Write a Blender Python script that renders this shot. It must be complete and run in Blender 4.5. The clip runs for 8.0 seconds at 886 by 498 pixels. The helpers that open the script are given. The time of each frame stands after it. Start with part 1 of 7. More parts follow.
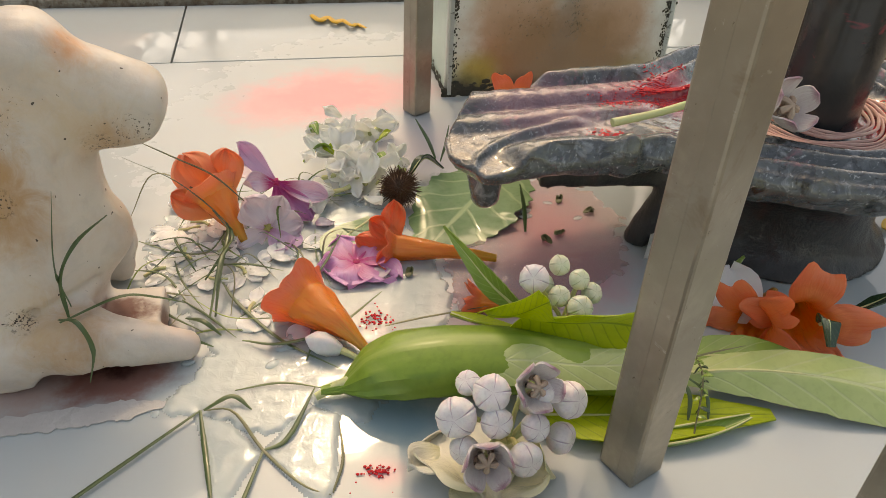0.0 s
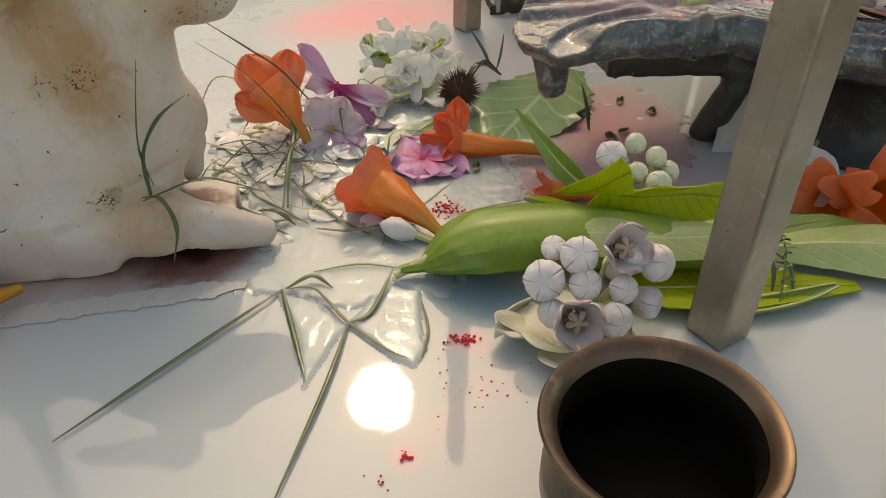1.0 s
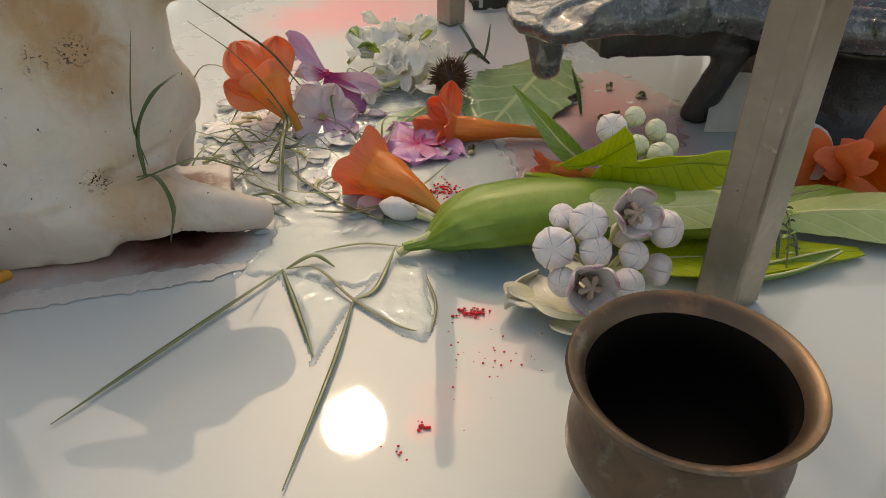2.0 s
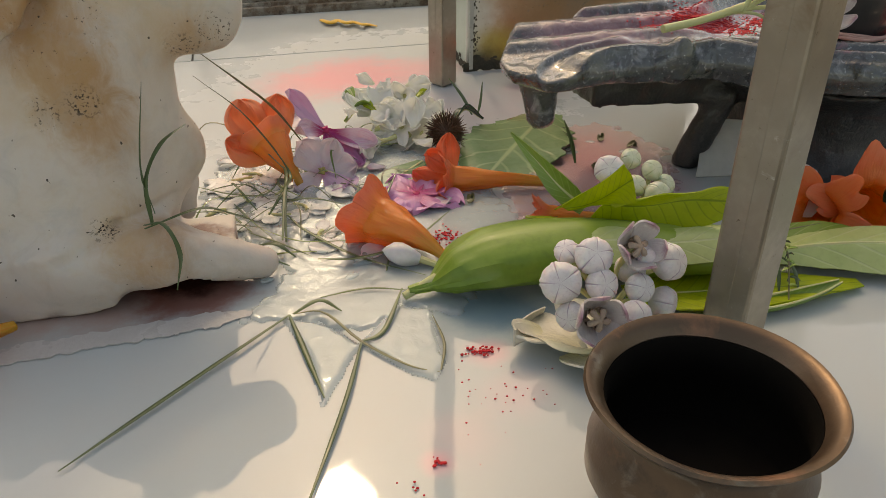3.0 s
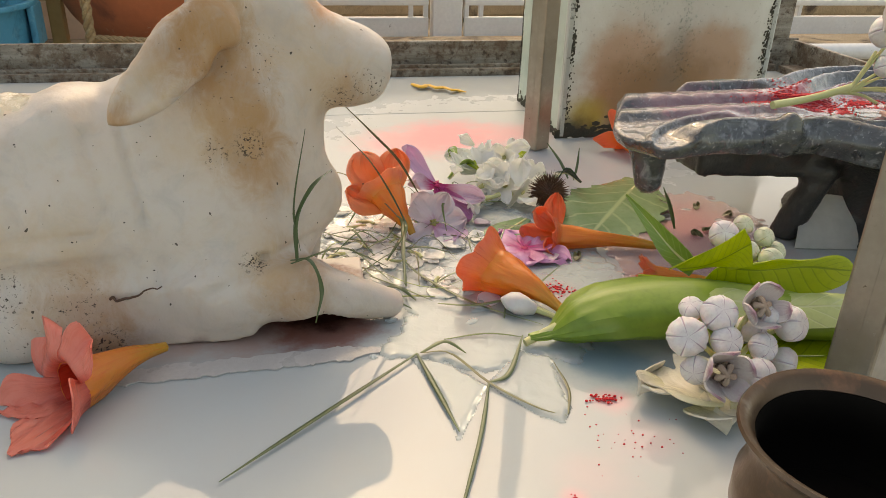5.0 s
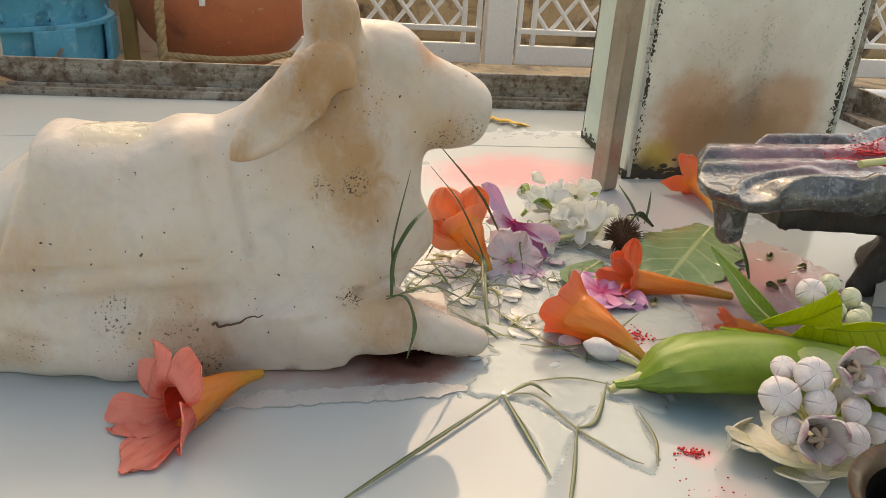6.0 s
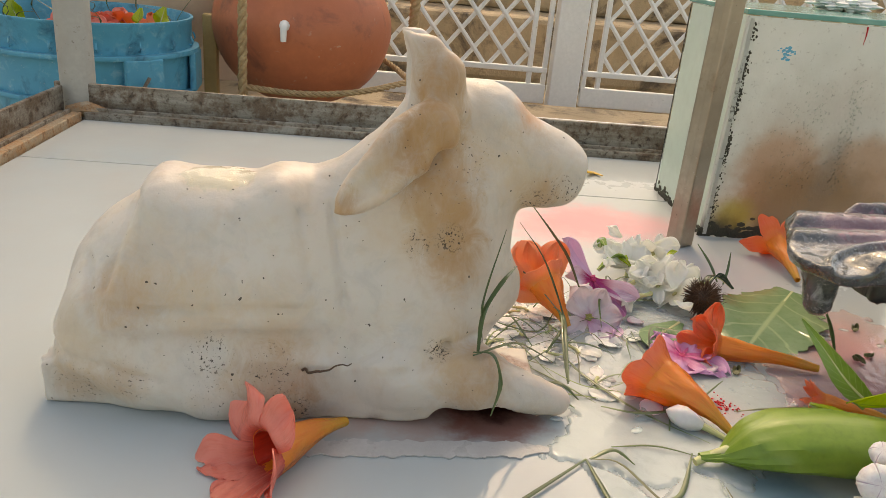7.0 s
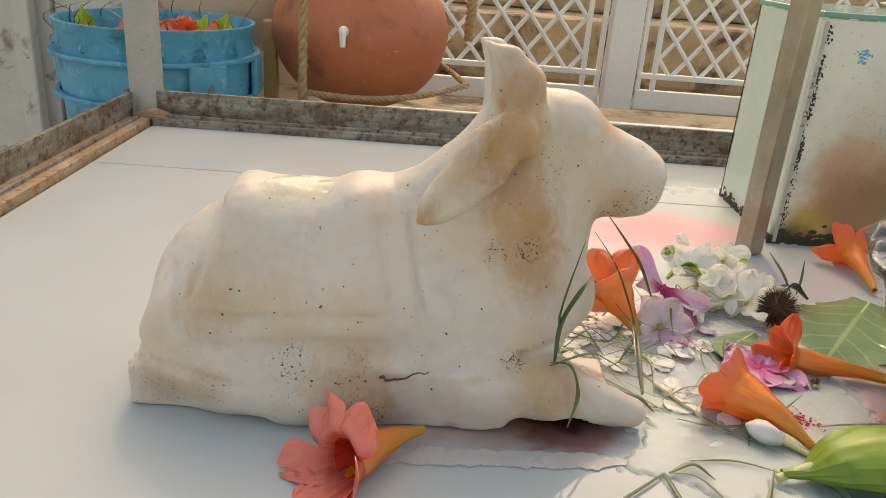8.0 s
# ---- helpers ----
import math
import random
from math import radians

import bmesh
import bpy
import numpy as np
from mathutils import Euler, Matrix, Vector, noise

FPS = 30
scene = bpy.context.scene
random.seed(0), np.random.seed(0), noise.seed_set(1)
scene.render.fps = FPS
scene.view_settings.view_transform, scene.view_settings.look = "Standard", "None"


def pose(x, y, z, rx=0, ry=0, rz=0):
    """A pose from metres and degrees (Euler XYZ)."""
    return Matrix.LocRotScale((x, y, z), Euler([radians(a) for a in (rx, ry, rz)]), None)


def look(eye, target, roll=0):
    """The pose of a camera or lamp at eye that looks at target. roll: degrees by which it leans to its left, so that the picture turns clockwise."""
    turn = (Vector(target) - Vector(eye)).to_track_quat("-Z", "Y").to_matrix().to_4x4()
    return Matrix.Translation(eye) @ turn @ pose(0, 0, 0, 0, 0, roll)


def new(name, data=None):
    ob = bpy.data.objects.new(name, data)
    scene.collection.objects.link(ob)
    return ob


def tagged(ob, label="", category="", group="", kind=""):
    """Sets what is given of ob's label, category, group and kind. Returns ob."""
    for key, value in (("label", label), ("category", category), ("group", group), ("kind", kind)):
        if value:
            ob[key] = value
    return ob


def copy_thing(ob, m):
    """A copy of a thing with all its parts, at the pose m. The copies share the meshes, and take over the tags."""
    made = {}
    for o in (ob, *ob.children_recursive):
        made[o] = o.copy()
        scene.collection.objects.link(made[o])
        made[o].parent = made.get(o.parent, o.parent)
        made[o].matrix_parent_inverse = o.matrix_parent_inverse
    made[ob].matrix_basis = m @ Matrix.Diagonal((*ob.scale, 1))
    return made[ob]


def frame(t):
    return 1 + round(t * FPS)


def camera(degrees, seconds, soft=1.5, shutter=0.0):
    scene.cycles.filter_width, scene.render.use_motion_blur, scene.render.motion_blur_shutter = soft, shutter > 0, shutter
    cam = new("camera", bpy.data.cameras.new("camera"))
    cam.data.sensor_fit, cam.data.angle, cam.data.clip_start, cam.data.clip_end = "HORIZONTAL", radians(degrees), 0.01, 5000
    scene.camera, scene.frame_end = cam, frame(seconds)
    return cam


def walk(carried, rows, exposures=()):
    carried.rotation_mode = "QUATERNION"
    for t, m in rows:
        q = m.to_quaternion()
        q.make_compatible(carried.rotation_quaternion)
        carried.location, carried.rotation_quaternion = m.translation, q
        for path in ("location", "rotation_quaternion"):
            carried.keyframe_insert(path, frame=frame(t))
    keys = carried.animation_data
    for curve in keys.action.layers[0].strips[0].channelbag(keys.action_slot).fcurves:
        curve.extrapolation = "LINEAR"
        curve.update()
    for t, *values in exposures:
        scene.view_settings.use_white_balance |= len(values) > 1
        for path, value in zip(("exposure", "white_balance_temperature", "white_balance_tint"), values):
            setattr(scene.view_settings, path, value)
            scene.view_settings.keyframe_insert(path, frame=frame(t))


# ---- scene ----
cam = camera(60.3, 8.0, soft=0.6)
METRES, EYE, TILT, LEAN, TURN = 0.25, 0.303, -35.5, -2.26, -10.5
ROWS = [
    (0.0, 0.0, 0.0, 0.0, -0.0, 0.0, 0.0),
    (0.5, -0.0706, 0.0085, -0.128, 0.68, -1.58, -0.05),
    (1.0, -0.1217, 0.0046, -0.2072, 1.56, -1.8, 1.18),
    (1.5, -0.1624, 0.0172, -0.2547, 0.4, -1.5, 1.92),
    (3.0, -0.2343, 0.0203, -0.3605, -1.57, 5.11, 4.18),
    (3.5, -0.2597, -0.0064, -0.3715, -1.53, 8.78, 4.88),
    (4.0, -0.3176, -0.0328, -0.3994, -0.66, 10.41, 3.51),
    (4.5, -0.362, -0.0453, -0.4058, 0.11, 10.0, 2.05),
    (6.0, -0.5629, -0.1079, -0.3648, 2.29, 11.63, -2.97),
    (6.5, -0.6085, -0.1301, -0.3419, 3.82, 13.07, -4.44),
    (7.0, -0.6601, -0.1366, -0.3216, 5.05, 13.75, -6.88),
    (7.5, -0.697, -0.1449, -0.3103, 7.17, 13.76, -8.28),
    (8.0, -0.7288, -0.1516, -0.3144, 8.31, 13.43, -8.08),
]
walk(cam, [(t, pose(0, 0, EYE, TILT, LEAN, TURN) @ pose(METRES * x, METRES * y, METRES * z, 90 + pitch, roll, yaw)) for t, x, y, z, yaw, pitch, roll in ROWS],
     [(0.0, 1.08, 10800, 12), (1.5, 0.72, 10200, 10), (3.5, 0.80, 10800, 12), (4.5, 1.06, 10800, 12), (6.5, 1.20, 10800, 12), (8.0, 1.28, 10800, 12)])

# ---- light: a hazy high sun ahead of the camera, and the open sky ----
SUN_UP, SUN_AHEAD = radians(48.2), radians(3.3)
world = bpy.data.worlds.new("sky")
scene.world = world
world.use_nodes = True
wn, wl = world.node_tree.nodes, world.node_tree.links
sky = wn.new("ShaderNodeTexSky")
sky.sky_type, sky.sun_disc = "NISHITA", False
sky.sun_elevation, sky.sun_rotation = SUN_UP, SUN_AHEAD
sky.air_density, sky.dust_density, sky.ozone_density = 1.0, 2.0, 0.6
wl.new(sky.outputs[0], wn["Background"].inputs[0])
wn["Background"].inputs[1].default_value = 0.15
lamp = bpy.data.lights.new("sun", "SUN")
lamp.energy, lamp.angle, lamp.color = 0.24, radians(4.5), (1.0, 0.95, 0.87)
sun = new("sun", lamp)
sun.matrix_world = look((0, 0, 0), (-math.sin(SUN_AHEAD) * math.cos(SUN_UP), -math.cos(SUN_AHEAD) * math.cos(SUN_UP), -math.sin(SUN_UP)))


# ---- materials ----
def shader(name):
    m = bpy.data.materials.new(name)
    m.use_nodes = True
    t = m.node_tree
    return m, t, t.nodes["Principled BSDF"], t.nodes["Material Output"]


def add(t, kind, links=None, **values):
    n = t.nodes.new("ShaderNode" + kind)
    for k, v in values.items():
        if k.startswith("i_"):
            n.inputs[k[2:].replace("_", " ")].default_value = v
        elif k == "operation":
            n.operation = v
        elif k == "blend":
            n.blend_type = v
    for k, s in (links or {}).items():
        t.links.new(s, n.inputs[k])
    return n


def noise_of(t, scale, detail=4.0, rough=0.55, coord=None, warp=0.0):
    if coord is None:
        coord = t.nodes.new("ShaderNodeTexCoord").outputs["Object"]
    n = add(t, "TexNoise", {"Vector": coord}, i_Scale=scale, i_Detail=detail, i_Roughness=rough, i_Distortion=warp)
    return n.outputs["Fac"]


def steps(t, fac, lo, hi):
    n = add(t, "MapRange", {"Value": fac})
    n.inputs["From Min"].default_value, n.inputs["From Max"].default_value = lo, hi
    return n.outputs["Result"]


def blend(t, fac, a, b):
    n = t.nodes.new("ShaderNodeMix")
    n.data_type = "RGBA"
    for s, v in ((n.inputs[0], fac), (n.inputs[6], a), (n.inputs[7], b)):
        if isinstance(v, (int, float)):
            s.default_value = v
        elif isinstance(v, tuple):
            s.default_value = (*v, 1)
        else:
            t.links.new(v, s)
    return n.outputs[2]


def math_of(t, op, a, b=0.0):
    n = t.nodes.new("ShaderNodeMath")
    n.operation = op
    for s, v in zip(n.inputs, (a, b)):
        if isinstance(v, (int, float)):
            s.default_value = v
        else:
            t.links.new(v, s)
    return n.outputs[0]


def bumped(t, bsdf, height, strength, distance):
    n = add(t, "Bump", {"Height": height}, i_Strength=strength, i_Distance=distance)
    t.links.new(n.outputs[0], bsdf.inputs["Normal"])


def surface(name, a, b, scale=30, rough=(0.4, 0.6), metal=0.0, bump=0.3, depth=0.0005, fine=8.0, stains=(), coat=0.0, sss=0.0, see_through=0.0):
    """Two colours mixed by coarse and fine grain, stains of given colour, scale and limits, relief and gloss that vary."""
    m, t, p, out = shader(name)
    n1, n2 = noise_of(t, scale, 5), noise_of(t, scale * fine, 3)
    col = blend(t, steps(t, n1, 0.3, 0.7), a, b)
    col = blend(t, steps(t, n2, 0.35, 0.85), col, tuple(0.55 * x + 0.45 * y * 0.8 for x, y in zip(a, b)))
    for colour, s, lo, hi in stains:
        col = blend(t, steps(t, noise_of(t, s, 6, 0.65, warp=0.6), lo, hi), col, colour)
    t.links.new(col, p.inputs["Base Color"])
    r = add(t, "MapRange", {"Value": n1})
    r.inputs["To Min"].default_value, r.inputs["To Max"].default_value = rough
    t.links.new(r.outputs[0], p.inputs["Roughness"])
    p.inputs["Metallic"].default_value = metal
    p.inputs["Coat Weight"].default_value, p.inputs["Coat Roughness"].default_value = coat, 0.06
    if sss:
        p.inputs["Subsurface Weight"].default_value, p.inputs["Subsurface Scale"].default_value = sss, 0.004
    if bump:
        n3 = noise_of(t, scale * fine * 5, 3, 0.6)
        bumped(t, p, math_of(t, "ADD", math_of(t, "ADD", n1, math_of(t, "MULTIPLY", n2, 0.5)), math_of(t, "MULTIPLY", n3, 0.22)), bump, depth)
    if see_through:
        tr = add(t, "BsdfTranslucent", {"Color": col})
        mix = add(t, "MixShader", {1: p.outputs[0], 2: tr.outputs[0]})
        mix.inputs[0].default_value = see_through
        t.links.new(mix.outputs[0], out.inputs[0])
    return m


def petal(name, heart, rim, streak, rough=0.36, see_through=0.14, coat=0.5, band=(0.15, 0.85), relief=0.5):
    """A petal coloured from its base (v = 0) to its rim, with fine veins along it."""
    m, t, p, out = shader(name)
    uv = t.nodes.new("ShaderNodeTexCoord").outputs["UV"]
    sep = add(t, "SeparateXYZ", {0: uv})
    v = sep.outputs[1]
    wav = noise_of(t, 1.0, 3, coord=add(t, "Mapping", {"Vector": uv}, i_Scale=(26, 2.0, 1)).outputs[0])
    grain = noise_of(t, 230, 6, 0.65)
    crease = noise_of(t, 1.0, 4, 0.6, coord=add(t, "Mapping", {"Vector": uv}, i_Scale=(9, 1.2, 1)).outputs[0], warp=0.8)
    col = blend(t, steps(t, math_of(t, "ADD", v, math_of(t, "MULTIPLY", wav, 0.35)), *band), heart, rim)
    col = blend(t, math_of(t, "MULTIPLY", steps(t, wav, 0.50, 0.70), 0.45), col, streak)
    col = blend(t, math_of(t, "MULTIPLY", steps(t, noise_of(t, 70, 4, 0.6), 0.50, 0.72), 0.40), col, tuple(0.5 * a + 0.5 * min(1, b * 1.15) for a, b in zip(heart, rim)))
    col = blend(t, math_of(t, "MULTIPLY", steps(t, grain, 0.6, 0.8), 0.25), col, tuple(min(1, c * 1.3) for c in rim))
    t.links.new(col, p.inputs["Base Color"])
    p.inputs["Roughness"].default_value = rough
    p.inputs["Coat Weight"].default_value, p.inputs["Coat Roughness"].default_value = coat, 0.07
    bumped(t, p, math_of(t, "ADD", math_of(t, "ADD", math_of(t, "MULTIPLY", crease, 2.6), math_of(t, "MULTIPLY", wav, 0.5)), math_of(t, "MULTIPLY", grain, 0.5)), relief, 0.0010)
    beads = add(t, "Bump", {"Height": math_of(t, "ADD", noise_of(t, 150, 3, 0.5, warp=0.5), math_of(t, "MULTIPLY", noise_of(t, 420, 2, 0.5), 0.35))}, i_Strength=0.9, i_Distance=0.0024)
    t.links.new(beads.outputs[0], p.inputs["Coat Normal"])
    tr = add(t, "BsdfTranslucent", {"Color": col})
    mix = add(t, "MixShader", {1: p.outputs[0], 2: tr.outputs[0]})
    mix.inputs[0].default_value = see_through
    t.links.new(mix.outputs[0], out.inputs[0])
    return m


def leaf_skin(name, blade, dark, vein, pairs=8, see_through=0.12, rough=0.38, coat=0.3):
    """A leaf with a midrib at u = 0.5 and side veins that run up from it."""
    m, t, p, out = shader(name)
    sep = add(t, "SeparateXYZ", {0: t.nodes.new("ShaderNodeTexCoord").outputs["UV"]})
    side = math_of(t, "ABSOLUTE", math_of(t, "SUBTRACT", sep.outputs[0], 0.5))
    rib = math_of(t, "SUBTRACT", 1.0, steps(t, side, 0.012, 0.035))
    ramp = math_of(t, "MULTIPLY", math_of(t, "SUBTRACT", sep.outputs[1], math_of(t, "MULTIPLY", side, 0.45)), pairs)
    saw = math_of(t, "ABSOLUTE", math_of(t, "SUBTRACT", math_of(t, "FRACT", ramp), 0.5))
    veins = math_of(t, "MULTIPLY", math_of(t, "SUBTRACT", 1.0, steps(t, saw, 0.03, 0.09)), 0.55)
    lines = math_of(t, "MAXIMUM", rib, veins)
    n1, n2 = noise_of(t, 35, 5), noise_of(t, 260, 3)
    col = blend(t, steps(t, n1, 0.3, 0.7), blade, dark)
    col = blend(t, math_of(t, "MULTIPLY", steps(t, n2, 0.5, 0.8), 0.3), col, tuple(c * 0.6 for c in dark))
    col = blend(t, math_of(t, "MULTIPLY", lines, 0.7), col, vein)
    t.links.new(col, p.inputs["Base Color"])
    p.inputs["Roughness"].default_value = rough
    p.inputs["Coat Weight"].default_value, p.inputs["Coat Roughness"].default_value = coat, 0.15
    bumped(t, p, math_of(t, "ADD", math_of(t, "MULTIPLY", lines, -1.0), n1), 0.35, 0.0008)
    tr = add(t, "BsdfTranslucent", {"Color": col})
    mix = add(t, "MixShader", {1: p.outputs[0], 2: tr.outputs[0]})
    mix.inputs[0].default_value = see_through
    t.links.new(mix.outputs[0], out.inputs[0])
    return m


def near_spot(t, coord, centre, radius, soft, stretch=None, rag=1.1):
    """1 within a ragged ball round centre, 0 outside it; stretch gives its rags another grain."""
    d = add(t, "VectorMath", {0: coord}, operation="DISTANCE")
    d.inputs[1].default_value = centre
    wob = math_of(t, "MULTIPLY", stretch or noise_of(t, 45, 5, 0.65, coord=coord), radius * (1.9 if stretch else rag))
    v = math_of(t, "ADD", d.outputs["Value"], math_of(t, "SUBTRACT", wob, radius * (0.95 if stretch else rag / 2)))
    n = add(t, "MapRange", {"Value": v})
    n.interpolation_type = "SMOOTHSTEP"
    n.inputs["From Min"].default_value, n.inputs["From Max"].default_value = radius - soft, radius + soft
    n.inputs["To Min"].default_value, n.inputs["To Max"].default_value = 1.0, 0.0
    return n.outputs["Result"]


def wet_marble():
    """White marble tiles under a film of milky water, with pink dye, blue-grey and dark red-brown patches at places."""
    m, t, p, out = shader("wet_white_marble")
    co = t.nodes.new("ShaderNodeTexCoord").outputs["Object"]
    n1, n2, n3 = noise_of(t, 5, 6, 0.6, co), noise_of(t, 40, 5, 0.6, co), noise_of(t, 700, 2, 0.5, co)
    col = blend(t, steps(t, n1, 0.3, 0.7), (0.460, 0.505, 0.505), (0.408, 0.452, 0.456))
    col = blend(t, math_of(t, "MULTIPLY", steps(t, n2, 0.45, 0.75), 0.35), col, (0.485, 0.487, 0.465))
    col = blend(t, math_of(t, "MULTIPLY", steps(t, n3, 0.68, 0.8), 0.25), col, (0.40, 0.37, 0.33))
    for c, r, s, k, tint in FLOOR_SPOTS:
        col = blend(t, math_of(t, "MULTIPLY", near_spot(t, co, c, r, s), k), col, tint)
    t.links.new(col, p.inputs["Base Color"])
    rr = add(t, "MapRange", {"Value": n2})
    rr.inputs["To Min"].default_value, rr.inputs["To Max"].default_value = 0.02, 0.06
    damp = math_of(t, "MAXIMUM", near_spot(t, co, (0.08, 0.66, 0), 0.20, 0.08), near_spot(t, co, (-0.02, 0.60, 0), 0.14, 0.06))
    t.links.new(math_of(t, "ADD", rr.outputs[0], math_of(t, "MULTIPLY", damp, 0.30)), p.inputs["Roughness"])
    p.inputs["IOR"].default_value = 1.43
    ripple = noise_of(t, 60, 2, 0.4, co, 0.3)
    bumped(t, p, math_of(t, "ADD", math_of(t, "MULTIPLY", n1, 0.5), math_of(t, "MULTIPLY", ripple, 0.08)), 0.16, 0.004)
    return m


FLOOR_SPOTS = [((0.03, 0.68, 0), 0.05, 0.03, 0.8, (0.78, 0.25, 0.28)), ((-0.02, 0.66, 0), 0.04, 0.03, 0.7, (0.78, 0.28, 0.30)), ((0.09, 0.68, 0), 0.035, 0.025, 0.6, (0.78, 0.30, 0.32)),
        ((0.165, 0.44, 0), 0.035, 0.03, 0.6, (0.72, 0.25, 0.28)), ((0.165, 0.385, 0), 0.04, 0.03, 0.65, (0.70, 0.24, 0.27)), ((0.10, 0.352, 0), 0.022, 0.02, 0.45, (0.70, 0.25, 0.27)),
        ((0.035, 0.345, 0), 0.014, 0.012, 0.5, (0.80, 0.32, 0.34)), ((0.027, 0.236, 0), 0.008, 0.007, 0.5, (0.85, 0.35, 0.37)), ((0.03, 0.205, 0), 0.012, 0.012, 0.25, (0.80, 0.42, 0.45)),
        ((0.0, 0.185, 0), 0.014, 0.014, 0.22, (0.80, 0.45, 0.46)), ((-0.013, 0.174, 0), 0.005, 0.005, 0.5, (0.85, 0.35, 0.4)), ((0.10, 0.56, 0), 0.05, 0.04, 0.25, (0.75, 0.45, 0.46)),
        # blue-grey patches, then red-brown to near black under the bull's fore legs
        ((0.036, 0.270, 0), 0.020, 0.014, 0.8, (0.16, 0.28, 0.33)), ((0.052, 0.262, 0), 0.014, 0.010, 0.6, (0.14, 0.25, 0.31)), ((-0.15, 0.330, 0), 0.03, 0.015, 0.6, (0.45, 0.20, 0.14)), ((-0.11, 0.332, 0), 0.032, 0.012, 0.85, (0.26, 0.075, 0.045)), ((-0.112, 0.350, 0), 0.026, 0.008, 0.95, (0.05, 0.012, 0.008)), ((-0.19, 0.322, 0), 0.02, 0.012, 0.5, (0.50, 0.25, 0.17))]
FLOOR = wet_marble()


def statue_marble():
    m, t, p, out = shader("aged_white_marble")
    co = t.nodes.new("ShaderNodeTexCoord").outputs["Object"]
    n1, n2, n3 = noise_of(t, 14, 5, 0.6, co), noise_of(t, 90, 5, 0.6, co), noise_of(t, 230, 4, 0.7, co)
    n4 = noise_of(t, 560, 4, 0.7, co)
    runs = noise_of(t, 1.0, 6, 0.68, coord=add(t, "Mapping", {"Vector": co}, i_Scale=(75, 75, 50)).outputs[0], warp=0.9)
    col = blend(t, steps(t, n1, 0.3, 0.7), (0.63, 0.555, 0.475), (0.575, 0.53, 0.48))
    col = blend(t, math_of(t, "MULTIPLY", steps(t, noise_of(t, 9, 3, 0.5, co, 0.4), 0.5, 0.7), 0.5), col, (0.60, 0.485, 0.42))
    rags = math_of(t, "ADD", 0.78, math_of(t, "MULTIPLY", steps(t, noise_of(t, 1.0, 7, 0.75, coord=add(t, "Mapping", {"Vector": co}, i_Scale=(150, 150, 60)).outputs[0], warp=1.0), 0.36, 0.66), 0.34))
    tan, warm, rusty, dirt = (0.41, 0.215, 0.085), (0.55, 0.39, 0.235), (0.62, 0.25, 0.08), (0.035, 0.022, 0.015)
    for c, r, s, k, tint in TAN:
        col = blend(t, math_of(t, "MULTIPLY", math_of(t, "MULTIPLY", near_spot(t, co, c, r * 1.12, s * 1.3, runs), k), rags), col, (warm, tan, rusty)[tint])
    col = blend(t, math_of(t, "MULTIPLY", steps(t, n2, 0.52, 0.72), 0.28), col, warm)
    col = blend(t, math_of(t, "MULTIPLY", steps(t, noise_of(t, 55, 6, 0.7, co, 0.9), 0.50, 0.72), 0.42), col, (0.43, 0.395, 0.36))
    # dark red-brown patches low in the hollow under the fore legs
    for c, r in (((0.108, -0.020, 0.006), 0.020), ((0.090, -0.020, 0.004), 0.016), ((0.128, -0.020, 0.004), 0.016), ((0.075, -0.036, 0.003), 0.014), ((0.045, -0.045, 0.002), 0.010), ((0.105, -0.036, 0.006), 0.014), ((0.13, -0.036, 0.002), 0.010)):
        col = blend(t, math_of(t, "MULTIPLY", near_spot(t, co, c, r, 0.004), 0.9), col, (0.13, 0.03, 0.018))
    for c, r, k in DIRT:
        spots = math_of(t, "MULTIPLY", near_spot(t, co, c, r, r * 0.6), steps(t, n4, k + 0.01, k + 0.04))
        col = blend(t, spots, col, dirt)
    col = blend(t, math_of(t, "MULTIPLY", steps(t, noise_of(t, 330, 1, 0.5, co), 0.755, 0.775), 0.9), col, dirt)
    t.links.new(col, p.inputs["Base Color"])
    rr = add(t, "MapRange", {"Value": n2})
    rr.inputs["To Min"].default_value, rr.inputs["To Max"].default_value = 0.30, 0.52
    t.links.new(rr.outputs[0], p.inputs["Roughness"])
    p.inputs["Specular IOR Level"].default_value = 0.28
    p.inputs["Subsurface Weight"].default_value, p.inputs["Subsurface Scale"].default_value = 0.25, 0.006
    p.inputs["Subsurface Radius"].default_value = (1.0, 0.7, 0.5)
    bumped(t, p, math_of(t, "ADD", math_of(t, "ADD", n1, math_of(t, "MULTIPLY", n2, 0.6)), math_of(t, "MULTIPLY", n3, 0.18)), 0.4, 0.0022)
    return m


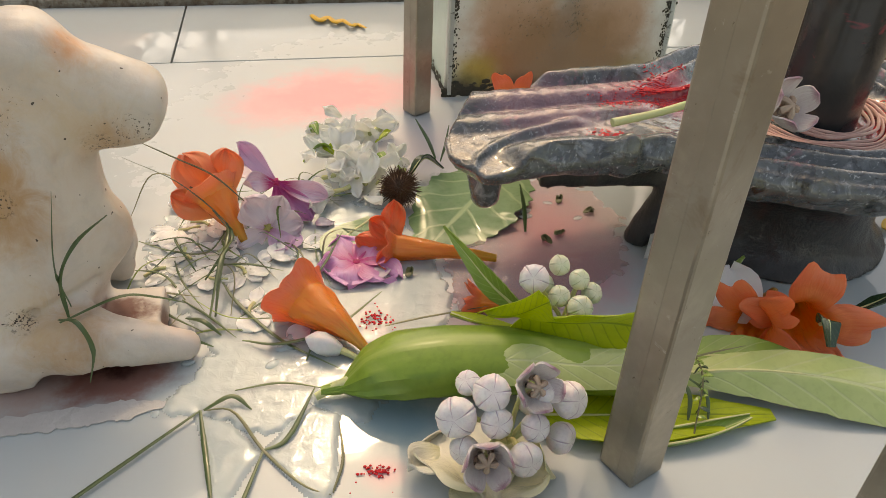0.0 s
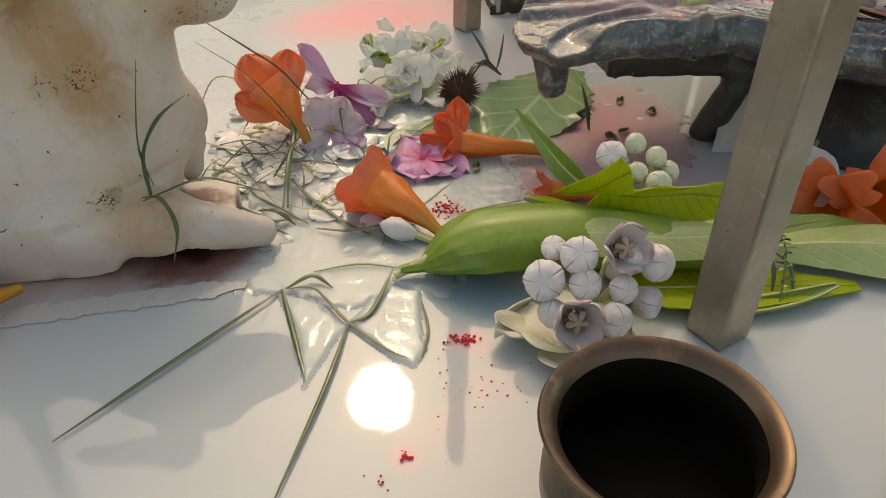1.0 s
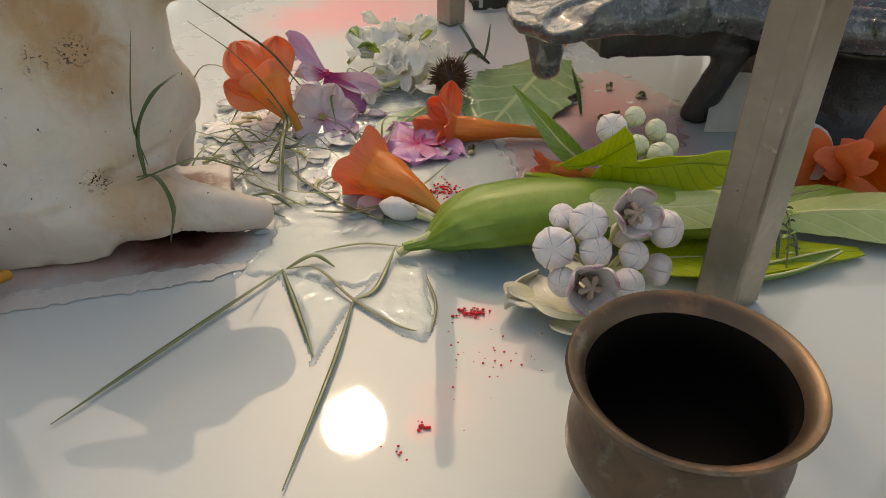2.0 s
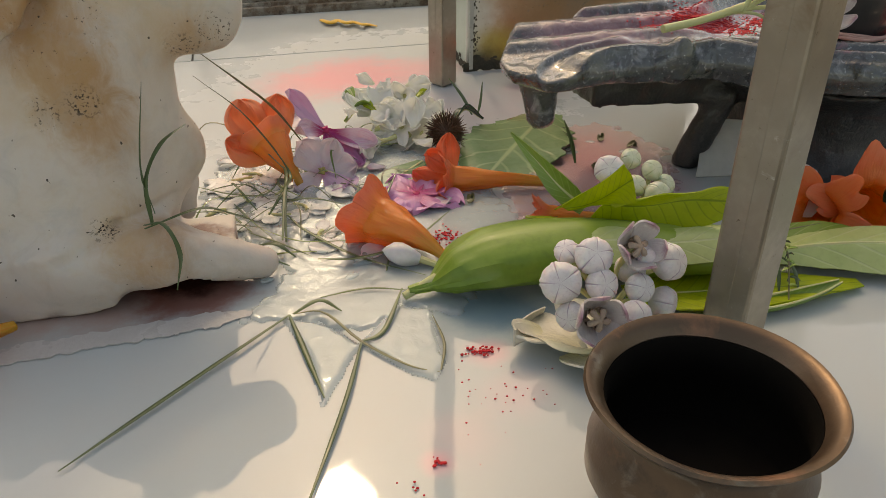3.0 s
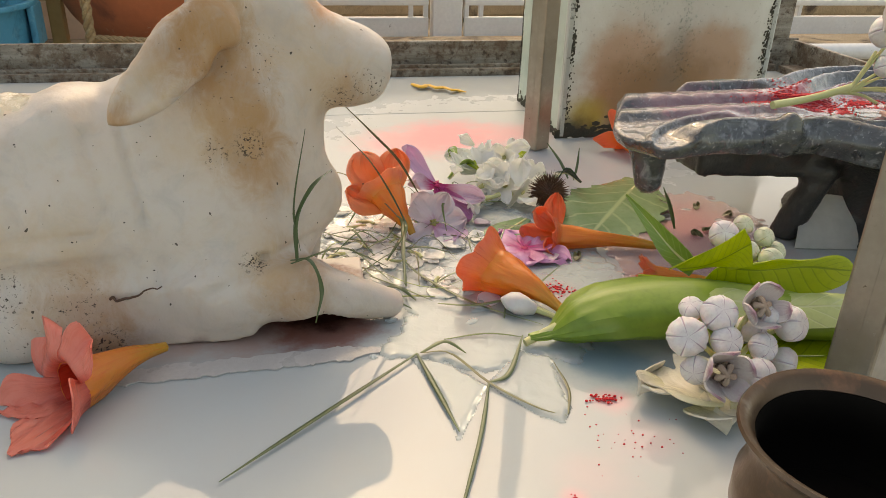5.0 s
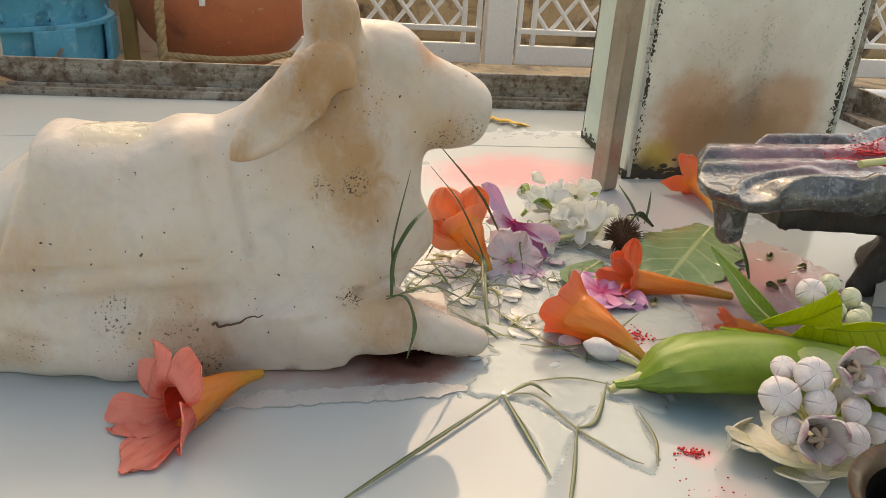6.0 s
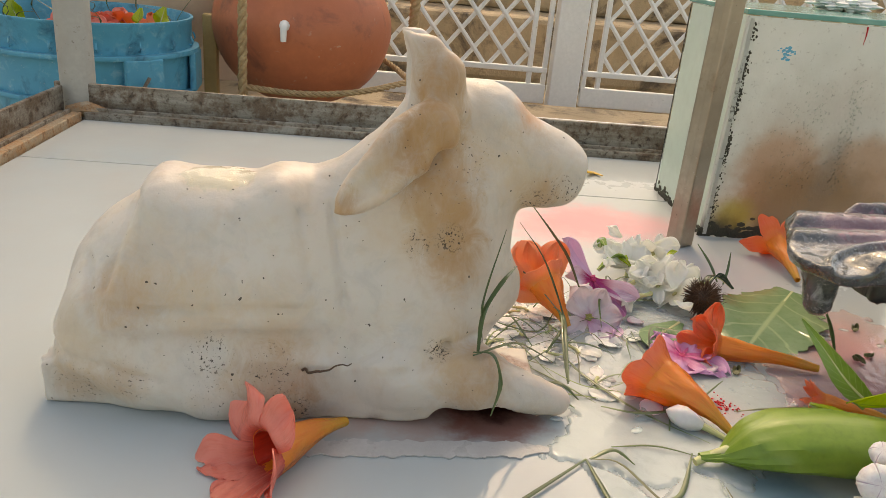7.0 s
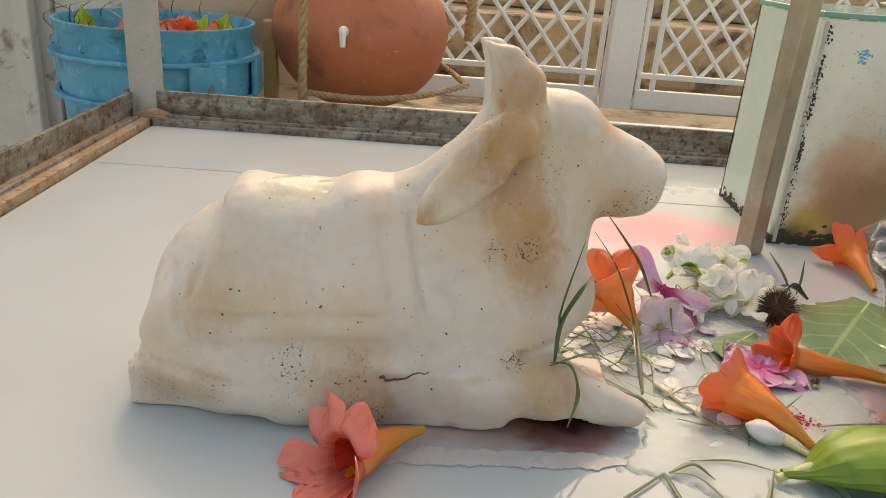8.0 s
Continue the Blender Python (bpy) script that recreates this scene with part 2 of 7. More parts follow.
# stains on the bull, in its own space (metres from the middle of its base)
TAN = [((0.066, -0.034, 0.196), 0.017, 0.010, 0.55, 1), ((0.069, -0.035, 0.184), 0.014, 0.008, 0.6, 1), ((0.069, -0.043, 0.169), 0.017, 0.008, 0.75, 1), ((0.063, -0.045, 0.155), 0.017, 0.008, 0.8, 1),
       ((0.070, -0.034, 0.138), 0.017, 0.009, 0.75, 1), ((0.073, -0.037, 0.121), 0.016, 0.009, 0.7, 1), ((0.077, -0.038, 0.106), 0.015, 0.008, 0.75, 1), ((0.084, -0.039, 0.091), 0.014, 0.009, 0.65, 1),
       ((0.041, -0.053, 0.157), 0.014, 0.009, 0.5, 1), ((0.034, -0.062, 0.140), 0.012, 0.010, 0.45, 0), ((0.020, -0.066, 0.127), 0.009, 0.005, 0.75, 1), ((0.086, -0.022, 0.158), 0.020, 0.014, 0.4, 0),
       ((0.116, -0.004, 0.168), 0.008, 0.006, 0.75, 2), ((0.118, -0.018, 0.136), 0.020, 0.014, 0.55, 0), ((0.128, -0.014, 0.125), 0.010, 0.006, 0.6, 1), ((0.055, -0.030, 0.112), 0.020, 0.014, 0.4, 0),
       ((-0.088, -0.056, 0.069), 0.016, 0.010, 0.6, 1), ((-0.050, -0.057, 0.067), 0.016, 0.010, 0.5, 0), ((-0.010, -0.055, 0.064), 0.016, 0.012, 0.5, 0), ((-0.075, -0.048, 0.085), 0.020, 0.014, 0.4, 0),
       ((-0.012, -0.062, 0.026), 0.019, 0.010, 0.55, 1), ((0.0, -0.062, 0.008), 0.012, 0.006, 0.6, 1), ((0.098, -0.059, 0.036), 0.018, 0.010, 0.7, 1), ((0.080, -0.051, 0.046), 0.014, 0.010, 0.5, 0),
       ((-0.115, -0.054, 0.018), 0.012, 0.006, 0.5, 1), ((-0.090, -0.062, 0.023), 0.010, 0.006, 0.5, 1), ((-0.118, -0.052, 0.045), 0.016, 0.012, 0.5, 0), ((0.118, 0.0, 0.07), 0.014, 0.010, 0.4, 1)]
DIRT = [((-0.044, -0.061, 0.040), 0.010, 0.57), ((-0.012, -0.062, 0.030), 0.014, 0.60), ((0.0, -0.062, 0.008), 0.010, 0.55), ((0.076, -0.051, 0.045), 0.006, 0.53), ((0.142, -0.015, 0.124), 0.010, 0.60), ((0.125, -0.013, 0.122), 0.008, 0.55), ((0.138, -0.015, 0.130), 0.008, 0.58),
        ((0.078, -0.038, 0.106), 0.007, 0.54), ((0.061, -0.039, 0.102), 0.006, 0.56), ((0.070, -0.034, 0.142), 0.022, 0.64), ((0.085, -0.027, 0.149), 0.010, 0.62), ((-0.115, -0.054, 0.016), 0.012, 0.60), ((-0.084, -0.064, 0.026), 0.010, 0.60), ((-0.045, -0.066, 0.016), 0.012, 0.62)]
MARBLE = statue_marble()
STONE = surface("dark_wet_stone", (0.026, 0.032, 0.035), (0.105, 0.120, 0.130), 60, (0.10, 0.34), bump=0.9, depth=0.0018, coat=1.0, fine=7,
                stains=(((0.24, 0.26, 0.28), 100, 0.55, 0.72), ((0.32, 0.34, 0.35), 360, 0.60, 0.68), ((0.010, 0.012, 0.012), 60, 0.52, 0.62), ((0.09, 0.095, 0.065), 34, 0.55, 0.70), ((0.34, 0.11, 0.15), 26, 0.60, 0.72)))
st = STONE.node_tree
dyed = st.nodes["Principled BSDF"].inputs["Base Color"].links[0].from_socket
where = st.nodes.new("ShaderNodeTexCoord").outputs["Object"]
for c, r, f, k, tint in (((-0.070, 0.036, 0.090), 0.024, 0.010, 0.85, (0.46, 0.02, 0.05)), ((-0.110, 0.030, 0.092), 0.022, 0.012, 0.6, (0.42, 0.06, 0.10)), ((-0.170, 0.020, 0.094), 0.040, 0.018, 0.45, (0.40, 0.16, 0.20)), ((0.060, -0.030, 0.085), 0.026, 0.010, 0.85, (0.46, 0.02, 0.05)), ((-0.020, 0.045, 0.090), 0.022, 0.010, 0.7, (0.46, 0.02, 0.05))):
    dyed = blend(st, math_of(st, "MULTIPLY", near_spot(st, where, c, r, f), k), dyed, tint)
st.links.new(dyed, st.nodes["Principled BSDF"].inputs["Base Color"])
# very dark pedestal stone, with the shade under the slab put into its colour
UNDERSTONE = surface("shade_darkened_wet_stone", (0.012, 0.012, 0.012), (0.038, 0.036, 0.034), 50, (0.2, 0.5), bump=0.9, depth=0.0016, coat=0.2, stains=(((0.10, 0.10, 0.095), 70, 0.62, 0.75), ((0.05, 0.02, 0.015), 30, 0.55, 0.7)))
LINGA = surface("black_polished_stone", (0.012, 0.012, 0.013), (0.05, 0.05, 0.05), 18, (0.15, 0.35), bump=0.4, depth=0.001, coat=0.3,
                stains=(((0.13, 0.12, 0.12), 9, 0.55, 0.7), ((0.42, 0.02, 0.05), 14, 0.60, 0.68)))
STEEL = surface("dull_steel", (0.44, 0.395, 0.325), (0.28, 0.245, 0.195), 26, (0.24, 0.44), metal=0.8, bump=0.2, depth=0.0005, stains=(((0.22, 0.155, 0.10), 22, 0.56, 0.74), ((0.58, 0.55, 0.50), 130, 0.66, 0.76), ((0.12, 0.09, 0.06), 300, 0.66, 0.74)))
def rusty_steel(name, paint, worn, rust, cover):
    """Old painted steel: streaks along it, rust bleeding through, dark pits."""
    m, t, p, out = shader(name)
    co = t.nodes.new("ShaderNodeTexCoord").outputs["Object"]
    streak = noise_of(t, 1.0, 6, 0.7, coord=add(t, "Mapping", {"Vector": co}, i_Scale=(14, 14, 120)).outputs[0])
    n1, n2, n3 = noise_of(t, 24, 7, 0.7, co), noise_of(t, 110, 5, 0.65, co), noise_of(t, 420, 3, 0.6, co)
    col = blend(t, steps(t, streak, 0.35, 0.65), paint, worn)
    col = blend(t, math_of(t, "MULTIPLY", steps(t, math_of(t, "ADD", math_of(t, "MULTIPLY", n1, 0.6), math_of(t, "MULTIPLY", n2, 0.4)), cover, cover + 0.10), 0.85), col, rust)
    col = blend(t, math_of(t, "MULTIPLY", steps(t, n2, 0.56, 0.66), 0.7), col, tuple(c * 0.25 for c in rust))
    col = blend(t, math_of(t, "MULTIPLY", steps(t, n3, 0.60, 0.70), 0.6), col, (0.03, 0.024, 0.02))
    t.links.new(col, p.inputs["Base Color"])
    p.inputs["Roughness"].default_value, p.inputs["Metallic"].default_value = 0.55, 0.15
    bumped(t, p, math_of(t, "ADD", n2, math_of(t, "ADD", streak, n3)), 0.6, 0.0012)
    return m


RUSTY = rusty_steel("rusty_painted_steel", (0.36, 0.33, 0.28), (0.18, 0.15, 0.115), (0.13, 0.075, 0.042), 0.465)
RUST = rusty_steel("rust", (0.44, 0.35, 0.25), (0.34, 0.23, 0.14), (0.42, 0.19, 0.07), 0.47)
PIPE = surface("grey_painted_pipe", (0.42, 0.41, 0.37), (0.34, 0.32, 0.29), 20, (0.4, 0.6), bump=0.3, depth=0.0006, stains=(((0.15, 0.12, 0.09), 70, 0.63, 0.72),))
COPPER = surface("tarnished_copper", (0.17, 0.108, 0.068), (0.10, 0.070, 0.050), 30, (0.28, 0.46), metal=0.75, bump=0.35, depth=0.0006,
                 stains=(((0.24, 0.20, 0.16), 70, 0.58, 0.76), ((0.07, 0.05, 0.04), 60, 0.58, 0.74), ((0.32, 0.15, 0.085), 30, 0.58, 0.74)))
# near-black colour that stands in for the shade inside the pot
POT_SHADE = surface("dark_inside", (0.010, 0.008, 0.006), (0.005, 0.004, 0.0035), 40, (0.6, 0.8), bump=0.2)
POT_SHADE.node_tree.nodes["Principled BSDF"].inputs["Specular IOR Level"].default_value = 0.06
BLUE = surface("blue_plastic", (0.03, 0.30, 0.46), (0.05, 0.38, 0.54), 10, (0.35, 0.55), bump=0.2, depth=0.0008, stains=(((0.16, 0.44, 0.54), 60, 0.54, 0.74), ((0.015, 0.16, 0.25), 24, 0.54, 0.70), ((0.40, 0.50, 0.52), 160, 0.66, 0.74)))
CLAY = surface("terracotta", (0.58, 0.17, 0.075), (0.46, 0.12, 0.055), 10, (0.4, 0.6), bump=0.4, depth=0.002, stains=(((0.56, 0.36, 0.28), 60, 0.64, 0.76), ((0.22, 0.07, 0.04), 14, 0.55, 0.72)))
PALE_CLAY = surface("pale_clay", (0.74, 0.56, 0.44), (0.66, 0.47, 0.35), 14, (0.5, 0.7), bump=0.3, depth=0.001)
ROPE = surface("jute_rope", (0.55, 0.38, 0.20), (0.30, 0.18, 0.085), 120, (0.7, 0.9), bump=0.6, depth=0.001)
WHITE = surface("chipped_white_paint", (0.82, 0.81, 0.78), (0.76, 0.75, 0.72), 12, (0.4, 0.6), bump=0.25, depth=0.001, stains=(((0.20, 0.15, 0.11), 32, 0.66, 0.74),))
PANEL = surface("dirty_white_sheet_metal", (0.62, 0.60, 0.57), (0.50, 0.47, 0.43), 7, (0.4, 0.6), bump=0.4, depth=0.002, stains=(((0.24, 0.18, 0.13), 16, 0.56, 0.70), ((0.10, 0.07, 0.05), 60, 0.64, 0.72)))
BROWN = surface("weathered_sandstone", (0.54, 0.40, 0.25), (0.38, 0.28, 0.17), 6, (0.7, 0.9), bump=0.8, depth=0.01, stains=(((0.09, 0.065, 0.045), 7, 0.5, 0.65), ((0.42, 0.32, 0.2), 9, 0.58, 0.72)))
GROUND = surface("dusty_concrete", (0.30, 0.27, 0.22), (0.22, 0.19, 0.15), 3, (0.7, 0.9), bump=0.5, depth=0.01)
ORANGE = petal("orange_petal", (0.97, 0.33, 0.035), (0.97, 0.31, 0.15), (0.92, 0.17, 0.04), see_through=0.48, coat=0.9)
CORAL = petal("coral_petal", (0.62, 0.035, 0.02), (0.95, 0.30, 0.22), (0.90, 0.17, 0.11), see_through=0.38, coat=0.6, band=(0.05, 0.6))
PEACH = petal("peach_petal", (0.96, 0.44, 0.08), (0.96, 0.43, 0.25), (0.94, 0.31, 0.13), see_through=0.5, coat=0.4, relief=0.35)
THROAT = petal("red_throat", (0.38, 0.03, 0.01), (0.62, 0.04, 0.018), (0.30, 0.01, 0.008), see_through=0.1, coat=0.2)
TUBE = petal("orange_tube", (0.76, 0.46, 0.04), (0.97, 0.34, 0.045), (0.90, 0.18, 0.02), see_through=0.42, coat=1.0, band=(0.1, 0.6))
LILAC = petal("lilac_petal", (0.60, 0.012, 0.24), (0.74, 0.38, 0.63), (0.62, 0.16, 0.46), see_through=0.35, band=(0.3, 0.8))
PALE = petal("pale_lilac_petal", (0.55, 0.20, 0.36), (0.86, 0.78, 0.81), (0.80, 0.66, 0.75), see_through=0.4, band=(0.1, 0.45), relief=0.3)
MAGENTA = petal("magenta_petal", (0.60, 0.01, 0.22), (0.84, 0.46, 0.74), (0.72, 0.18, 0.54), see_through=0.3, band=(0.22, 0.75))
IVORY = petal("white_petal", (0.86, 0.88, 0.70), (0.94, 0.94, 0.91), (0.92, 0.92, 0.86), see_through=0.5, coat=0.4, band=(0.0, 0.5), relief=0.22)
SOAKED = petal("soaked_white_petal", (0.84, 0.86, 0.74), (0.92, 0.92, 0.90), (0.88, 0.90, 0.86), rough=0.3, see_through=0.30, coat=0.6, band=(0.0, 0.5), relief=0.18)
CREAM = petal("cream_petal", (0.72, 0.68, 0.40), (0.78, 0.74, 0.62), (0.70, 0.66, 0.52))
CROWN = surface("crown_flower_bud", (0.74, 0.71, 0.70), (0.64, 0.60, 0.61), 60, (0.45, 0.6), bump=0.3, depth=0.0005, sss=0.2, stains=(((0.40, 0.26, 0.33), 110, 0.64, 0.8), ((0.56, 0.56, 0.50), 50, 0.55, 0.75)))
BEIGE = surface("beige_corona", (0.50, 0.40, 0.30), (0.40, 0.26, 0.20), 120, (0.4, 0.6), bump=0.3, depth=0.0005)
STEM = surface("pale_green_stem", (0.58, 0.58, 0.30), (0.50, 0.52, 0.24), 50, (0.4, 0.55), bump=0.2, depth=0.0005, sss=0.1)
DARKSTEM = surface("brown_green_stem", (0.14, 0.13, 0.05), (0.09, 0.09, 0.04), 60, (0.4, 0.6), bump=0.3)
GRASS = surface("grass_green", (0.085, 0.14, 0.045), (0.055, 0.10, 0.035), 40, (0.3, 0.45), bump=0.2, coat=0.4, see_through=0.2)
DRYGRASS = surface("olive_grass", (0.14, 0.15, 0.06), (0.10, 0.10, 0.045), 40, (0.3, 0.5), bump=0.2, coat=0.3, see_through=0.15)
LIMEGRASS = surface("fresh_grass", (0.20, 0.28, 0.07), (0.13, 0.20, 0.05), 40, (0.3, 0.45), bump=0.2, coat=0.4, see_through=0.25)
PODSKIN = leaf_skin("plain_green_pod", (0.26, 0.40, 0.05), (0.16, 0.29, 0.03), (0.30, 0.42, 0.09), 2, 0.25, 0.42, 0.25)
LEAF = leaf_skin("thick_green_leaf", (0.23, 0.36, 0.055), (0.17, 0.30, 0.045), (0.40, 0.48, 0.20), 9)
LEAFBACK = leaf_skin("pale_leaf_back", (0.44, 0.52, 0.22), (0.36, 0.46, 0.17), (0.50, 0.55, 0.32), 7)
LIME = leaf_skin("lime_leaf", (0.52, 0.60, 0.03), (0.38, 0.50, 0.025), (0.16, 0.27, 0.02), 11, 0.42)
WETLEAF = leaf_skin("wet_grey_green_leaf", (0.25, 0.38, 0.19), (0.15, 0.28, 0.11), (0.46, 0.58, 0.30), 6, 0.15, 0.15, 0.8)
DARKLEAF = leaf_skin("dark_leaf", (0.03, 0.07, 0.03), (0.02, 0.045, 0.02), (0.08, 0.14, 0.07), 8, 0.15, 0.25)
SPINE = surface("dark_brown_spines", (0.045, 0.018, 0.010), (0.14, 0.065, 0.028), 80, (0.4, 0.6), bump=0.3)
RED = surface("red_powder", (0.62, 0.01, 0.02), (0.48, 0.005, 0.015), 300, (0.7, 0.9), bump=0.5, depth=0.001)
YELLOW = surface("yellow_peel", (0.72, 0.42, 0.04), (0.66, 0.34, 0.02), 60, (0.4, 0.6), bump=0.2)
THREAD = surface("pinkish_thread", (0.62, 0.42, 0.36), (0.52, 0.26, 0.22), 120, (0.7, 0.9), bump=0.5, depth=0.0006)
CEMENT = surface("white_cement", (0.70, 0.67, 0.64), (0.60, 0.57, 0.55), 60, (0.3, 0.5), bump=0.6, depth=0.001, stains=(((0.35, 0.33, 0.31), 90, 0.62, 0.75),))
CARD = surface("wet_white_card", (0.86, 0.85, 0.80), (0.80, 0.79, 0.73), 20, (0.4, 0.55), bump=0.15, see_through=0.55)
MOSS = surface("black_mould", (0.025, 0.026, 0.018), (0.08, 0.075, 0.05), 80, (0.6, 0.9), bump=0.8, depth=0.002)
PASTE = surface("white_paste", (0.54, 0.515, 0.49), (0.47, 0.45, 0.435), 60, (0.2, 0.4), bump=0.5, depth=0.001, stains=(((0.42, 0.38, 0.36), 110, 0.63, 0.72),))


# ---- building helpers ----
class Geo:
    """Vertices, faces and (u, v) per vertex, gathered piece by piece."""

    def __init__(self):
        self.v, self.f, self.uv, self.n, self.crisp = [], [], [], 0, False

    def put(self, verts, faces, uv=None):
        verts = np.asarray(verts, float).reshape(-1, 3)
        self.f += [tuple(int(i) + self.n for i in f) for f in faces]
        self.v.append(verts)
        self.uv.append(np.asarray(uv, float) if uv is not None else np.zeros((len(verts), 2)))
        self.n += len(verts)
        return self

    def mesh(self, name, sharp=40):
        me = bpy.data.meshes.new(name)
        me.from_pydata(np.concatenate(self.v).tolist(), [], self.f)
        layer = me.uv_layers.new(name="UVMap")
        at = np.zeros(len(me.loops), dtype=np.int32)
        me.loops.foreach_get("vertex_index", at)
        layer.data.foreach_set("uv", np.concatenate(self.uv)[at].ravel())
        me.shade_smooth()
        if sharp:
            me.set_sharp_from_angle(angle=radians(12 if self.crisp else sharp))
        return me


def part(name, geo, material, parent=None, label="", m=None, sharp=40):
    ob = new(name, geo.mesh(name, sharp) if isinstance(geo, Geo) else geo)
    if not ob.data.materials:
        ob.data.materials.append(material)
    if parent:
        ob.parent = parent
    if m is not None:
        ob.matrix_basis = m
    return tagged(ob, label)


def thing(name, m, label, category, group="", kind=""):
    ob = new(name)
    ob.empty_display_size = 0.01
    ob.matrix_basis = m
    return tagged(ob, label, category, group, kind)


def sheet(f, nu=10, nv=12, thick=0.0004, geo=None):
    """A closed sheet of the given thickness over f(u, v), arrays from 0 to 1."""
    u, v = np.meshgrid(np.linspace(0, 1, nu + 1), np.linspace(0, 1, nv + 1), indexing="ij")
    p = np.stack(np.broadcast_arrays(*f(u, v)), -1).astype(float)
    n = np.cross(np.gradient(p, axis=0), np.gradient(p, axis=1))
    n /= np.linalg.norm(n, axis=-1, keepdims=True) + 1e-12
    top, low = p + n * thick / 2, p - n * thick / 2
    k = (nu + 1) * (nv + 1)
    i = np.arange(k).reshape(nu + 1, nv + 1)
    q = np.stack([i[:-1, :-1], i[1:, :-1], i[1:, 1:], i[:-1, 1:]], -1).reshape(-1, 4)
    faces = q.tolist() + (q[:, ::-1] + k).tolist()
    ring = list(i[:, 0]) + list(i[-1, 1:]) + list(i[-2::-1, -1]) + list(i[0, -2:0:-1])
    faces += [(ring[(j + 1) % len(ring)], ring[j], ring[j] + k, ring[(j + 1) % len(ring)] + k) for j in range(len(ring))]
    uv = np.stack([u, v], -1).reshape(-1, 2)
    return (geo or Geo()).put(np.concatenate([top.reshape(-1, 3), low.reshape(-1, 3)]), faces, np.concatenate([uv, uv]))


def spline(points, n):
    """n + 1 points along a smooth line through the given ones."""
    p = np.asarray(points, float)
    if len(p) == 2:
        return p[0] + np.linspace(0, 1, n + 1)[:, None] * (p[1] - p[0])
    q = np.concatenate([[2 * p[0] - p[1]], p, [2 * p[-1] - p[-2]]])
    out = []
    for s in np.linspace(0, len(p) - 1, n + 1):
        i = min(int(s), len(p) - 2)
        t = s - i
        a, b, c, d = q[i:i + 4]
        out.append(0.5 * (2 * b + (c - a) * t + (2 * a - 5 * b + 4 * c - d) * t * t + (3 * b - a - 3 * c + d) * t ** 3))
    return np.array(out)


def tube(points, radii, n=12, seg=8, flat=1.0, geo=None, up=(0, 0, 1)):
    """A closed round (or flattened) tube along a smooth line; radii from its start to its end."""
    c = spline(points, n)
    r = np.interp(np.linspace(0, 1, n + 1), np.linspace(0, 1, len(radii)), radii)
    d = np.gradient(c, axis=0)
    d /= np.linalg.norm(d, axis=1, keepdims=True) + 1e-12
    up = np.asarray(up, float)
    a = np.cross(d, up)
    bad = np.linalg.norm(a, axis=1) < 1e-3
    a[bad] = np.cross(d[bad], (1, 0.2, 0))
    a /= np.linalg.norm(a, axis=1, keepdims=True)
    b = np.cross(a, d)
    th = np.linspace(0, 2 * np.pi, seg, endpoint=False)
    v = c[:, None] + r[:, None, None] * (np.cos(th)[None, :, None] * a[:, None] + flat * np.sin(th)[None, :, None] * b[:, None])
    i = np.arange((n + 1) * seg).reshape(n + 1, seg)
    j = np.roll(i, -1, 1)
    faces = np.stack([i[:-1], j[:-1], j[1:], i[1:]], -1).reshape(-1, 4).tolist()
    faces += [i[0, ::-1].tolist(), i[-1].tolist()]
    uv = np.stack(np.broadcast_arrays((th / 2 / np.pi)[None], np.linspace(0, 1, n + 1)[:, None]), -1).reshape(-1, 2)
    return (geo or Geo()).put(v.reshape(-1, 3), faces, uv)


def lathe(profile, seg=48, geo=None, centre=(0, 0), wobble=None, caps=True):
    """A turned body from (radius, height) pairs; ends on the axis are closed."""
    pr = np.asarray(profile, float)
    th = np.linspace(0, 2 * np.pi, seg, endpoint=False)
    r = pr[:, :1] * np.ones(seg)
    if wobble:
        r = r * wobble(th[None], pr[:, 1:])
    v = np.stack([centre[0] + r * np.cos(th), centre[1] + r * np.sin(th), pr[:, 1:] * np.ones(seg)], -1)
    n = len(pr)
    i = np.arange(n * seg).reshape(n, seg)
    j = np.roll(i, -1, 1)
    faces = np.stack([i[:-1], j[:-1], j[1:], i[1:]], -1).reshape(-1, 4).tolist()
    if caps:
        faces += [i[0, ::-1].tolist(), i[-1].tolist()]
    uv = np.stack(np.broadcast_arrays((th / 2 / np.pi)[None], np.linspace(0, 1, n)[:, None]), -1).reshape(-1, 2)
    return (geo or Geo()).put(v.reshape(-1, 3), faces, uv)


def block(x0, x1, y0, y1, z0, z1, bevel=0.002, geo=None):
    """A box with bevelled edges."""
    b = min(bevel, (x1 - x0) / 2.01, (y1 - y0) / 2.01, (z1 - z0) / 2.01)
    bm = bmesh.new()
    bmesh.ops.create_cube(bm, size=1)
    for v in bm.verts:
        v.co = ((x0 + x1) / 2 + v.co.x * (x1 - x0), (y0 + y1) / 2 + v.co.y * (y1 - y0), (z0 + z1) / 2 + v.co.z * (z1 - z0))
    if b > 0:
        bmesh.ops.bevel(bm, geom=bm.edges[:], offset=b, segments=2, affect="EDGES", profile=0.5)
    bm.verts.index_update()
    v, f = [x.co[:] for x in bm.verts], [[x.index for x in p.verts] for p in bm.faces]
    bm.free()
    geo = geo or Geo()
    geo.crisp = True
    return geo.put(v, f)


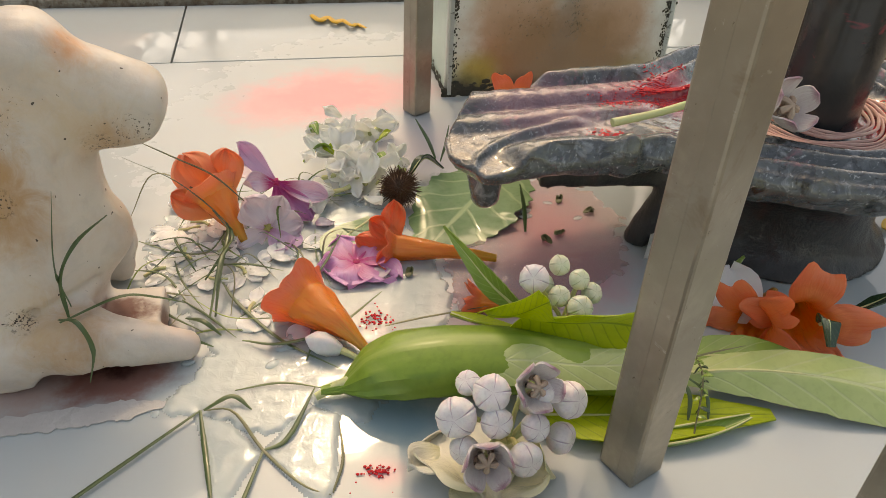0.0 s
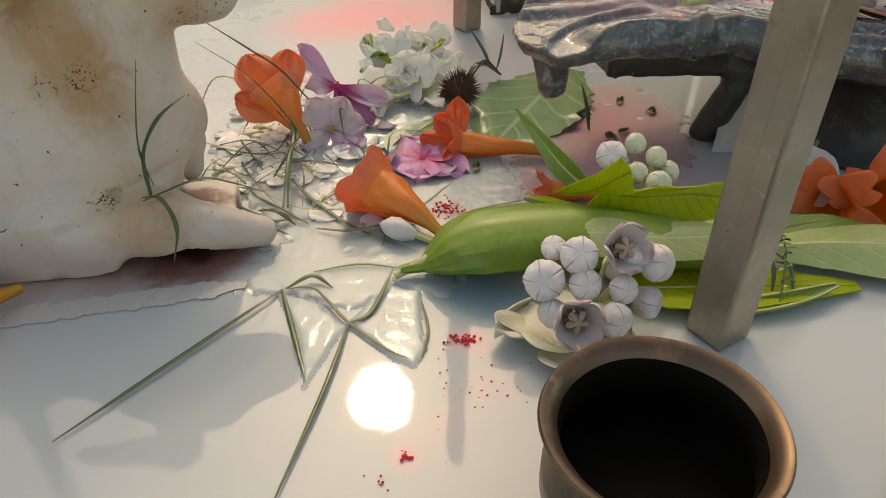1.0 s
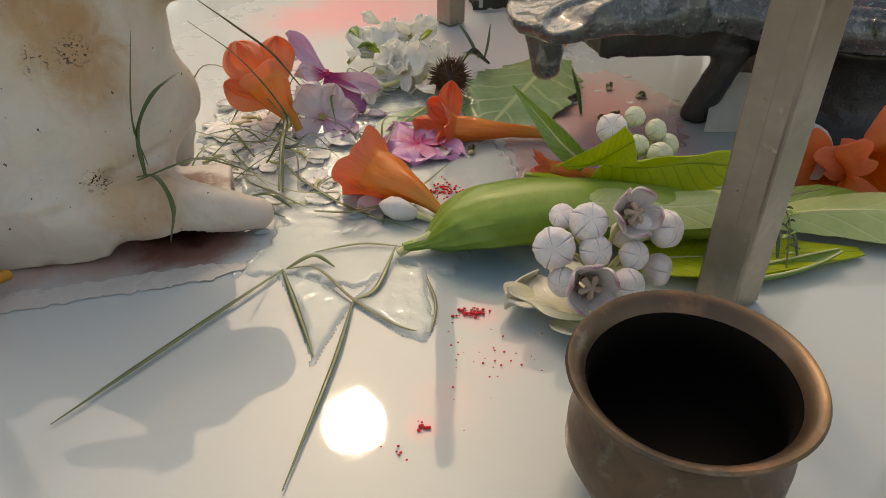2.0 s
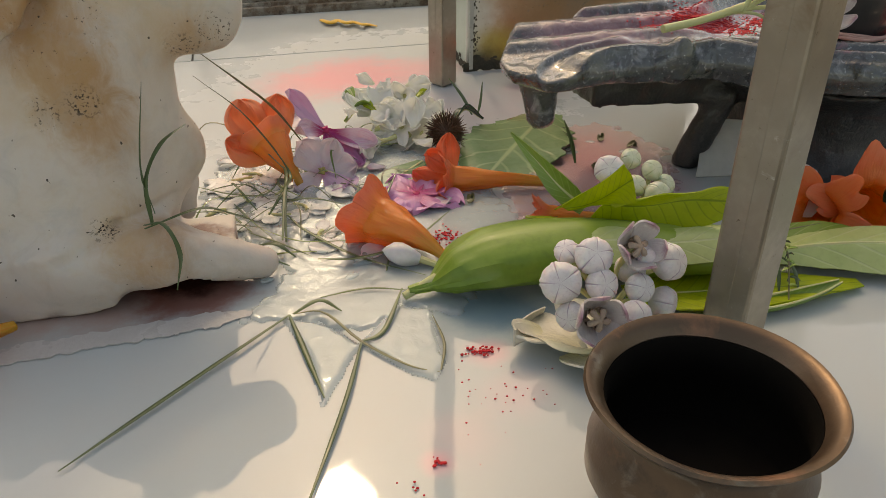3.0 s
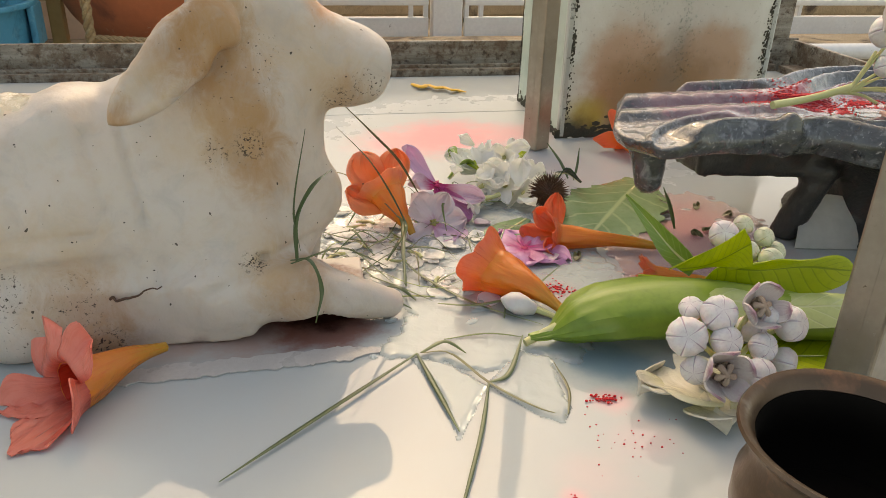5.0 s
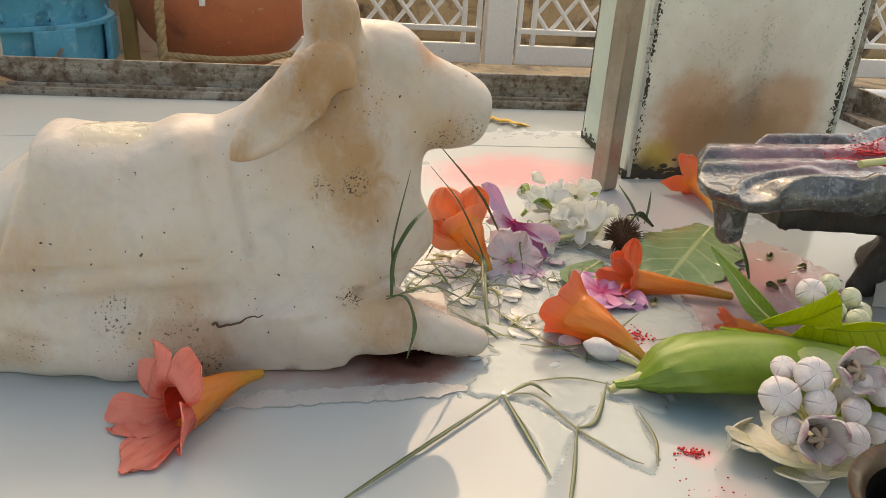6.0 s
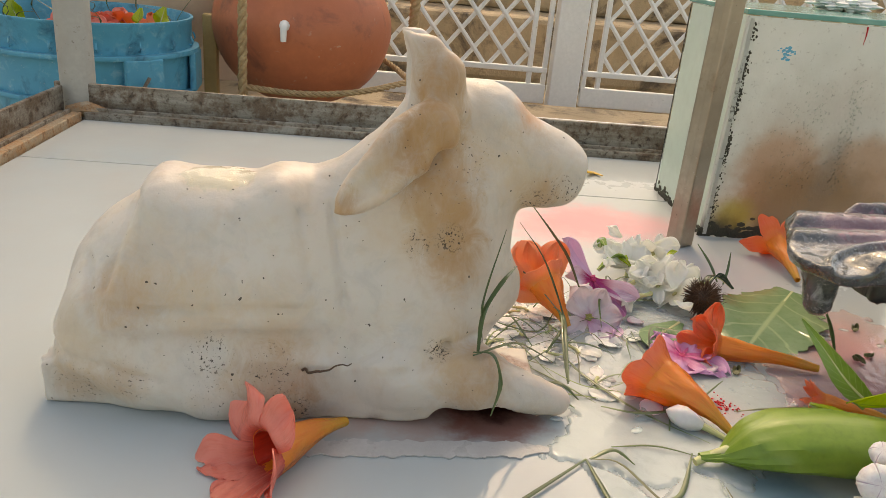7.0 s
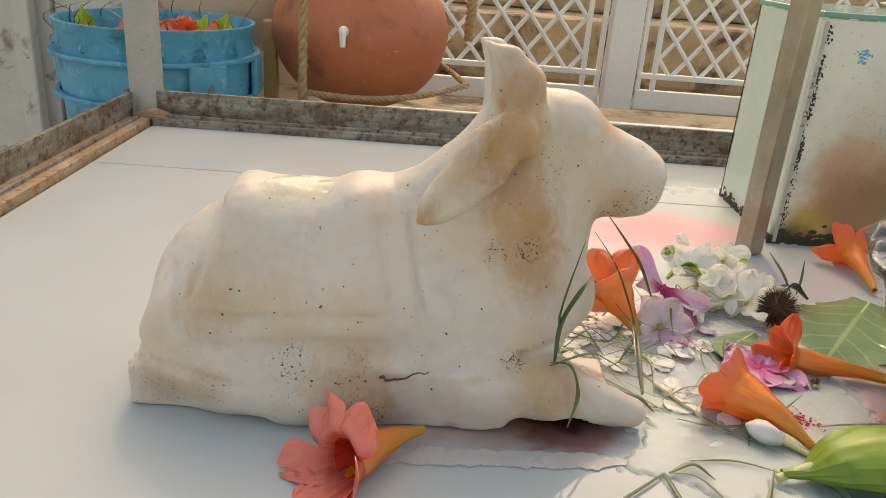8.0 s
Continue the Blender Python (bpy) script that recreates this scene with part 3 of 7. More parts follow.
def ball(c, r, seg=12, geo=None, squash=(1, 1, 1)):
    th = np.linspace(0, np.pi, seg // 2 + 1)[1:-1]
    ph = np.linspace(0, 2 * np.pi, seg, endpoint=False)
    v = np.stack(np.broadcast_arrays(np.sin(th)[:, None] * np.cos(ph), np.sin(th)[:, None] * np.sin(ph), np.cos(th)[:, None]), -1)
    v = np.concatenate([v.reshape(-1, 3), [[0, 0, 1], [0, 0, -1]]]) * r * np.asarray(squash) + c
    i = np.arange(len(th) * seg).reshape(len(th), seg)
    j = np.roll(i, -1, 1)
    f = np.stack([i[:-1], i[1:], j[1:], j[:-1]], -1).reshape(-1, 4).tolist()
    k = len(th) * seg
    f += [(k, i[0, a], j[0, a]) for a in range(seg)] + [(k + 1, j[-1, a], i[-1, a]) for a in range(seg)]
    return (geo or Geo()).put(v, f)


def smin(a, b, k):
    h = np.clip(0.5 + 0.5 * (b - a) / k, 0, 1)
    return b * (1 - h) + a * h - k * h * (1 - h)


def ellipsoid(p, c, r):
    q = (p - np.array(c)) / np.array(r)
    k0, k1 = np.linalg.norm(q, axis=-1), np.linalg.norm(q / np.array(r), axis=-1)
    return k0 * (k0 - 1) / (k1 + 1e-9)


def limb(p, a, b, ra, rb):
    a, b = np.array(a, float), np.array(b, float)
    t = np.clip(((p - a) @ (b - a)) / ((b - a) @ (b - a)), 0, 1)
    return np.linalg.norm(p - a - t[..., None] * (b - a), axis=-1) - (ra + t * (rb - ra))


def sigmoid(x):
    return 1 / (1 + np.exp(-np.clip(x, -30, 30)))


def carved(f, lo, hi, step):
    """The surface f(p) = 0, below which is stone, as a mesh of near-square faces (surface nets)."""
    ax = [np.arange(l, h + step, step) for l, h in zip(lo, hi)]
    p = np.stack(np.meshgrid(*ax, indexing="ij"), -1)
    d = f(p)
    inside = d < 0
    s = [n - 1 for n in d.shape]
    total, count = np.zeros((*s, 3)), np.zeros(s)
    corner = lambda a, o: a[o[0]:o[0] + s[0], o[1]:o[1] + s[1], o[2]:o[2] + s[2]]
    for axis in range(3):
        for o1 in (0, 1):
            for o2 in (0, 1):
                o = [o1, o2]
                o.insert(axis, 0)
                e = list(o)
                e[axis] = 1
                da, db = corner(d, o), corner(d, e)
                cut = (da < 0) != (db < 0)
                t = np.where(cut, da / np.where(cut, da - db, 1), 0)
                at = np.array(o, float) + t[..., None] * np.eye(3)[axis]
                total += np.where(cut[..., None], at, 0)
                count += cut
    has = count > 0
    index = -np.ones(s, dtype=int)
    index[has] = np.arange(has.sum())
    cells = np.argwhere(has)
    verts = np.array(lo) + step * (cells + total[has] / count[has][:, None])
    faces = []
    for axis in range(3):
        a, b = [(1, 2), (2, 0), (0, 1)][axis]
        lowside = [slice(1, -1)] * 3
        lowside[axis] = slice(0, -1)
        high = list(lowside)
        high[axis] = slice(1, None)
        i0, i1 = inside[tuple(lowside)], inside[tuple(high)]
        for flip, cut in ((False, i0 & ~i1), (True, ~i0 & i1)):
            g = np.argwhere(cut)
            if not len(g):
                continue
            base = g + 1
            base[:, axis] = g[:, axis]
            quad = []
            for da, db in ((-1, -1), (0, -1), (0, 0), (-1, 0)):
                q = base.copy()
                q[:, a] += da
                q[:, b] += db
                quad.append(index[q[:, 0], q[:, 1], q[:, 2]])
            quad = np.stack(quad, -1)
            faces += (quad[:, ::-1] if flip else quad).tolist()
    return Geo().put(verts, faces)


def ripple3(p, s):
    """A gentle unevenness of chiselled stone."""
    x, y, z = np.moveaxis(p, -1, 0) * s
    return np.sin(x + 1.3 * np.sin(y * 1.7)) * np.sin(y * 1.1 + 1.7 * np.sin(z)) * np.sin(z * 0.9 + np.sin(x * 1.3))


# ---- the setting ----
tagged(part("ground", block(-60, 60, -40, 80, -0.95, -0.75, 0), GROUND), "dusty pale brown concrete yard round the shrine", "ground", kind="structure")
floor = tagged(new("floor"), "wet white marble tiles of the raised shrine platform", "floor", kind="structure")
for x0, x1, y0, y1 in ((-0.575, 0.555, -0.45, 0.7665), (-0.575, -0.1245, 0.7685, 0.945), (-0.1225, 0.36, 0.7685, 0.945), (0.362, 0.555, 0.7685, 0.945)):
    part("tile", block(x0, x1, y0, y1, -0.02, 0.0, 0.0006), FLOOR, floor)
part("bed", block(-0.60, 0.575, -0.47, 0.95, -0.06, -0.0205, 0.001), CEMENT, floor, "grey mortar bed under the tiles")


def platform_frame():
    """The angle-iron rim of the platform, on pipe legs."""
    rim = thing("platform_frame", pose(0, 0, 0), "rust-stained grey angle-iron rim round the marble platform", "frame", kind="structure")
    part("rail", block(-0.62, 0.60, 0.972, 0.978, -0.05, 0.041, 0.001), RUSTY, rim)
    part("flange", block(-0.575, 0.555, 0.947, 0.972, -0.02, 0.009, 0.001), RUSTY, rim)
    part("bead", block(-0.575, 0.555, 0.955, 0.959, 0.008, 0.0135, 0.001), RUSTY, rim, "thin welded strip on the flange")
    part("bead", block(-0.592, -0.588, -0.45, 0.940, 0.009, 0.0145, 0.001), RUSTY, rim, "thin welded strip on the flange")
    part("rail", block(-0.612, -0.606, -0.47, 0.965, -0.05, 0.038, 0.001), RUSTY, rim)
    part("flange", block(-0.606, -0.577, -0.45, 0.945, -0.02, 0.010, 0.001), RUST, rim, "flange covered in orange rust")
    part("flange", block(0.557, 0.586, -0.45, 0.945, -0.02, 0.009, 0.001), RUSTY, rim)
    part("square_post", block(0.556, 0.586, 0.974, 1.004, -0.75, 1.3, 0.003), RUSTY, rim)
    part("rail", block(0.586, 0.592, -0.47, 0.965, -0.05, 0.04, 0.001), RUSTY, rim)
    part("rail", block(-0.62, 0.60, -0.478, -0.472, -0.05, 0.03, 0.001), RUSTY, rim)
    for x, y in ((-0.594, 0.985), (-0.59, -0.47), (0.575, -0.47)):
        top = 1.3 if y > 0 else 0.03
        part("pipe_post", tube([(x, y, -0.75), (x, y, 0.0), (x, y, top)], [0.022, 0.022, 0.022], 6, 20), PIPE, rim, "grey painted round pipe with rust specks")
    part("weld", tube([(-0.60, 0.955, 0.008), (-0.575, 0.96, 0.010), (-0.55, 0.962, 0.008)], [0.006, 0.011, 0.004], 8, 8), RUST, rim, "rusty weld bead")
    return rim


platform_frame()


def lattice_gate(x, y, width, z0, z1, pitch=0.084):
    """A white steel gate leaf with crossed flats between upright bars."""
    leaf = thing("lattice_gate", pose(x, y, 0), "white painted steel gate with crossed lattice bars, chipped", "gate", "gates beyond the platform")
    for a, b, c, d in ((0, width, z0 - 0.100, z0 - 0.042), (0, width, z0 - 0.008, z0 + 0.008), (0, width, z1 - 0.02, z1 + 0.02)):
        part("crossbar", block(a, b, -0.012, 0.012, c, d, 0.003), WHITE, leaf)
    for a in (0.0, 0.045, width - 0.06, width - 0.015):
        part("upright", block(a, a + 0.014, -0.0095, 0.0095, z0 - 0.06, z1, 0.002), WHITE, leaf)
    lo, hi, h = 0.052, width - 0.054, z1 - z0
    for side in (1, -1):
        k = lo - h
        while k < hi + h:
            x0, x1 = k, k + h * 0.8
            za, zb = z0, z1
            if x0 < lo:
                za, x0 = z0 + (lo - x0) / 0.8, lo
            if x1 > hi:
                zb, x1 = z1 - (x1 - hi) / 0.8, hi
            if x1 - x0 > 0.02:
                if side < 0:
                    x0, x1 = lo + hi - x0, lo + hi - x1
                part("slat", tube([(x0, side * 0.004, za), (x1, side * 0.004, zb)], [0.0066, 0.0066], 1, 4, 0.5, up=(0, 1, 0)), WHITE, leaf)
            k += pitch
    return leaf


for gx in (-0.69, 0.38, 1.45, -1.76):
    lattice_gate(gx, 2.3, 0.96, -0.085, 0.62)
gate_post = tagged(part("gate_post", block(0.280, 0.370, 2.27, 2.33, -0.75, 0.75, 0.004), WHITE), "white square steel gate post with chipped paint", "post", "gate posts")
for gx in (1.07, -1.07):
    copy_thing(gate_post, pose(gx, 0, 0))
for k, (ya, za, zb) in enumerate(((2.55, -0.75, -0.22), (2.85, -0.22, 0.02), (3.15, 0.02, 0.2), (3.5, 0.2, 0.42))):
    tagged(part("stone_step", block(-3.2 + 0.1 * k, 3.4 - 0.13 * k, ya, ya + 0.5, za, zb, 0.02), BROWN), "weathered brown sandstone step behind the gate", "step", "steps behind the gate")
tagged(part("back_wall", block(-6, 6, 4.0, 4.2, -0.75, 0.95, 0.01), surface("sandy_plaster", (0.40, 0.30, 0.19), (0.32, 0.23, 0.14), 2, (0.7, 0.9), bump=0.5, depth=0.01)), "sandy brown plastered wall behind the steps", "wall", kind="structure")
tagged(part("water_pipe", tube([(-0.9, 1.5, -0.088), (0.3, 1.505, -0.084), (1.6, 1.51, -0.088)], [0.018] * 3, 12, 16), WHITE), "white plastic water pipe behind the platform", "pipe")
tagged(part("kerb_stone", block(-1.2, 2.2, 1.74, 1.95, -0.75, -0.122, 0.012), BROWN), "brown stone kerb along the gate", "kerb")
rag = np.random.RandomState(4).uniform(-1, 1, (2, 60))
edge = lambda k, v: np.interp(v, np.linspace(0, 1, 60), rag[k])
tagged(part("cement_streak", sheet(lambda u, v: (-0.245 + 0.168 * v + 0.0018 * edge(1, v), 0.2865 + 0.010 * v + 0.0066 * (2 * u - 1) * np.clip(np.minimum(v, 1 - v) * 9, 0, 1) + 0.0018 * edge(0, v) * (u > 0.5) + 0.0018 * edge(1, 1 - v) * (u < 0.5), 0.0007 + 0 * u), 4, 90, 0.0007), PASTE), "ragged white paste streak along a floor crack", "streak")


# ---- the marble bull ----
def bull_form(q):
    p = q + np.array([-0.22, 0, 0])
    m = p * np.array([1, 1, 1])
    m[..., 1] = np.abs(p[..., 1])
    x, y, z = np.moveaxis(p, -1, 0)
    w = p * np.array([1, 1.12, 1])
    d = smin(ellipsoid(p, (-0.235, 0, 0.048), (0.105, 0.056, 0.066)), ellipsoid(p, (-0.290, 0, 0.040), (0.066, 0.056, 0.072)), 0.02)
    d = smin(d, limb(w, (-0.153, 0, 0.062), (-0.147, 0, 0.118), 0.050, 0.0435), 0.025)
    d = smin(d, limb(w, (-0.214, 0, 0.092), (-0.158, 0, 0.140), 0.030, 0.017), 0.03)
    h = w - np.array([0, 0.004, 0])
    d = smin(d, limb(h, (-0.144, 0, 0.153), (-0.090, 0, 0.1375), 0.031, 0.0225), 0.012)
    d = smin(d, ellipsoid(p, (-0.096, 0.004, 0.1365), (0.026, 0.021, 0.017)), 0.008)
    # the blunt, squared muzzle and the brow above it
    q = np.abs((p - np.array((-0.0865, 0.004, 0.1345 )) - np.stack([0.12 * (z - 0.1345), 0 * y, 0 * z], -1)) / np.array((0.0195, 0.0195, 0.0170)))
    d = smin(d, ((q ** 3.2).sum(-1) ** (1 / 3.2) - 1) * 0.017, 0.006)
    d = smin(d, ellipsoid(p, (-0.124, 0.002, 0.166), (0.017, 0.022, 0.0165)), 0.010)
    d = smin(d, ellipsoid(p, (-0.106, 0, 0.064), (0.011, 0.015, 0.015)), 0.013)
    horn = p * np.array([1, 1.25, 1])
    for a, b, ra, rb in (((-0.152, -0.020, 0.170), (-0.1545, -0.025, 0.187), 0.0170, 0.0135), ((-0.1545, -0.025, 0.187), (-0.161, -0.025, 0.199), 0.0135, 0.0078), ((-0.161, -0.025, 0.199), (-0.1735, -0.024, 0.2085), 0.0078, 0.0012),
                         ((-0.155, 0.018, 0.170), (-0.160, 0.020, 0.190), 0.0155, 0.0100), ((-0.160, 0.020, 0.190), (-0.166, 0.019, 0.200), 0.0100, 0.0060), ((-0.166, 0.019, 0.200), (-0.174, 0.018, 0.2055), 0.0060, 0.0016)):
        d = smin(d, limb(horn, a, b, ra, rb), 0.004)
    # the ears: flat, pointed, hollowed along the middle
    e1 = np.array((-0.685, 0.46, -0.57))
    e1 /= np.linalg.norm(e1)
    e3 = np.array((0, 1.0, 0.25)) - e1 * (e1 @ np.array((0, 1.0, 0.25)))
    e3 /= np.linalg.norm(e3)
    e2 = np.cross(e3, e1)
    ear = np.stack([x - np.where(y > 0, 0.030, 0.0), m[..., 1] + np.where(y > 0, 0.014, 0.0), z], -1) - np.array((-0.154, 0.036, 0.165))
    along, across, out = ear @ e1, ear @ e2, ear @ e3
    t = np.clip(along / 0.070, 0, 1)
    half = 0.0165 * np.sqrt(np.clip(1 - (2 * t - 0.62) ** 2 / 1.92, 0.02, 1)) * (1 - 0.30 * t)
    shell = np.sqrt((across / half) ** 2 + ((out - 0.10 * across) / (0.0085 - 0.0025 * t)) ** 2 + (np.maximum(along - 0.055, 0) / 0.014) ** 2 + (np.minimum(along, 0) / 0.012) ** 2)
    blade = (shell - 1) * 0.0062 + 0.0042 * np.exp(-(across / (0.42 * half)) ** 2) * (out > 0) * np.clip(t * 5 - 0.3, 0, 1) * np.clip((1 - t) * 5, 0, 1)
    d = smin(d, blade, 0.006)
    d = smin(d, limb(m, (-0.160, 0.040, 0.030), (-0.122, 0.045, 0.026), 0.022, 0.0175), 0.014)
    fore = np.where(y > 0, 0.052, 0.0)
    d = smin(d, limb(m + np.stack([fore * 0 + np.where(y > 0, 0.045, 0.0), 0 * x, 0 * x], -1), (-0.120, 0.046, 0.025), (-0.072, 0.039, 0.0095), 0.0165, 0.0085), 0.008)
    d = smin(d, ellipsoid(m, (-0.308, 0.036, 0.034), (0.044, 0.024, 0.038)), 0.016)
    d = smin(d, limb(m, (-0.300, 0.046, 0.020), (-0.232, 0.052, 0.014), 0.018, 0.0145), 0.012)
    belly = np.maximum(np.maximum(np.abs(x + 0.207) - 0.053, np.abs(y) - 0.049), np.abs(z - 0.014) - 0.014) - 0.005
    d = smin(d, belly, 0.018)
    box = np.maximum(np.maximum(np.abs(x + 0.295) - 0.056, np.abs(y) - 0.046), np.abs(z - 0.010) - 0.010) - 0.005
    d = smin(d, box, 0.006)
    d = smin(d, ellipsoid(p, (-0.297, -0.006, 0.106), (0.009, 0.028, 0.0165)), 0.007)
    d = smin(d, ellipsoid(p, (-0.268, -0.006, 0.100), (0.038, 0.030, 0.0215)), 0.012)
    d = smin(d, ellipsoid(p, (-0.234, -0.008, 0.110), (0.014, 0.026, 0.0165)), 0.010)
    d = smin(d, limb(p, (-0.336, -0.050, 0.030), (-0.262, -0.056, 0.010), 0.0070, 0.0065), 0.009)
    # the raised saddle cloth with its hem, and the girth folds before it
    cloth = sigmoid((x + 0.312 + 0.12 * (0.12 - z)) / 0.0012) * sigmoid((-0.207 - x - 0.1 * z) / 0.0025) * sigmoid((z - 0.054 - 0.04 * (x + 0.25)) / 0.0012)
    hem = np.abs(z - 0.0665 - 0.04 * (x + 0.25))
    d = d - 0.0032 * cloth + 0.0020 * cloth * np.exp(-(hem / 0.0015) ** 2)
    for a, b, r, deep in (((-0.309, 0.05, 0.112), (-0.318, 0.06, 0.070), 0.0020, 0.0016), ((-0.206, 0.05, 0.115), (-0.196, 0.06, 0.070), 0.0020, 0.0016), ((-0.222, 0.05, 0.112), (-0.213, 0.06, 0.078), 0.0022, 0.0011),
                          ((-0.260, 0.05, 0.112), (-0.262, 0.06, 0.068), 0.0020, -0.0007), ((-0.196, 0.06, 0.070), (-0.190, 0.06, 0.030), 0.003, 0.0009), ((-0.332, 0.04, 0.078), (-0.322, 0.06, 0.052), 0.0022, 0.0012), ((-0.355, 0.04, 0.036), (-0.290, 0.06, 0.026), 0.0020, 0.0011), ((-0.166, 0.05, 0.034), (-0.140, 0.06, 0.0455), 0.0032, 0.0016), ((-0.140, 0.06, 0.0455), (-0.114, 0.06, 0.0475), 0.0030, 0.0014)):
        flat = np.array([1, 0, 1])
        d = d + 1.8 * deep * np.exp(-(np.maximum(limb(p * flat, np.array(a) * flat, np.array(b) * flat, 0, 0), 0) / r) ** 2) * (y < 0)
    # the knobbly ridge of the back
    d = d - 0.0003 * np.exp(-(y / 0.016) ** 2) * np.clip((z - 0.09) / 0.01, 0, 1) * np.sin(260 * x + 0.6) ** 3 * sigmoid((-0.20 - x) / 0.004)
    # folds in the throat, the mouth and the eye
    for a, b, r in (((-0.150, 0.041, 0.150), (-0.138, 0.043, 0.105), 0.004), ((-0.135, 0.040, 0.135), (-0.128, 0.041, 0.100), 0.003), ((-0.115, 0.024, 0.120), (-0.078, 0.018, 0.129), 0.0016)):
        d = d + 0.004 * np.exp(-(np.maximum(limb(m, a, b, 0, 0), 0) / (r * 1.3)) ** 2)
    d = d + 0.002 * np.exp(-(ellipsoid(m, (-0.118, 0.029, 0.160), (0.004, 0.004, 0.003)) / 0.004) ** 2)
    d = d + 0.0006 * ripple3(p, 70) + 0.0004 * ripple3(p + 0.3, 210)
    # hidden stone fill between the fore legs, added to stop light coming through
    d = smin(d, np.maximum(np.maximum(np.abs(x + 0.146) - 0.026, np.abs(y + 0.004) - 0.010), np.abs(z - 0.012) - 0.012) - 0.003, 0.008)
    d = smin(d, np.maximum(np.maximum(np.abs(x + 0.118) - 0.030, np.abs(y + 0.019) - 0.020), np.abs(z - 0.009) - 0.008) - 0.003, 0.006)
    # the hollow under the fore legs
    arch = 0.0155 * np.exp(-(np.maximum(x + 0.112, 0) / 0.020) ** 2 - (np.minimum(x + 0.112, 0) / 0.031) ** 2) * sigmoid((-0.020 - y) / 0.003)
    d = np.maximum(d, arch - z)
    return np.maximum(d, 0.0004 - z)


tagged(part("bull_statue", carved(bull_form, (-0.17, -0.08, -0.006), (0.175, 0.08, 0.222), 0.0021), MARBLE, m=pose(-0.22, 0.37, 0), sharp=0),
       "white marble statue of a reclining bull, stained tan at the neck", "statue")


# ---- the dark stone altar ----
def altar_slab(p):
    x, y, z = np.moveaxis(p, -1, 0)
    c = np.hypot(x - 0.345, y - 0.42) - (0.108 + 0.012 * sigmoid((y - 0.44) / 0.02))
    half = 0.041 + 0.10 * np.clip(x - 0.10, 0, 0.2)
    near_half = 0.038 + 0.006 * sigmoid((0.124 - x) / 0.005) + 0.03 * np.clip((x - 0.215) / 0.03, 0, 1)
    far_half = half + 0.018 * sigmoid((x - 0.160) / 0.004)
    s = np.maximum(np.maximum(np.maximum(y - 0.417 - far_half, 0.417 - near_half - y), 0.092 + 0.45 * np.maximum(y - 0.408, 0) + 0.6 * np.maximum(0.392 - y, 0) - x), x - 0.33) - 0.004
    flat = smin(c, s, 0.03)
    spout = sigmoid((0.240 - x) / 0.010)
    along = np.clip(x - 0.11, 0, 0.2)
    bead = lambda off, w: np.exp(-(off / w) ** 4)
    # two round ridges along the far side of the spout, a third one that starts further in, and the scroll at its lip
    ridges = 0.0085 * bead(y - 0.4515 - 0.06 * along, 0.0105) + 0.0055 * bead(y - 0.4245 - 0.09 * along, 0.0090) + 0.0100 * bead(y - 0.484 - 0.02 * along, 0.0085) * sigmoid((x - 0.166) / 0.002)
    scroll = 0.0050 * bead(np.abs(y - 0.376 - 0.042 * np.sqrt(np.clip((x - 0.098) / 0.072, 0, 1))), 0.0038) * sigmoid((x - 0.096) / 0.002) * sigmoid((0.176 - x) / 0.004)
    block = sigmoid((0.391 - y) / 0.0025) * sigmoid((x - 0.124 - 0.4 * (0.376 - y)) / 0.003)
    tip = 0.004 * sigmoid((0.125 - x) / 0.006) * sigmoid((0.40 - y) / 0.01)
    run = 0.0885 + ridges + scroll + block * (0.0095 + 0.0010 * np.sin(90 * x)) - tip
    ring = 0.093 + 0.0048 * np.cos(2 * np.pi * (flat + 0.008) / 0.0185) * np.clip((-flat) / 0.004, 0, 1) * (flat > -0.045) - 0.010 * sigmoid((-flat - 0.046) / 0.003)
    h = run * spout + ring * (1 - spout)
    chisel = 0.0012 * np.sin(150 * x + 2 * np.sin(120 * z)) * np.sin(190 * z + 60 * x) * sigmoid((0.395 - y) / 0.004)
    slab = np.maximum(np.maximum(flat + 0.003 * np.cos(2 * np.pi * (z - 0.07) / 0.03) + chisel, z - h), 0.071 + 0.005 * np.clip((0.25 - x) / 0.1, 0, 1) - z)
    d = smin(slab, limb(p, (0.111, 0.405, 0.070), (0.112, 0.402, 0.051), 0.013, 0.0095), 0.008)
    d = smin(d, ellipsoid(p, (0.190, 0.376, 0.088), (0.010, 0.008, 0.015)), 0.004)
    return d + 0.0005 * ripple3(p, 140) + 0.0005 * ripple3(p, 420)


def altar_pedestal(p):
    x, y, z = np.moveaxis(p, -1, 0)
    r = np.hypot(x - 0.335, y - 0.425)
    foot = np.maximum(r - (0.066 + 0.020 * np.exp(-z / 0.012) + 0.028 * np.exp(-(0.066 - z) / 0.012)), z - 0.064)
    d = foot
    d = smin(d, limb(p, (0.243, 0.402, 0.052), (0.228, 0.408, 0.004), 0.010, 0.010), 0.012)
    tier = np.maximum(np.maximum(np.abs(x - 0.235) - 0.085, np.abs(y - 0.432) - 0.028), np.abs(z - 0.0615 - 0.05 * (0.24 - x)) - 0.0125) - 0.002
    d = smin(d, tier, 0.008)
    return np.maximum(d + 0.0009 * ripple3(p, 140) + 0.0006 * ripple3(p, 420), 0.0004 - z)


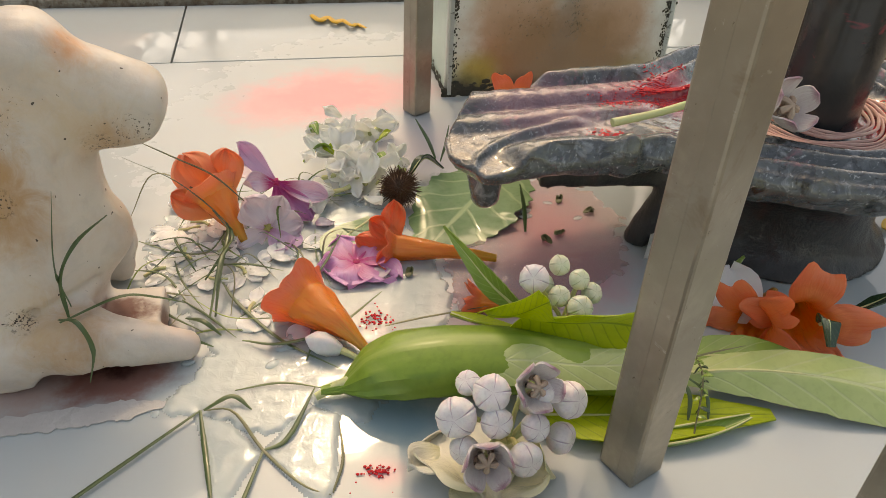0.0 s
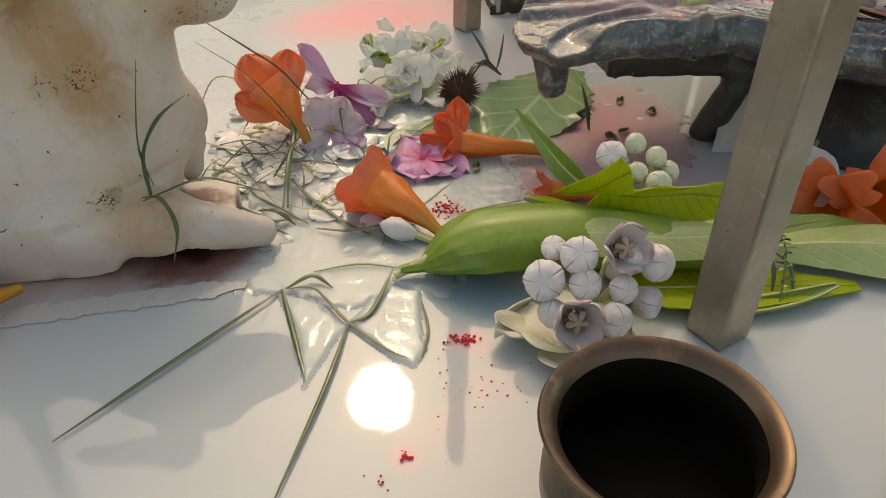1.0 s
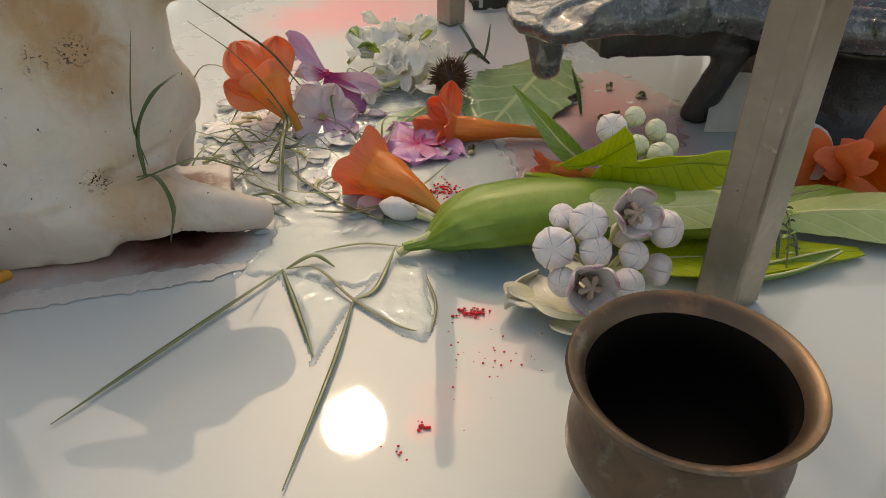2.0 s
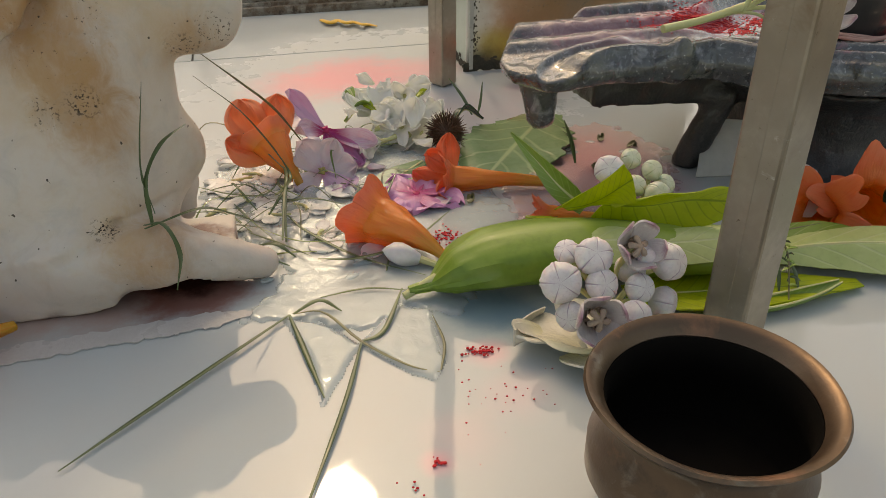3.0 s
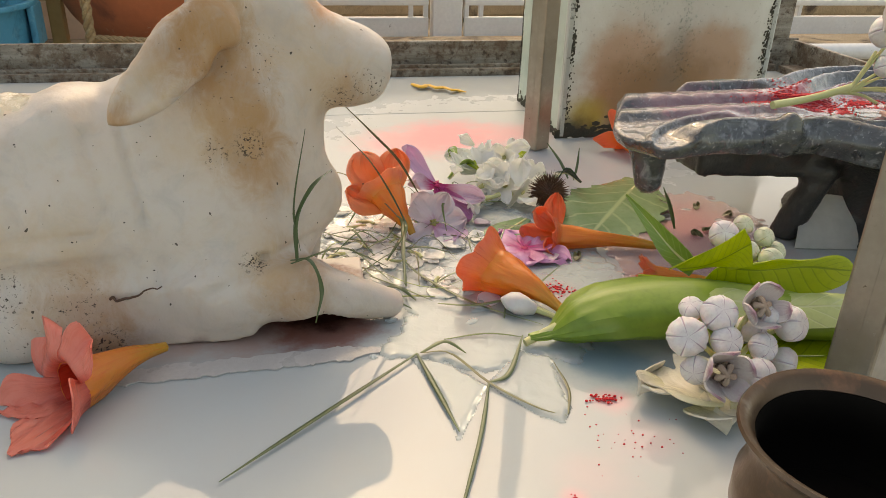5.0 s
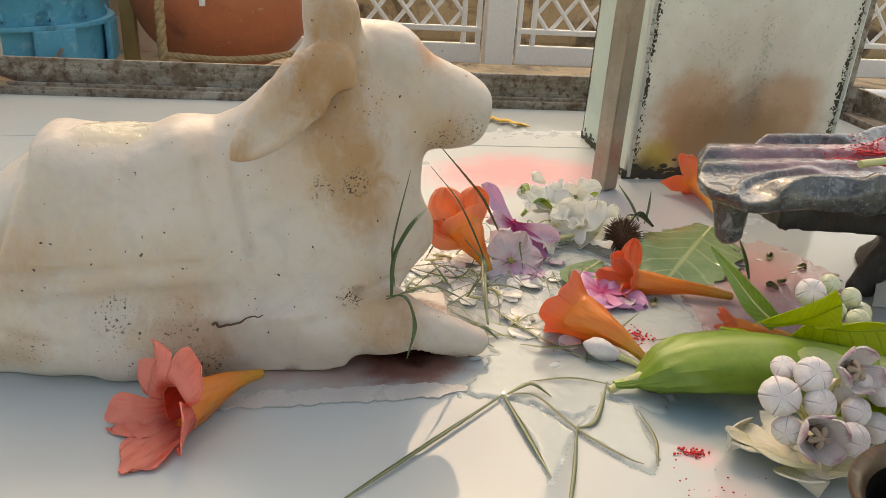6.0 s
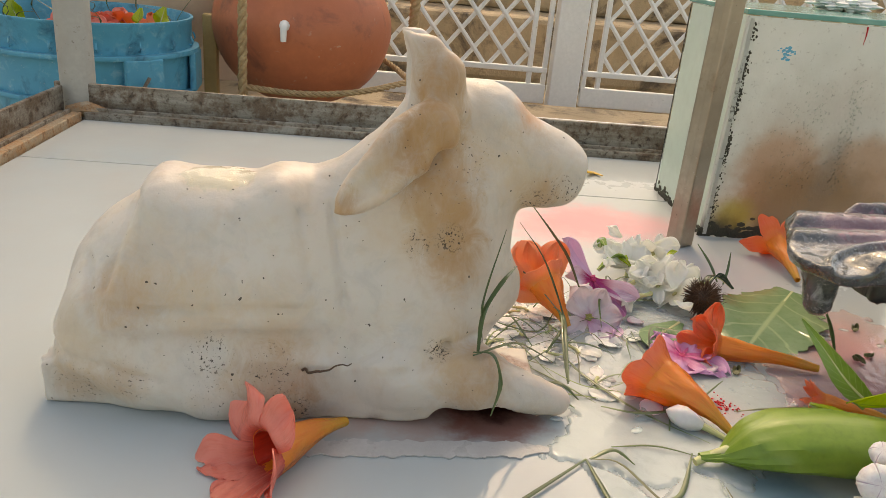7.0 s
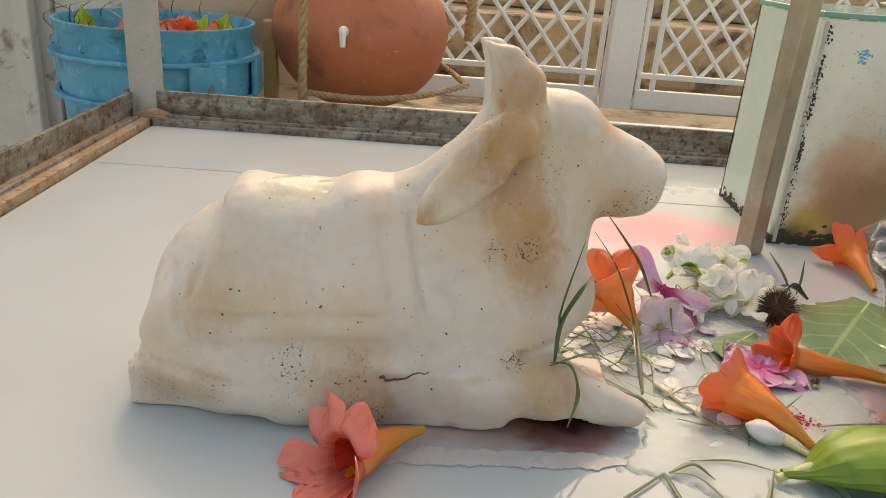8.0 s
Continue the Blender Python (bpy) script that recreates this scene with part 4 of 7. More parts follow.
altar = thing("stone_altar", pose(0.33, 0.42, 0), "dark grey-blue stone altar with a ridged spout, wet", "altar")
SHIFT = np.array([0.33, 0.42, 0])
part("slab", carved(lambda p: altar_slab(p + SHIFT), (-0.250, -0.125, 0.030), (0.135, 0.125, 0.114), 0.0019), STONE, altar, "ridged slab with a long spout", sharp=0)
part("pedestal", carved(lambda p: altar_pedestal(p + SHIFT), (-0.215, -0.115, -0.006), (0.115, 0.12, 0.078), 0.0026), UNDERSTONE, altar, "flared dark stone pedestal, shade under the slab coloured in", sharp=0)
tagged(part("stone_pillar", lathe([(0.001, 0.080), (0.0275, 0.080), (0.0275, 0.10), (0.029, 0.14), (0.0305, 0.18), (0.029, 0.205), (0.022, 0.222), (0.012, 0.229), (0.001, 0.231)], 40), LINGA, m=pose(0.343, 0.42, 0)),
       "black polished stone pillar smeared with red powder", "pillar")
garland = thing("thread_garland", pose(0.343, 0.42, 0.084), "coil of pinkish cotton threads round the stone pillar", "garland")
for k in range(9):
    r = 0.034 + 0.0030 * k
    pts = [(r * math.cos(a) * (1 + 0.02 * math.sin(3 * a + k)), r * math.sin(a), 0.0026 + 0.0012 * math.sin(5 * a + k) + 0.003 * (k < 3)) for a in np.linspace(2.6 + 0.1 * k, 2.6 + 5.6 - 0.12 * k, 14)]
    part("thread", tube(pts, [0.0011] * 3, 40, 6), THREAD, garland)


# ---- posts, glass tank, copper pot ----
def steel_post(x, y, a, w, h, label):
    m = thing("steel_post", pose(x, y, 0, 0, 0, a), label, "post", "square steel posts of a stand")
    part("tube", block(-w / 2, w / 2, -w / 2, w / 2, 0.0005, h, 0.0016), STEEL, m)
    part("seam", block(-w / 2 - 0.00015, -w / 2 + 0.0002, -0.0012, 0.0012, 0.002, h, 0.0001), STEEL, m, "dull weld seam")
    return m


steel_post(0.1475, 0.2225, 24, 0.0220, 0.62, "square stainless steel post standing among the flowers")
steel_post(0.2075, 0.1400, 24, 0.0220, 0.62, "square stainless steel post standing bare on the wet marble")
steel_post(0.1045, 0.6315, 30, 0.0185, 0.62, "thin square steel post beside the glass tank")


def foggy_pane():
    """Wet, misted greenish glass with an ochre growth behind it and black mould at its edges."""
    m, t, p, out = shader("misted_glass")
    co = t.nodes.new("ShaderNodeTexCoord").outputs["Object"]
    n1, n2 = noise_of(t, 22, 6, 0.6, co), noise_of(t, 260, 4, 0.6, co)
    col = blend(t, steps(t, n1, 0.3, 0.7), (0.52, 0.57, 0.54), (0.60, 0.64, 0.61))
    for c, r, s, k, tint in (((-0.043, 0, 0.070), 0.042, 0.014, 0.75, (0.44, 0.26, 0.15)), ((0.043, 0, 0.073), 0.040, 0.013, 0.75, (0.46, 0.27, 0.15)), ((-0.04, 0, 0.035), 0.045, 0.02, 0.6, (0.34, 0.20, 0.10)), ((0.045, 0, 0.035), 0.045, 0.02, 0.6, (0.34, 0.20, 0.095)), ((0.0, 0, 0.012), 0.070, 0.02, 0.8, (0.24, 0.145, 0.065)),
                             ((0.004, 0, 0.098), 0.012, 0.010, 0.7, (0.36, 0.32, 0.27)), ((0.003, 0, 0.078), 0.011, 0.009, 0.75, (0.26, 0.21, 0.16)), ((0.001, 0, 0.058), 0.011, 0.009, 0.75, (0.22, 0.17, 0.12)), ((0.0, 0, 0.038), 0.012, 0.010, 0.7, (0.22, 0.15, 0.09)), ((-0.080, 0, 0.020), 0.020, 0.012, 0.8, (0.34, 0.32, 0.04)), ((0.0, 0, 0.080), 0.090, 0.030, 0.25, (0.36, 0.25, 0.17)), ((0.08, 0, 0.015), 0.02, 0.015, 0.6, (0.22, 0.18, 0.04)),
                             ((-0.09, 0, -0.004), 0.024, 0.012, 0.9, (0.03, 0.025, 0.015)), ((0.0, 0, -0.008), 0.024, 0.012, 0.9, (0.04, 0.03, 0.015)), ((-0.04, 0, -0.006), 0.024, 0.012, 0.9, (0.03, 0.025, 0.015)), ((0.04, 0, -0.004), 0.018, 0.008, 0.9, (0.03, 0.025, 0.015))):
        col = blend(t, math_of(t, "MULTIPLY", near_spot(t, co, c, r, s, rag=0.7), k), col, tint)
    col = blend(t, math_of(t, "MULTIPLY", steps(t, n2, 0.62, 0.7), 0.35), col, (0.16, 0.17, 0.15))
    t.links.new(col, p.inputs["Base Color"])
    p.inputs["Roughness"].default_value, p.inputs["Coat Weight"].default_value, p.inputs["Coat Roughness"].default_value = 0.35, 0.8, 0.04
    bumped(t, p, math_of(t, "ADD", n1, n2), 0.25, 0.0015)
    tr = add(t, "BsdfTranslucent", {"Color": col})
    mix = add(t, "MixShader", {1: p.outputs[0], 2: tr.outputs[0]})
    mix.inputs[0].default_value = 0.20
    t.links.new(mix.outputs[0], out.inputs[0])
    return m


TANKSIDE = surface("greenish_glass", (0.58, 0.67, 0.62), (0.66, 0.73, 0.68), 12, (0.15, 0.3), bump=0.1, coat=0.8, see_through=0.5, stains=(((0.28, 0.30, 0.14), 9, 0.62, 0.8), ((0.10, 0.10, 0.07), 22, 0.68, 0.75)))
CLEAR = bpy.data.materials.new("clear_glass")
CLEAR.use_nodes = True
for key, value in (("Base Color", (0.85, 0.95, 0.9, 1)), ("Roughness", 0.02), ("Transmission Weight", 1.0), ("IOR", 1.45)):
    CLEAR.node_tree.nodes["Principled BSDF"].inputs[key].default_value = value
SEAL = surface("silicone_seal", (0.52, 0.55, 0.50), (0.40, 0.42, 0.38), 60, (0.3, 0.5), bump=0.4, depth=0.0006, stains=(((0.05, 0.05, 0.035), 130, 0.55, 0.65),))
TEAL = surface("teal_glass_edge", (0.10, 0.34, 0.28), (0.20, 0.45, 0.38), 20, (0.1, 0.25), bump=0.1, coat=0.5)


def glass_tank():
    """A small tank of misted glass panes glued at the edges."""
    w, d, h = 0.218, 0.148, 0.213
    tank = thing("glass_tank", pose(0.245, 0.737, 0), "misted greenish glass tank with ochre stains and mouldy seams", "tank")
    front = part("front_pane", block(-w / 2, w / 2, -0.0025, 0.0025, 0.001, h, 0.0008), foggy_pane(), tank, "front pane misted and stained orange-brown", pose(0, -d / 2, 0))
    front.visible_shadow = False
    for name, a, b, c, e in (("back_pane", -w / 2, w / 2, d / 2 - 0.0025, d / 2 + 0.0025), ("side_pane", -w / 2 + 0.0002, -w / 2 + 0.005, -d / 2 + 0.003, d / 2 - 0.003), ("side_pane", w / 2 - 0.005, w / 2 - 0.0002, -d / 2 + 0.003, d / 2 - 0.003)):
        pane = part(name, block(a, b, c, e, 0.001, h, 0.0008), CLEAR if name == "back_pane" else TANKSIDE, tank)
        pane.visible_shadow = False
    part("lid", block(-w / 2 - 0.002, w / 2 + 0.002, -d / 2 - 0.003, d / 2 + 0.003, h + 0.001, h + 0.006, 0.001), TEAL, tank, "teal green glass lid").visible_shadow = False
    rng = random.Random(5)
    for x, side in ((-w / 2 + 0.006, 1), (w / 2 - 0.006, -1)):
        part("seal", block(min(x, x - side * 0.004), max(x, x - side * 0.004), -d / 2 - 0.0034, -d / 2 - 0.0024, 0.002, h - 0.002, 0.0004), SEAL, tank, "grey silicone seal of the corner")
        g, z = Geo(), 0.002
        while z < h - 0.01:
            for _ in range(rng.choice((4, 9, 16, 24))):
                ball((x + rng.gauss(0.001 * side, 0.0019), -d / 2 - 0.0030, z + rng.gauss(0, 0.0032)), rng.uniform(0.0003, 0.0012), 7, g, (1, 0.25, 1.3))
            z += rng.uniform(0.0025, 0.0085)
        part("mould", g, MOSS, tank, "black mould in patches along the glued seam")
    g, x = Geo(), -w / 2
    while x < w / 2:
        for _ in range(3):
            ball((x, -d / 2 - 0.0028, abs(rng.gauss(0, 0.005)) + 0.001), rng.uniform(0.001, 0.0028), 7, g, (1.8, 0.2, 1))
        x += rng.uniform(0.0008, 0.0026)
    part("mould", g, MOSS, tank, "black mould along the foot")
    g, y = Geo(), -d / 2
    while y < d / 2:
        for _ in range(2):
            ball((-w / 2 - 0.0006, y, abs(rng.gauss(0, 0.004)) + 0.001), rng.uniform(0.0008, 0.0026), 7, g, (0.2, 1.8, 1))
        y += rng.uniform(0.0008, 0.0026)
    part("mould", g, MOSS, tank, "black mould along the foot")
    g = Geo()
    for _ in range(330):
        x0, s = rng.choice(((-0.022, 0.006), (0.014, 0.006), (0.012, 0.004), (-0.040, 0.010)))
        ball((rng.gauss(x0, s), -d / 2 - 0.0026, rng.uniform(0.055, 0.165)), rng.uniform(0.0004, 0.0011), 6, g, (1, 0.45, 1.3))
    tagged(part("condensation", g, CLEAR, front, "rows of water drops running down the pane", pose(0, d / 2, 0)), kind="stuff")
    for _ in range(26):
        g = ball((-0.066 + rng.gauss(0, 0.0038), -d / 2 - 0.0026, 0.183 + rng.gauss(0, 0.0030)), rng.uniform(0.0006, 0.0018), 8, g if _ else None, (1.3, 0.12, 0.8))
    part("paint_smudge", g, BLUE, front, "small dabs of blue paint", pose(0, d / 2, 0))
    part("red_drip", tube([(0.003, -d / 2 - 0.003, h - 0.001), (0.0035, -d / 2 - 0.0032, h - 0.008), (0.003, -d / 2 - 0.003, h - 0.017)], [0.0024, 0.0010, 0.0005], 8, 6, 0.4), RED, front, "thin red drip running from the lid", pose(0, d / 2, 0))
    return tank


glass_tank()


def wad(u, v):
    a, b = 2 * np.pi * u, np.pi * (0.02 + 0.96 * v)
    k = 1 + 0.22 * np.sin(5 * a + 3 * b) + 0.16 * np.sin(9 * a - 4 * b) + 0.10 * np.sin(14 * b + 3 * a)
    return 0.030 * k * np.sin(b) * np.cos(a), 0.014 * k * np.sin(b) * np.sin(a), 0.0055 + 0.0060 * k * np.cos(b)
tagged(part("paper_wad", sheet(wad, 48, 24, 0.0005), WHITE, m=pose(0.285, 0.775, 0.2205)), "crumpled white paper lying on the tank's lid", "paper")


def copper_pot():
    pot = thing("copper_pot", pose(0.0695, 0.1286, 0), "tarnished copper water pot with a flared rim, dark inside", "pot")
    dent = lambda a, z: 1 + 0.006 * np.sin(2 * a + 1) + 0.004 * np.sin(5 * a)
    out = [(0.001, 0.0005), (0.020, 0.0005), (0.024, 0.003), (0.033, 0.010), (0.0385, 0.022), (0.0385, 0.033), (0.035, 0.042), (0.0345, 0.0475), (0.0350, 0.051), (0.0378, 0.0545), (0.0412, 0.0570), (0.0420, 0.0582), (0.0412, 0.0594),
           (0.0396, 0.0591), (0.0378, 0.0578), (0.0362, 0.0558), (0.0349, 0.0538), (0.0356, 0.0530)]
    part("body", lathe(out, 64, wobble=dent, caps=False), COPPER, pot)
    # the pot's inner shade is put into the colour of lining and water
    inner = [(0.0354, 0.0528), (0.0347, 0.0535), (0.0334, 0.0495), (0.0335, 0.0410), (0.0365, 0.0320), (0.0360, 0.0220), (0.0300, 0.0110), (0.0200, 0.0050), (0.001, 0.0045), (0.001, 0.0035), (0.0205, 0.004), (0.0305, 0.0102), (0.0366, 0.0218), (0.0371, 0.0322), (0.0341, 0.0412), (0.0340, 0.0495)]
    part("lining", lathe(inner, 64, wobble=dent, caps=False), POT_SHADE, pot, "inner wall of the pot, coloured near black for shade")
    part("water", lathe([(0.001, 0.016), (0.0325, 0.016), (0.0325, 0.0172), (0.001, 0.0172)], 40), POT_SHADE, pot, "water inside the pot, coloured near black for shade")
    return pot


copper_pot()


# ---- flowers and leaves ----
def aim(start, end, roll=0.0):
    """A pose at start whose z axis points to end."""
    d = (Vector(end) - Vector(start)).to_track_quat("Z", "Y").to_matrix().to_4x4()
    return Matrix.Translation(start) @ d @ pose(0, 0, 0, 0, 0, roll)


def lobe(length, width, lift, curl, ruffle, base=0.3, notch=0.0, phase=0.0):
    """A petal that leaves the axis at r = 0 and spreads along +x: lift is its slope, curl bends it down or up."""
    def f(u, v):
        s = (u - 0.5) * 2
        w = width * (base + (1 - base) * np.sin(np.pi * np.clip(v, 0, 1) ** 0.8 * 0.86)) * np.sqrt(np.clip(1.02 - np.clip((v - 0.72) / 0.28, 0, 1) ** 2, 0.0, 1))
        run = length * (v - 0.05 * notch * v * (1 - np.abs(s)) ** 2)
        a = lift + curl * v
        x = run * np.cos(a * 0.5)
        z = run * np.sin(a * 0.5) + ruffle * length * (0.5 * s * s * v + 0.25 * np.sin(5 * s + phase) * v * v)
        return x, s * w, z
    return f


def turned(f, a, r0, z0):
    c, s = math.cos(a), math.sin(a)
    def g(u, v):
        x, y, z = f(u, v)
        x = x + r0
        return x * c - y * s, x * s + y * c, z + z0
    return g


def trumpet_flower(tail, mouth, roll, label, rim=ORANGE, spread=(0.9, 0.9, 0.9, 0.9, 0.9), size=0.019, bend=0.15, tube_r=0.010, gap=0.2, notch=0.35, ruffle=0.0022, throat=None, sizes=(1, 1, 1, 1, 1)):
    """A trumpet flower: a tapering tube with a calyx, and five lobes that go on smoothly from it. Lobe 0 points up, turned by roll."""
    L = (Vector(mouth) - Vector(tail)).length
    m = aim(tail, mouth)
    up = m.to_3x3().transposed() @ Vector((0, 0, 1))
    first = math.atan2(up.y, up.x) + radians(roll)
    fl = thing("trumpet_flower", m, label, "flower", "orange trumpet flowers")
    low = np.array([list(r) for r in m])
    off = (math.sin(tail[0] * 900), math.cos(tail[1] * 700))
    c = spline([(0, 0, 0), (up.x * bend * L * 0.25, up.y * bend * L * 0.25, L * 0.4), (up.x * bend * L * 0.12, up.y * bend * L * 0.12, L * 0.75), (0, 0, L)], 22)
    r = np.interp(np.linspace(0, 1, 23), [0, 0.15, 0.4, 0.7, 0.9, 1.0], [0.0022, 0.0032, tube_r * 0.50, tube_r * 0.84, tube_r * 0.97, tube_r])
    crumple = lambda a, v: 1 + 0.04 * np.sin(5 * a + 0.5) + 0.035 * np.sin(3 * a + 9 * v + off[0]) + 0.02 * np.sin(9 * a - 12 * v)

    def grounded(x, y, z):
        h = low[2, 0] * x + low[2, 1] * y + low[2, 2] * z + low[2, 3]
        lift = np.maximum(0.0016 + 0.0007 * np.sin(900 * x + 700 * y) - h, 0)
        return x + lift * low[2, 0], y + lift * low[2, 1], z + lift * low[2, 2]

    def wall(u, v, inset=0.0):
        i, a = v * 22, 2 * np.pi * u
        at = lambda q: np.interp(i.ravel(), np.arange(23), q).reshape(u.shape)
        rr = (at(r) - inset) * crumple(a, v)
        return grounded(at(c[:, 0]) + rr * np.cos(a), at(c[:, 1]) + rr * np.sin(a), at(c[:, 2]))
    body = part("tube", sheet(wall, 40, 22, 0.0006), TUBE, fl)
    if throat:
        part("throat", sheet(lambda u, v: wall(u, 0.35 + 0.65 * v, 0.0007), 40, 10, 0.0004), throat, body, "dark red inside of the flower")
    ring = np.array(list(spread) + [spread[0]])
    for k in range(5):
        def lobe_wall(u, v):
            s = (u - 0.5) * 2
            half = math.pi / 5 * (1.12 - gap * v) * np.sqrt(1 - (0.60 if gap > 0 else 0.80 if gap < -0.1 else 0.0) * np.clip((v - 0.45) / 0.56, 0, 1) ** (2.2 if gap > 0 else 4.0))
            rel = (k * 2 * math.pi / 5 + s * half)
            own = np.interp(np.mod(rel, 2 * np.pi) / (2 * np.pi / 5), np.arange(6), ring)
            own = own * (0.35 if gap < 0.5 else 0.15) + spread[k] * (0.65 if gap < 0.5 else 0.85)
            a = rel + first
            reach = size * sizes[k] * v * (1 - notch * np.abs(s) ** 2.6)
            bow = own * np.clip(v * 1.9, 0, 1) + 0.35 * own * v * v
            flare = reach * np.sin(bow * 0.62 + 0.22)
            run = reach * np.cos(bow * 0.86)
            rr = (tube_r - 0.0002) * crumple(a, 1.0) + flare
            squeeze = np.clip(1 - 0.22 * np.maximum(spread[k] - 0.6, 0) * v, 0.3, 1)
            a = first + k * 2 * math.pi / 5 + s * half * squeeze
            wav = ruffle * v * v * (np.sin(4.5 * s + k * 1.9 + off[0] * 3) + 0.22 * np.sin(9 * s + k + off[1] * 3) * v)
            return grounded(rr * np.cos(a) + wav * np.cos(a), rr * np.sin(a) + wav * np.sin(a), L - 0.0012 + run + wav * 0.5)
        part("petal", sheet(lobe_wall, 14, 14, 0.0006), rim, fl)
    return fl


trumpet_flower((-0.191, 0.303, 0.0085), (-0.227, 0.268, 0.0115), 55, "coral trumpet flower lying before the bull with petals spread", CORAL, (1.55, 0.5, 0.2, 0.5, 1.6), 0.021, 0.2, 0.0125, -0.18, 0.12, 0.0038, THROAT, (1.0, 1.35, 1.7, 0.9, 0.85))
trumpet_flower((0.028, 0.316, 0.005), (-0.004, 0.354, 0.0140), 0, "bright orange trumpet flower lying in the water", ORANGE, (0.50, 0.25, 0.1, 0.30, 0.55), 0.013, 0.3, 0.0140, -0.08, 0.24, 0.0020, None, (1.15, 1.0, 0.6, 0.8, 1.2))
twisted = trumpet_flower((0.121, 0.394, 0.005), (0.056, 0.410, 0.0085), 20, "twisted orange trumpet flower on its side", ORANGE, (0.4, 0.7, 0.6, 0.6, 0.8), 0.012, 0.1, 0.0085, -0.12, 0.22, 0.0030, None, (1.0, 1.0, 0.8, 0.9, 1.0))
pale = trumpet_flower((-0.043, 0.436, 0.004), (-0.060, 0.459, 0.0270), 36, "pale orange trumpet flower behind the pink flowers", PEACH, (0.55, 0.5, 0.5, 0.5, 0.55), 0.011, 0.1, 0.0130, -0.06, 0.10, 0.0012)
trumpet_flower((0.182, 0.548, 0.005), (0.187, 0.605, 0.016), 36, "orange trumpet flower lying beside the altar", ORANGE, (0.7, 0.6, 0.7, 0.9, 0.75), 0.024, 0.1, 0.0095, 0.25, 0.3, 0.002)
trumpet_flower((0.30, 0.327, 0.006), (0.285, 0.300, 0.012), 0, "broad orange trumpet flower under the altar rim", ORANGE, (1.0, 0.8, 0.6, 0.9, 1.1), 0.032, 0.1, 0.012, 0.2, 0.2, 0.004)
trumpet_flower((0.290, 0.335, 0.006), (0.258, 0.305, 0.010), 40, "crumpled orange trumpet flower beside the large leaf", ORANGE, (0.9, 1.0, 0.6, 0.8, 0.9), 0.027, 0.1, 0.010, 0.2, 0.2, 0.004)
trumpet_flower((0.135, 0.338, 0.004), (0.100, 0.350, 0.006), 0, "orange trumpet flower half under a green leaf", ORANGE, (0.3, 0.4, 0.3, 0.3, 0.4), 0.012, 0.1, 0.006)


def ragged(f, amount, phase):
    """The same petal with a crinkled face and an uneven rim."""
    def g(u, v):
        x, y, z = f(u, v)
        e = amount * v * v
        return x + e * (np.sin(9 * u + phase * 3) + 0.6 * np.sin(23 * u + phase)), y + 0.5 * e * np.sin(14 * u + phase * 2), z + amount * v * (np.sin(7 * u + 5 * v + phase) + 0.5 * np.sin(17 * u - 9 * v + phase))
    return g


def periwinkle(centre, face, roll, size, skin, label, lifts=(0, 0, 0, 0, 0), eye=RED, curl=0.3, rough=0.05):
    """A flat five-petalled flower on a thin tube, with a small eye."""
    fl = thing("periwinkle", aim(centre, tuple(a + b for a, b in zip(centre, face)), roll), label, "flower", "periwinkle flowers")
    for k in range(5):
        part("petal", sheet(turned(ragged(lobe(size * (0.9 + 0.2 * math.sin(k * 2.3 + size * 900)), size * 0.52, lifts[k], -0.25 + curl * math.sin(k * 1.7), 0.16, 0.22, 0.5, k), size * rough, k), 2 * math.pi * k / 5, 0.0012, 0), 14, 12, 0.0005), skin, fl)
    part("eye", lathe([(0.0005, -0.0005), (0.0022, -0.0004), (0.0024, 0.0006), (0.0010, 0.0012), (0.0004, 0.0008)], 12), eye, fl)
    part("tube", tube([(0, 0, -0.0004), (0.001, 0, -0.006), (0.002, 0, -0.010)], [0.0011, 0.0012, 0.0014], 6, 8), STEM, fl, "pale green flower tube")
    return fl


PINKEYE = surface("crimson_eye", (0.55, 0.01, 0.12), (0.40, 0.01, 0.10), 200, (0.5, 0.7), bump=0.2)
YEYE = surface("olive_eye", (0.40, 0.36, 0.10), (0.28, 0.26, 0.08), 200, (0.5, 0.7), bump=0.2)
STRIPED = petal("white_petal_striped_pink", (0.58, 0.01, 0.18), (0.86, 0.72, 0.80), (0.70, 0.24, 0.48), see_through=0.38, band=(0.36, 0.66), relief=0.3)
LILACTIP = petal("lilac_petal_with_white_tip", (0.58, 0.02, 0.26), (0.80, 0.58, 0.76), (0.70, 0.42, 0.64), see_through=0.42, band=(0.10, 0.40), relief=0.35)


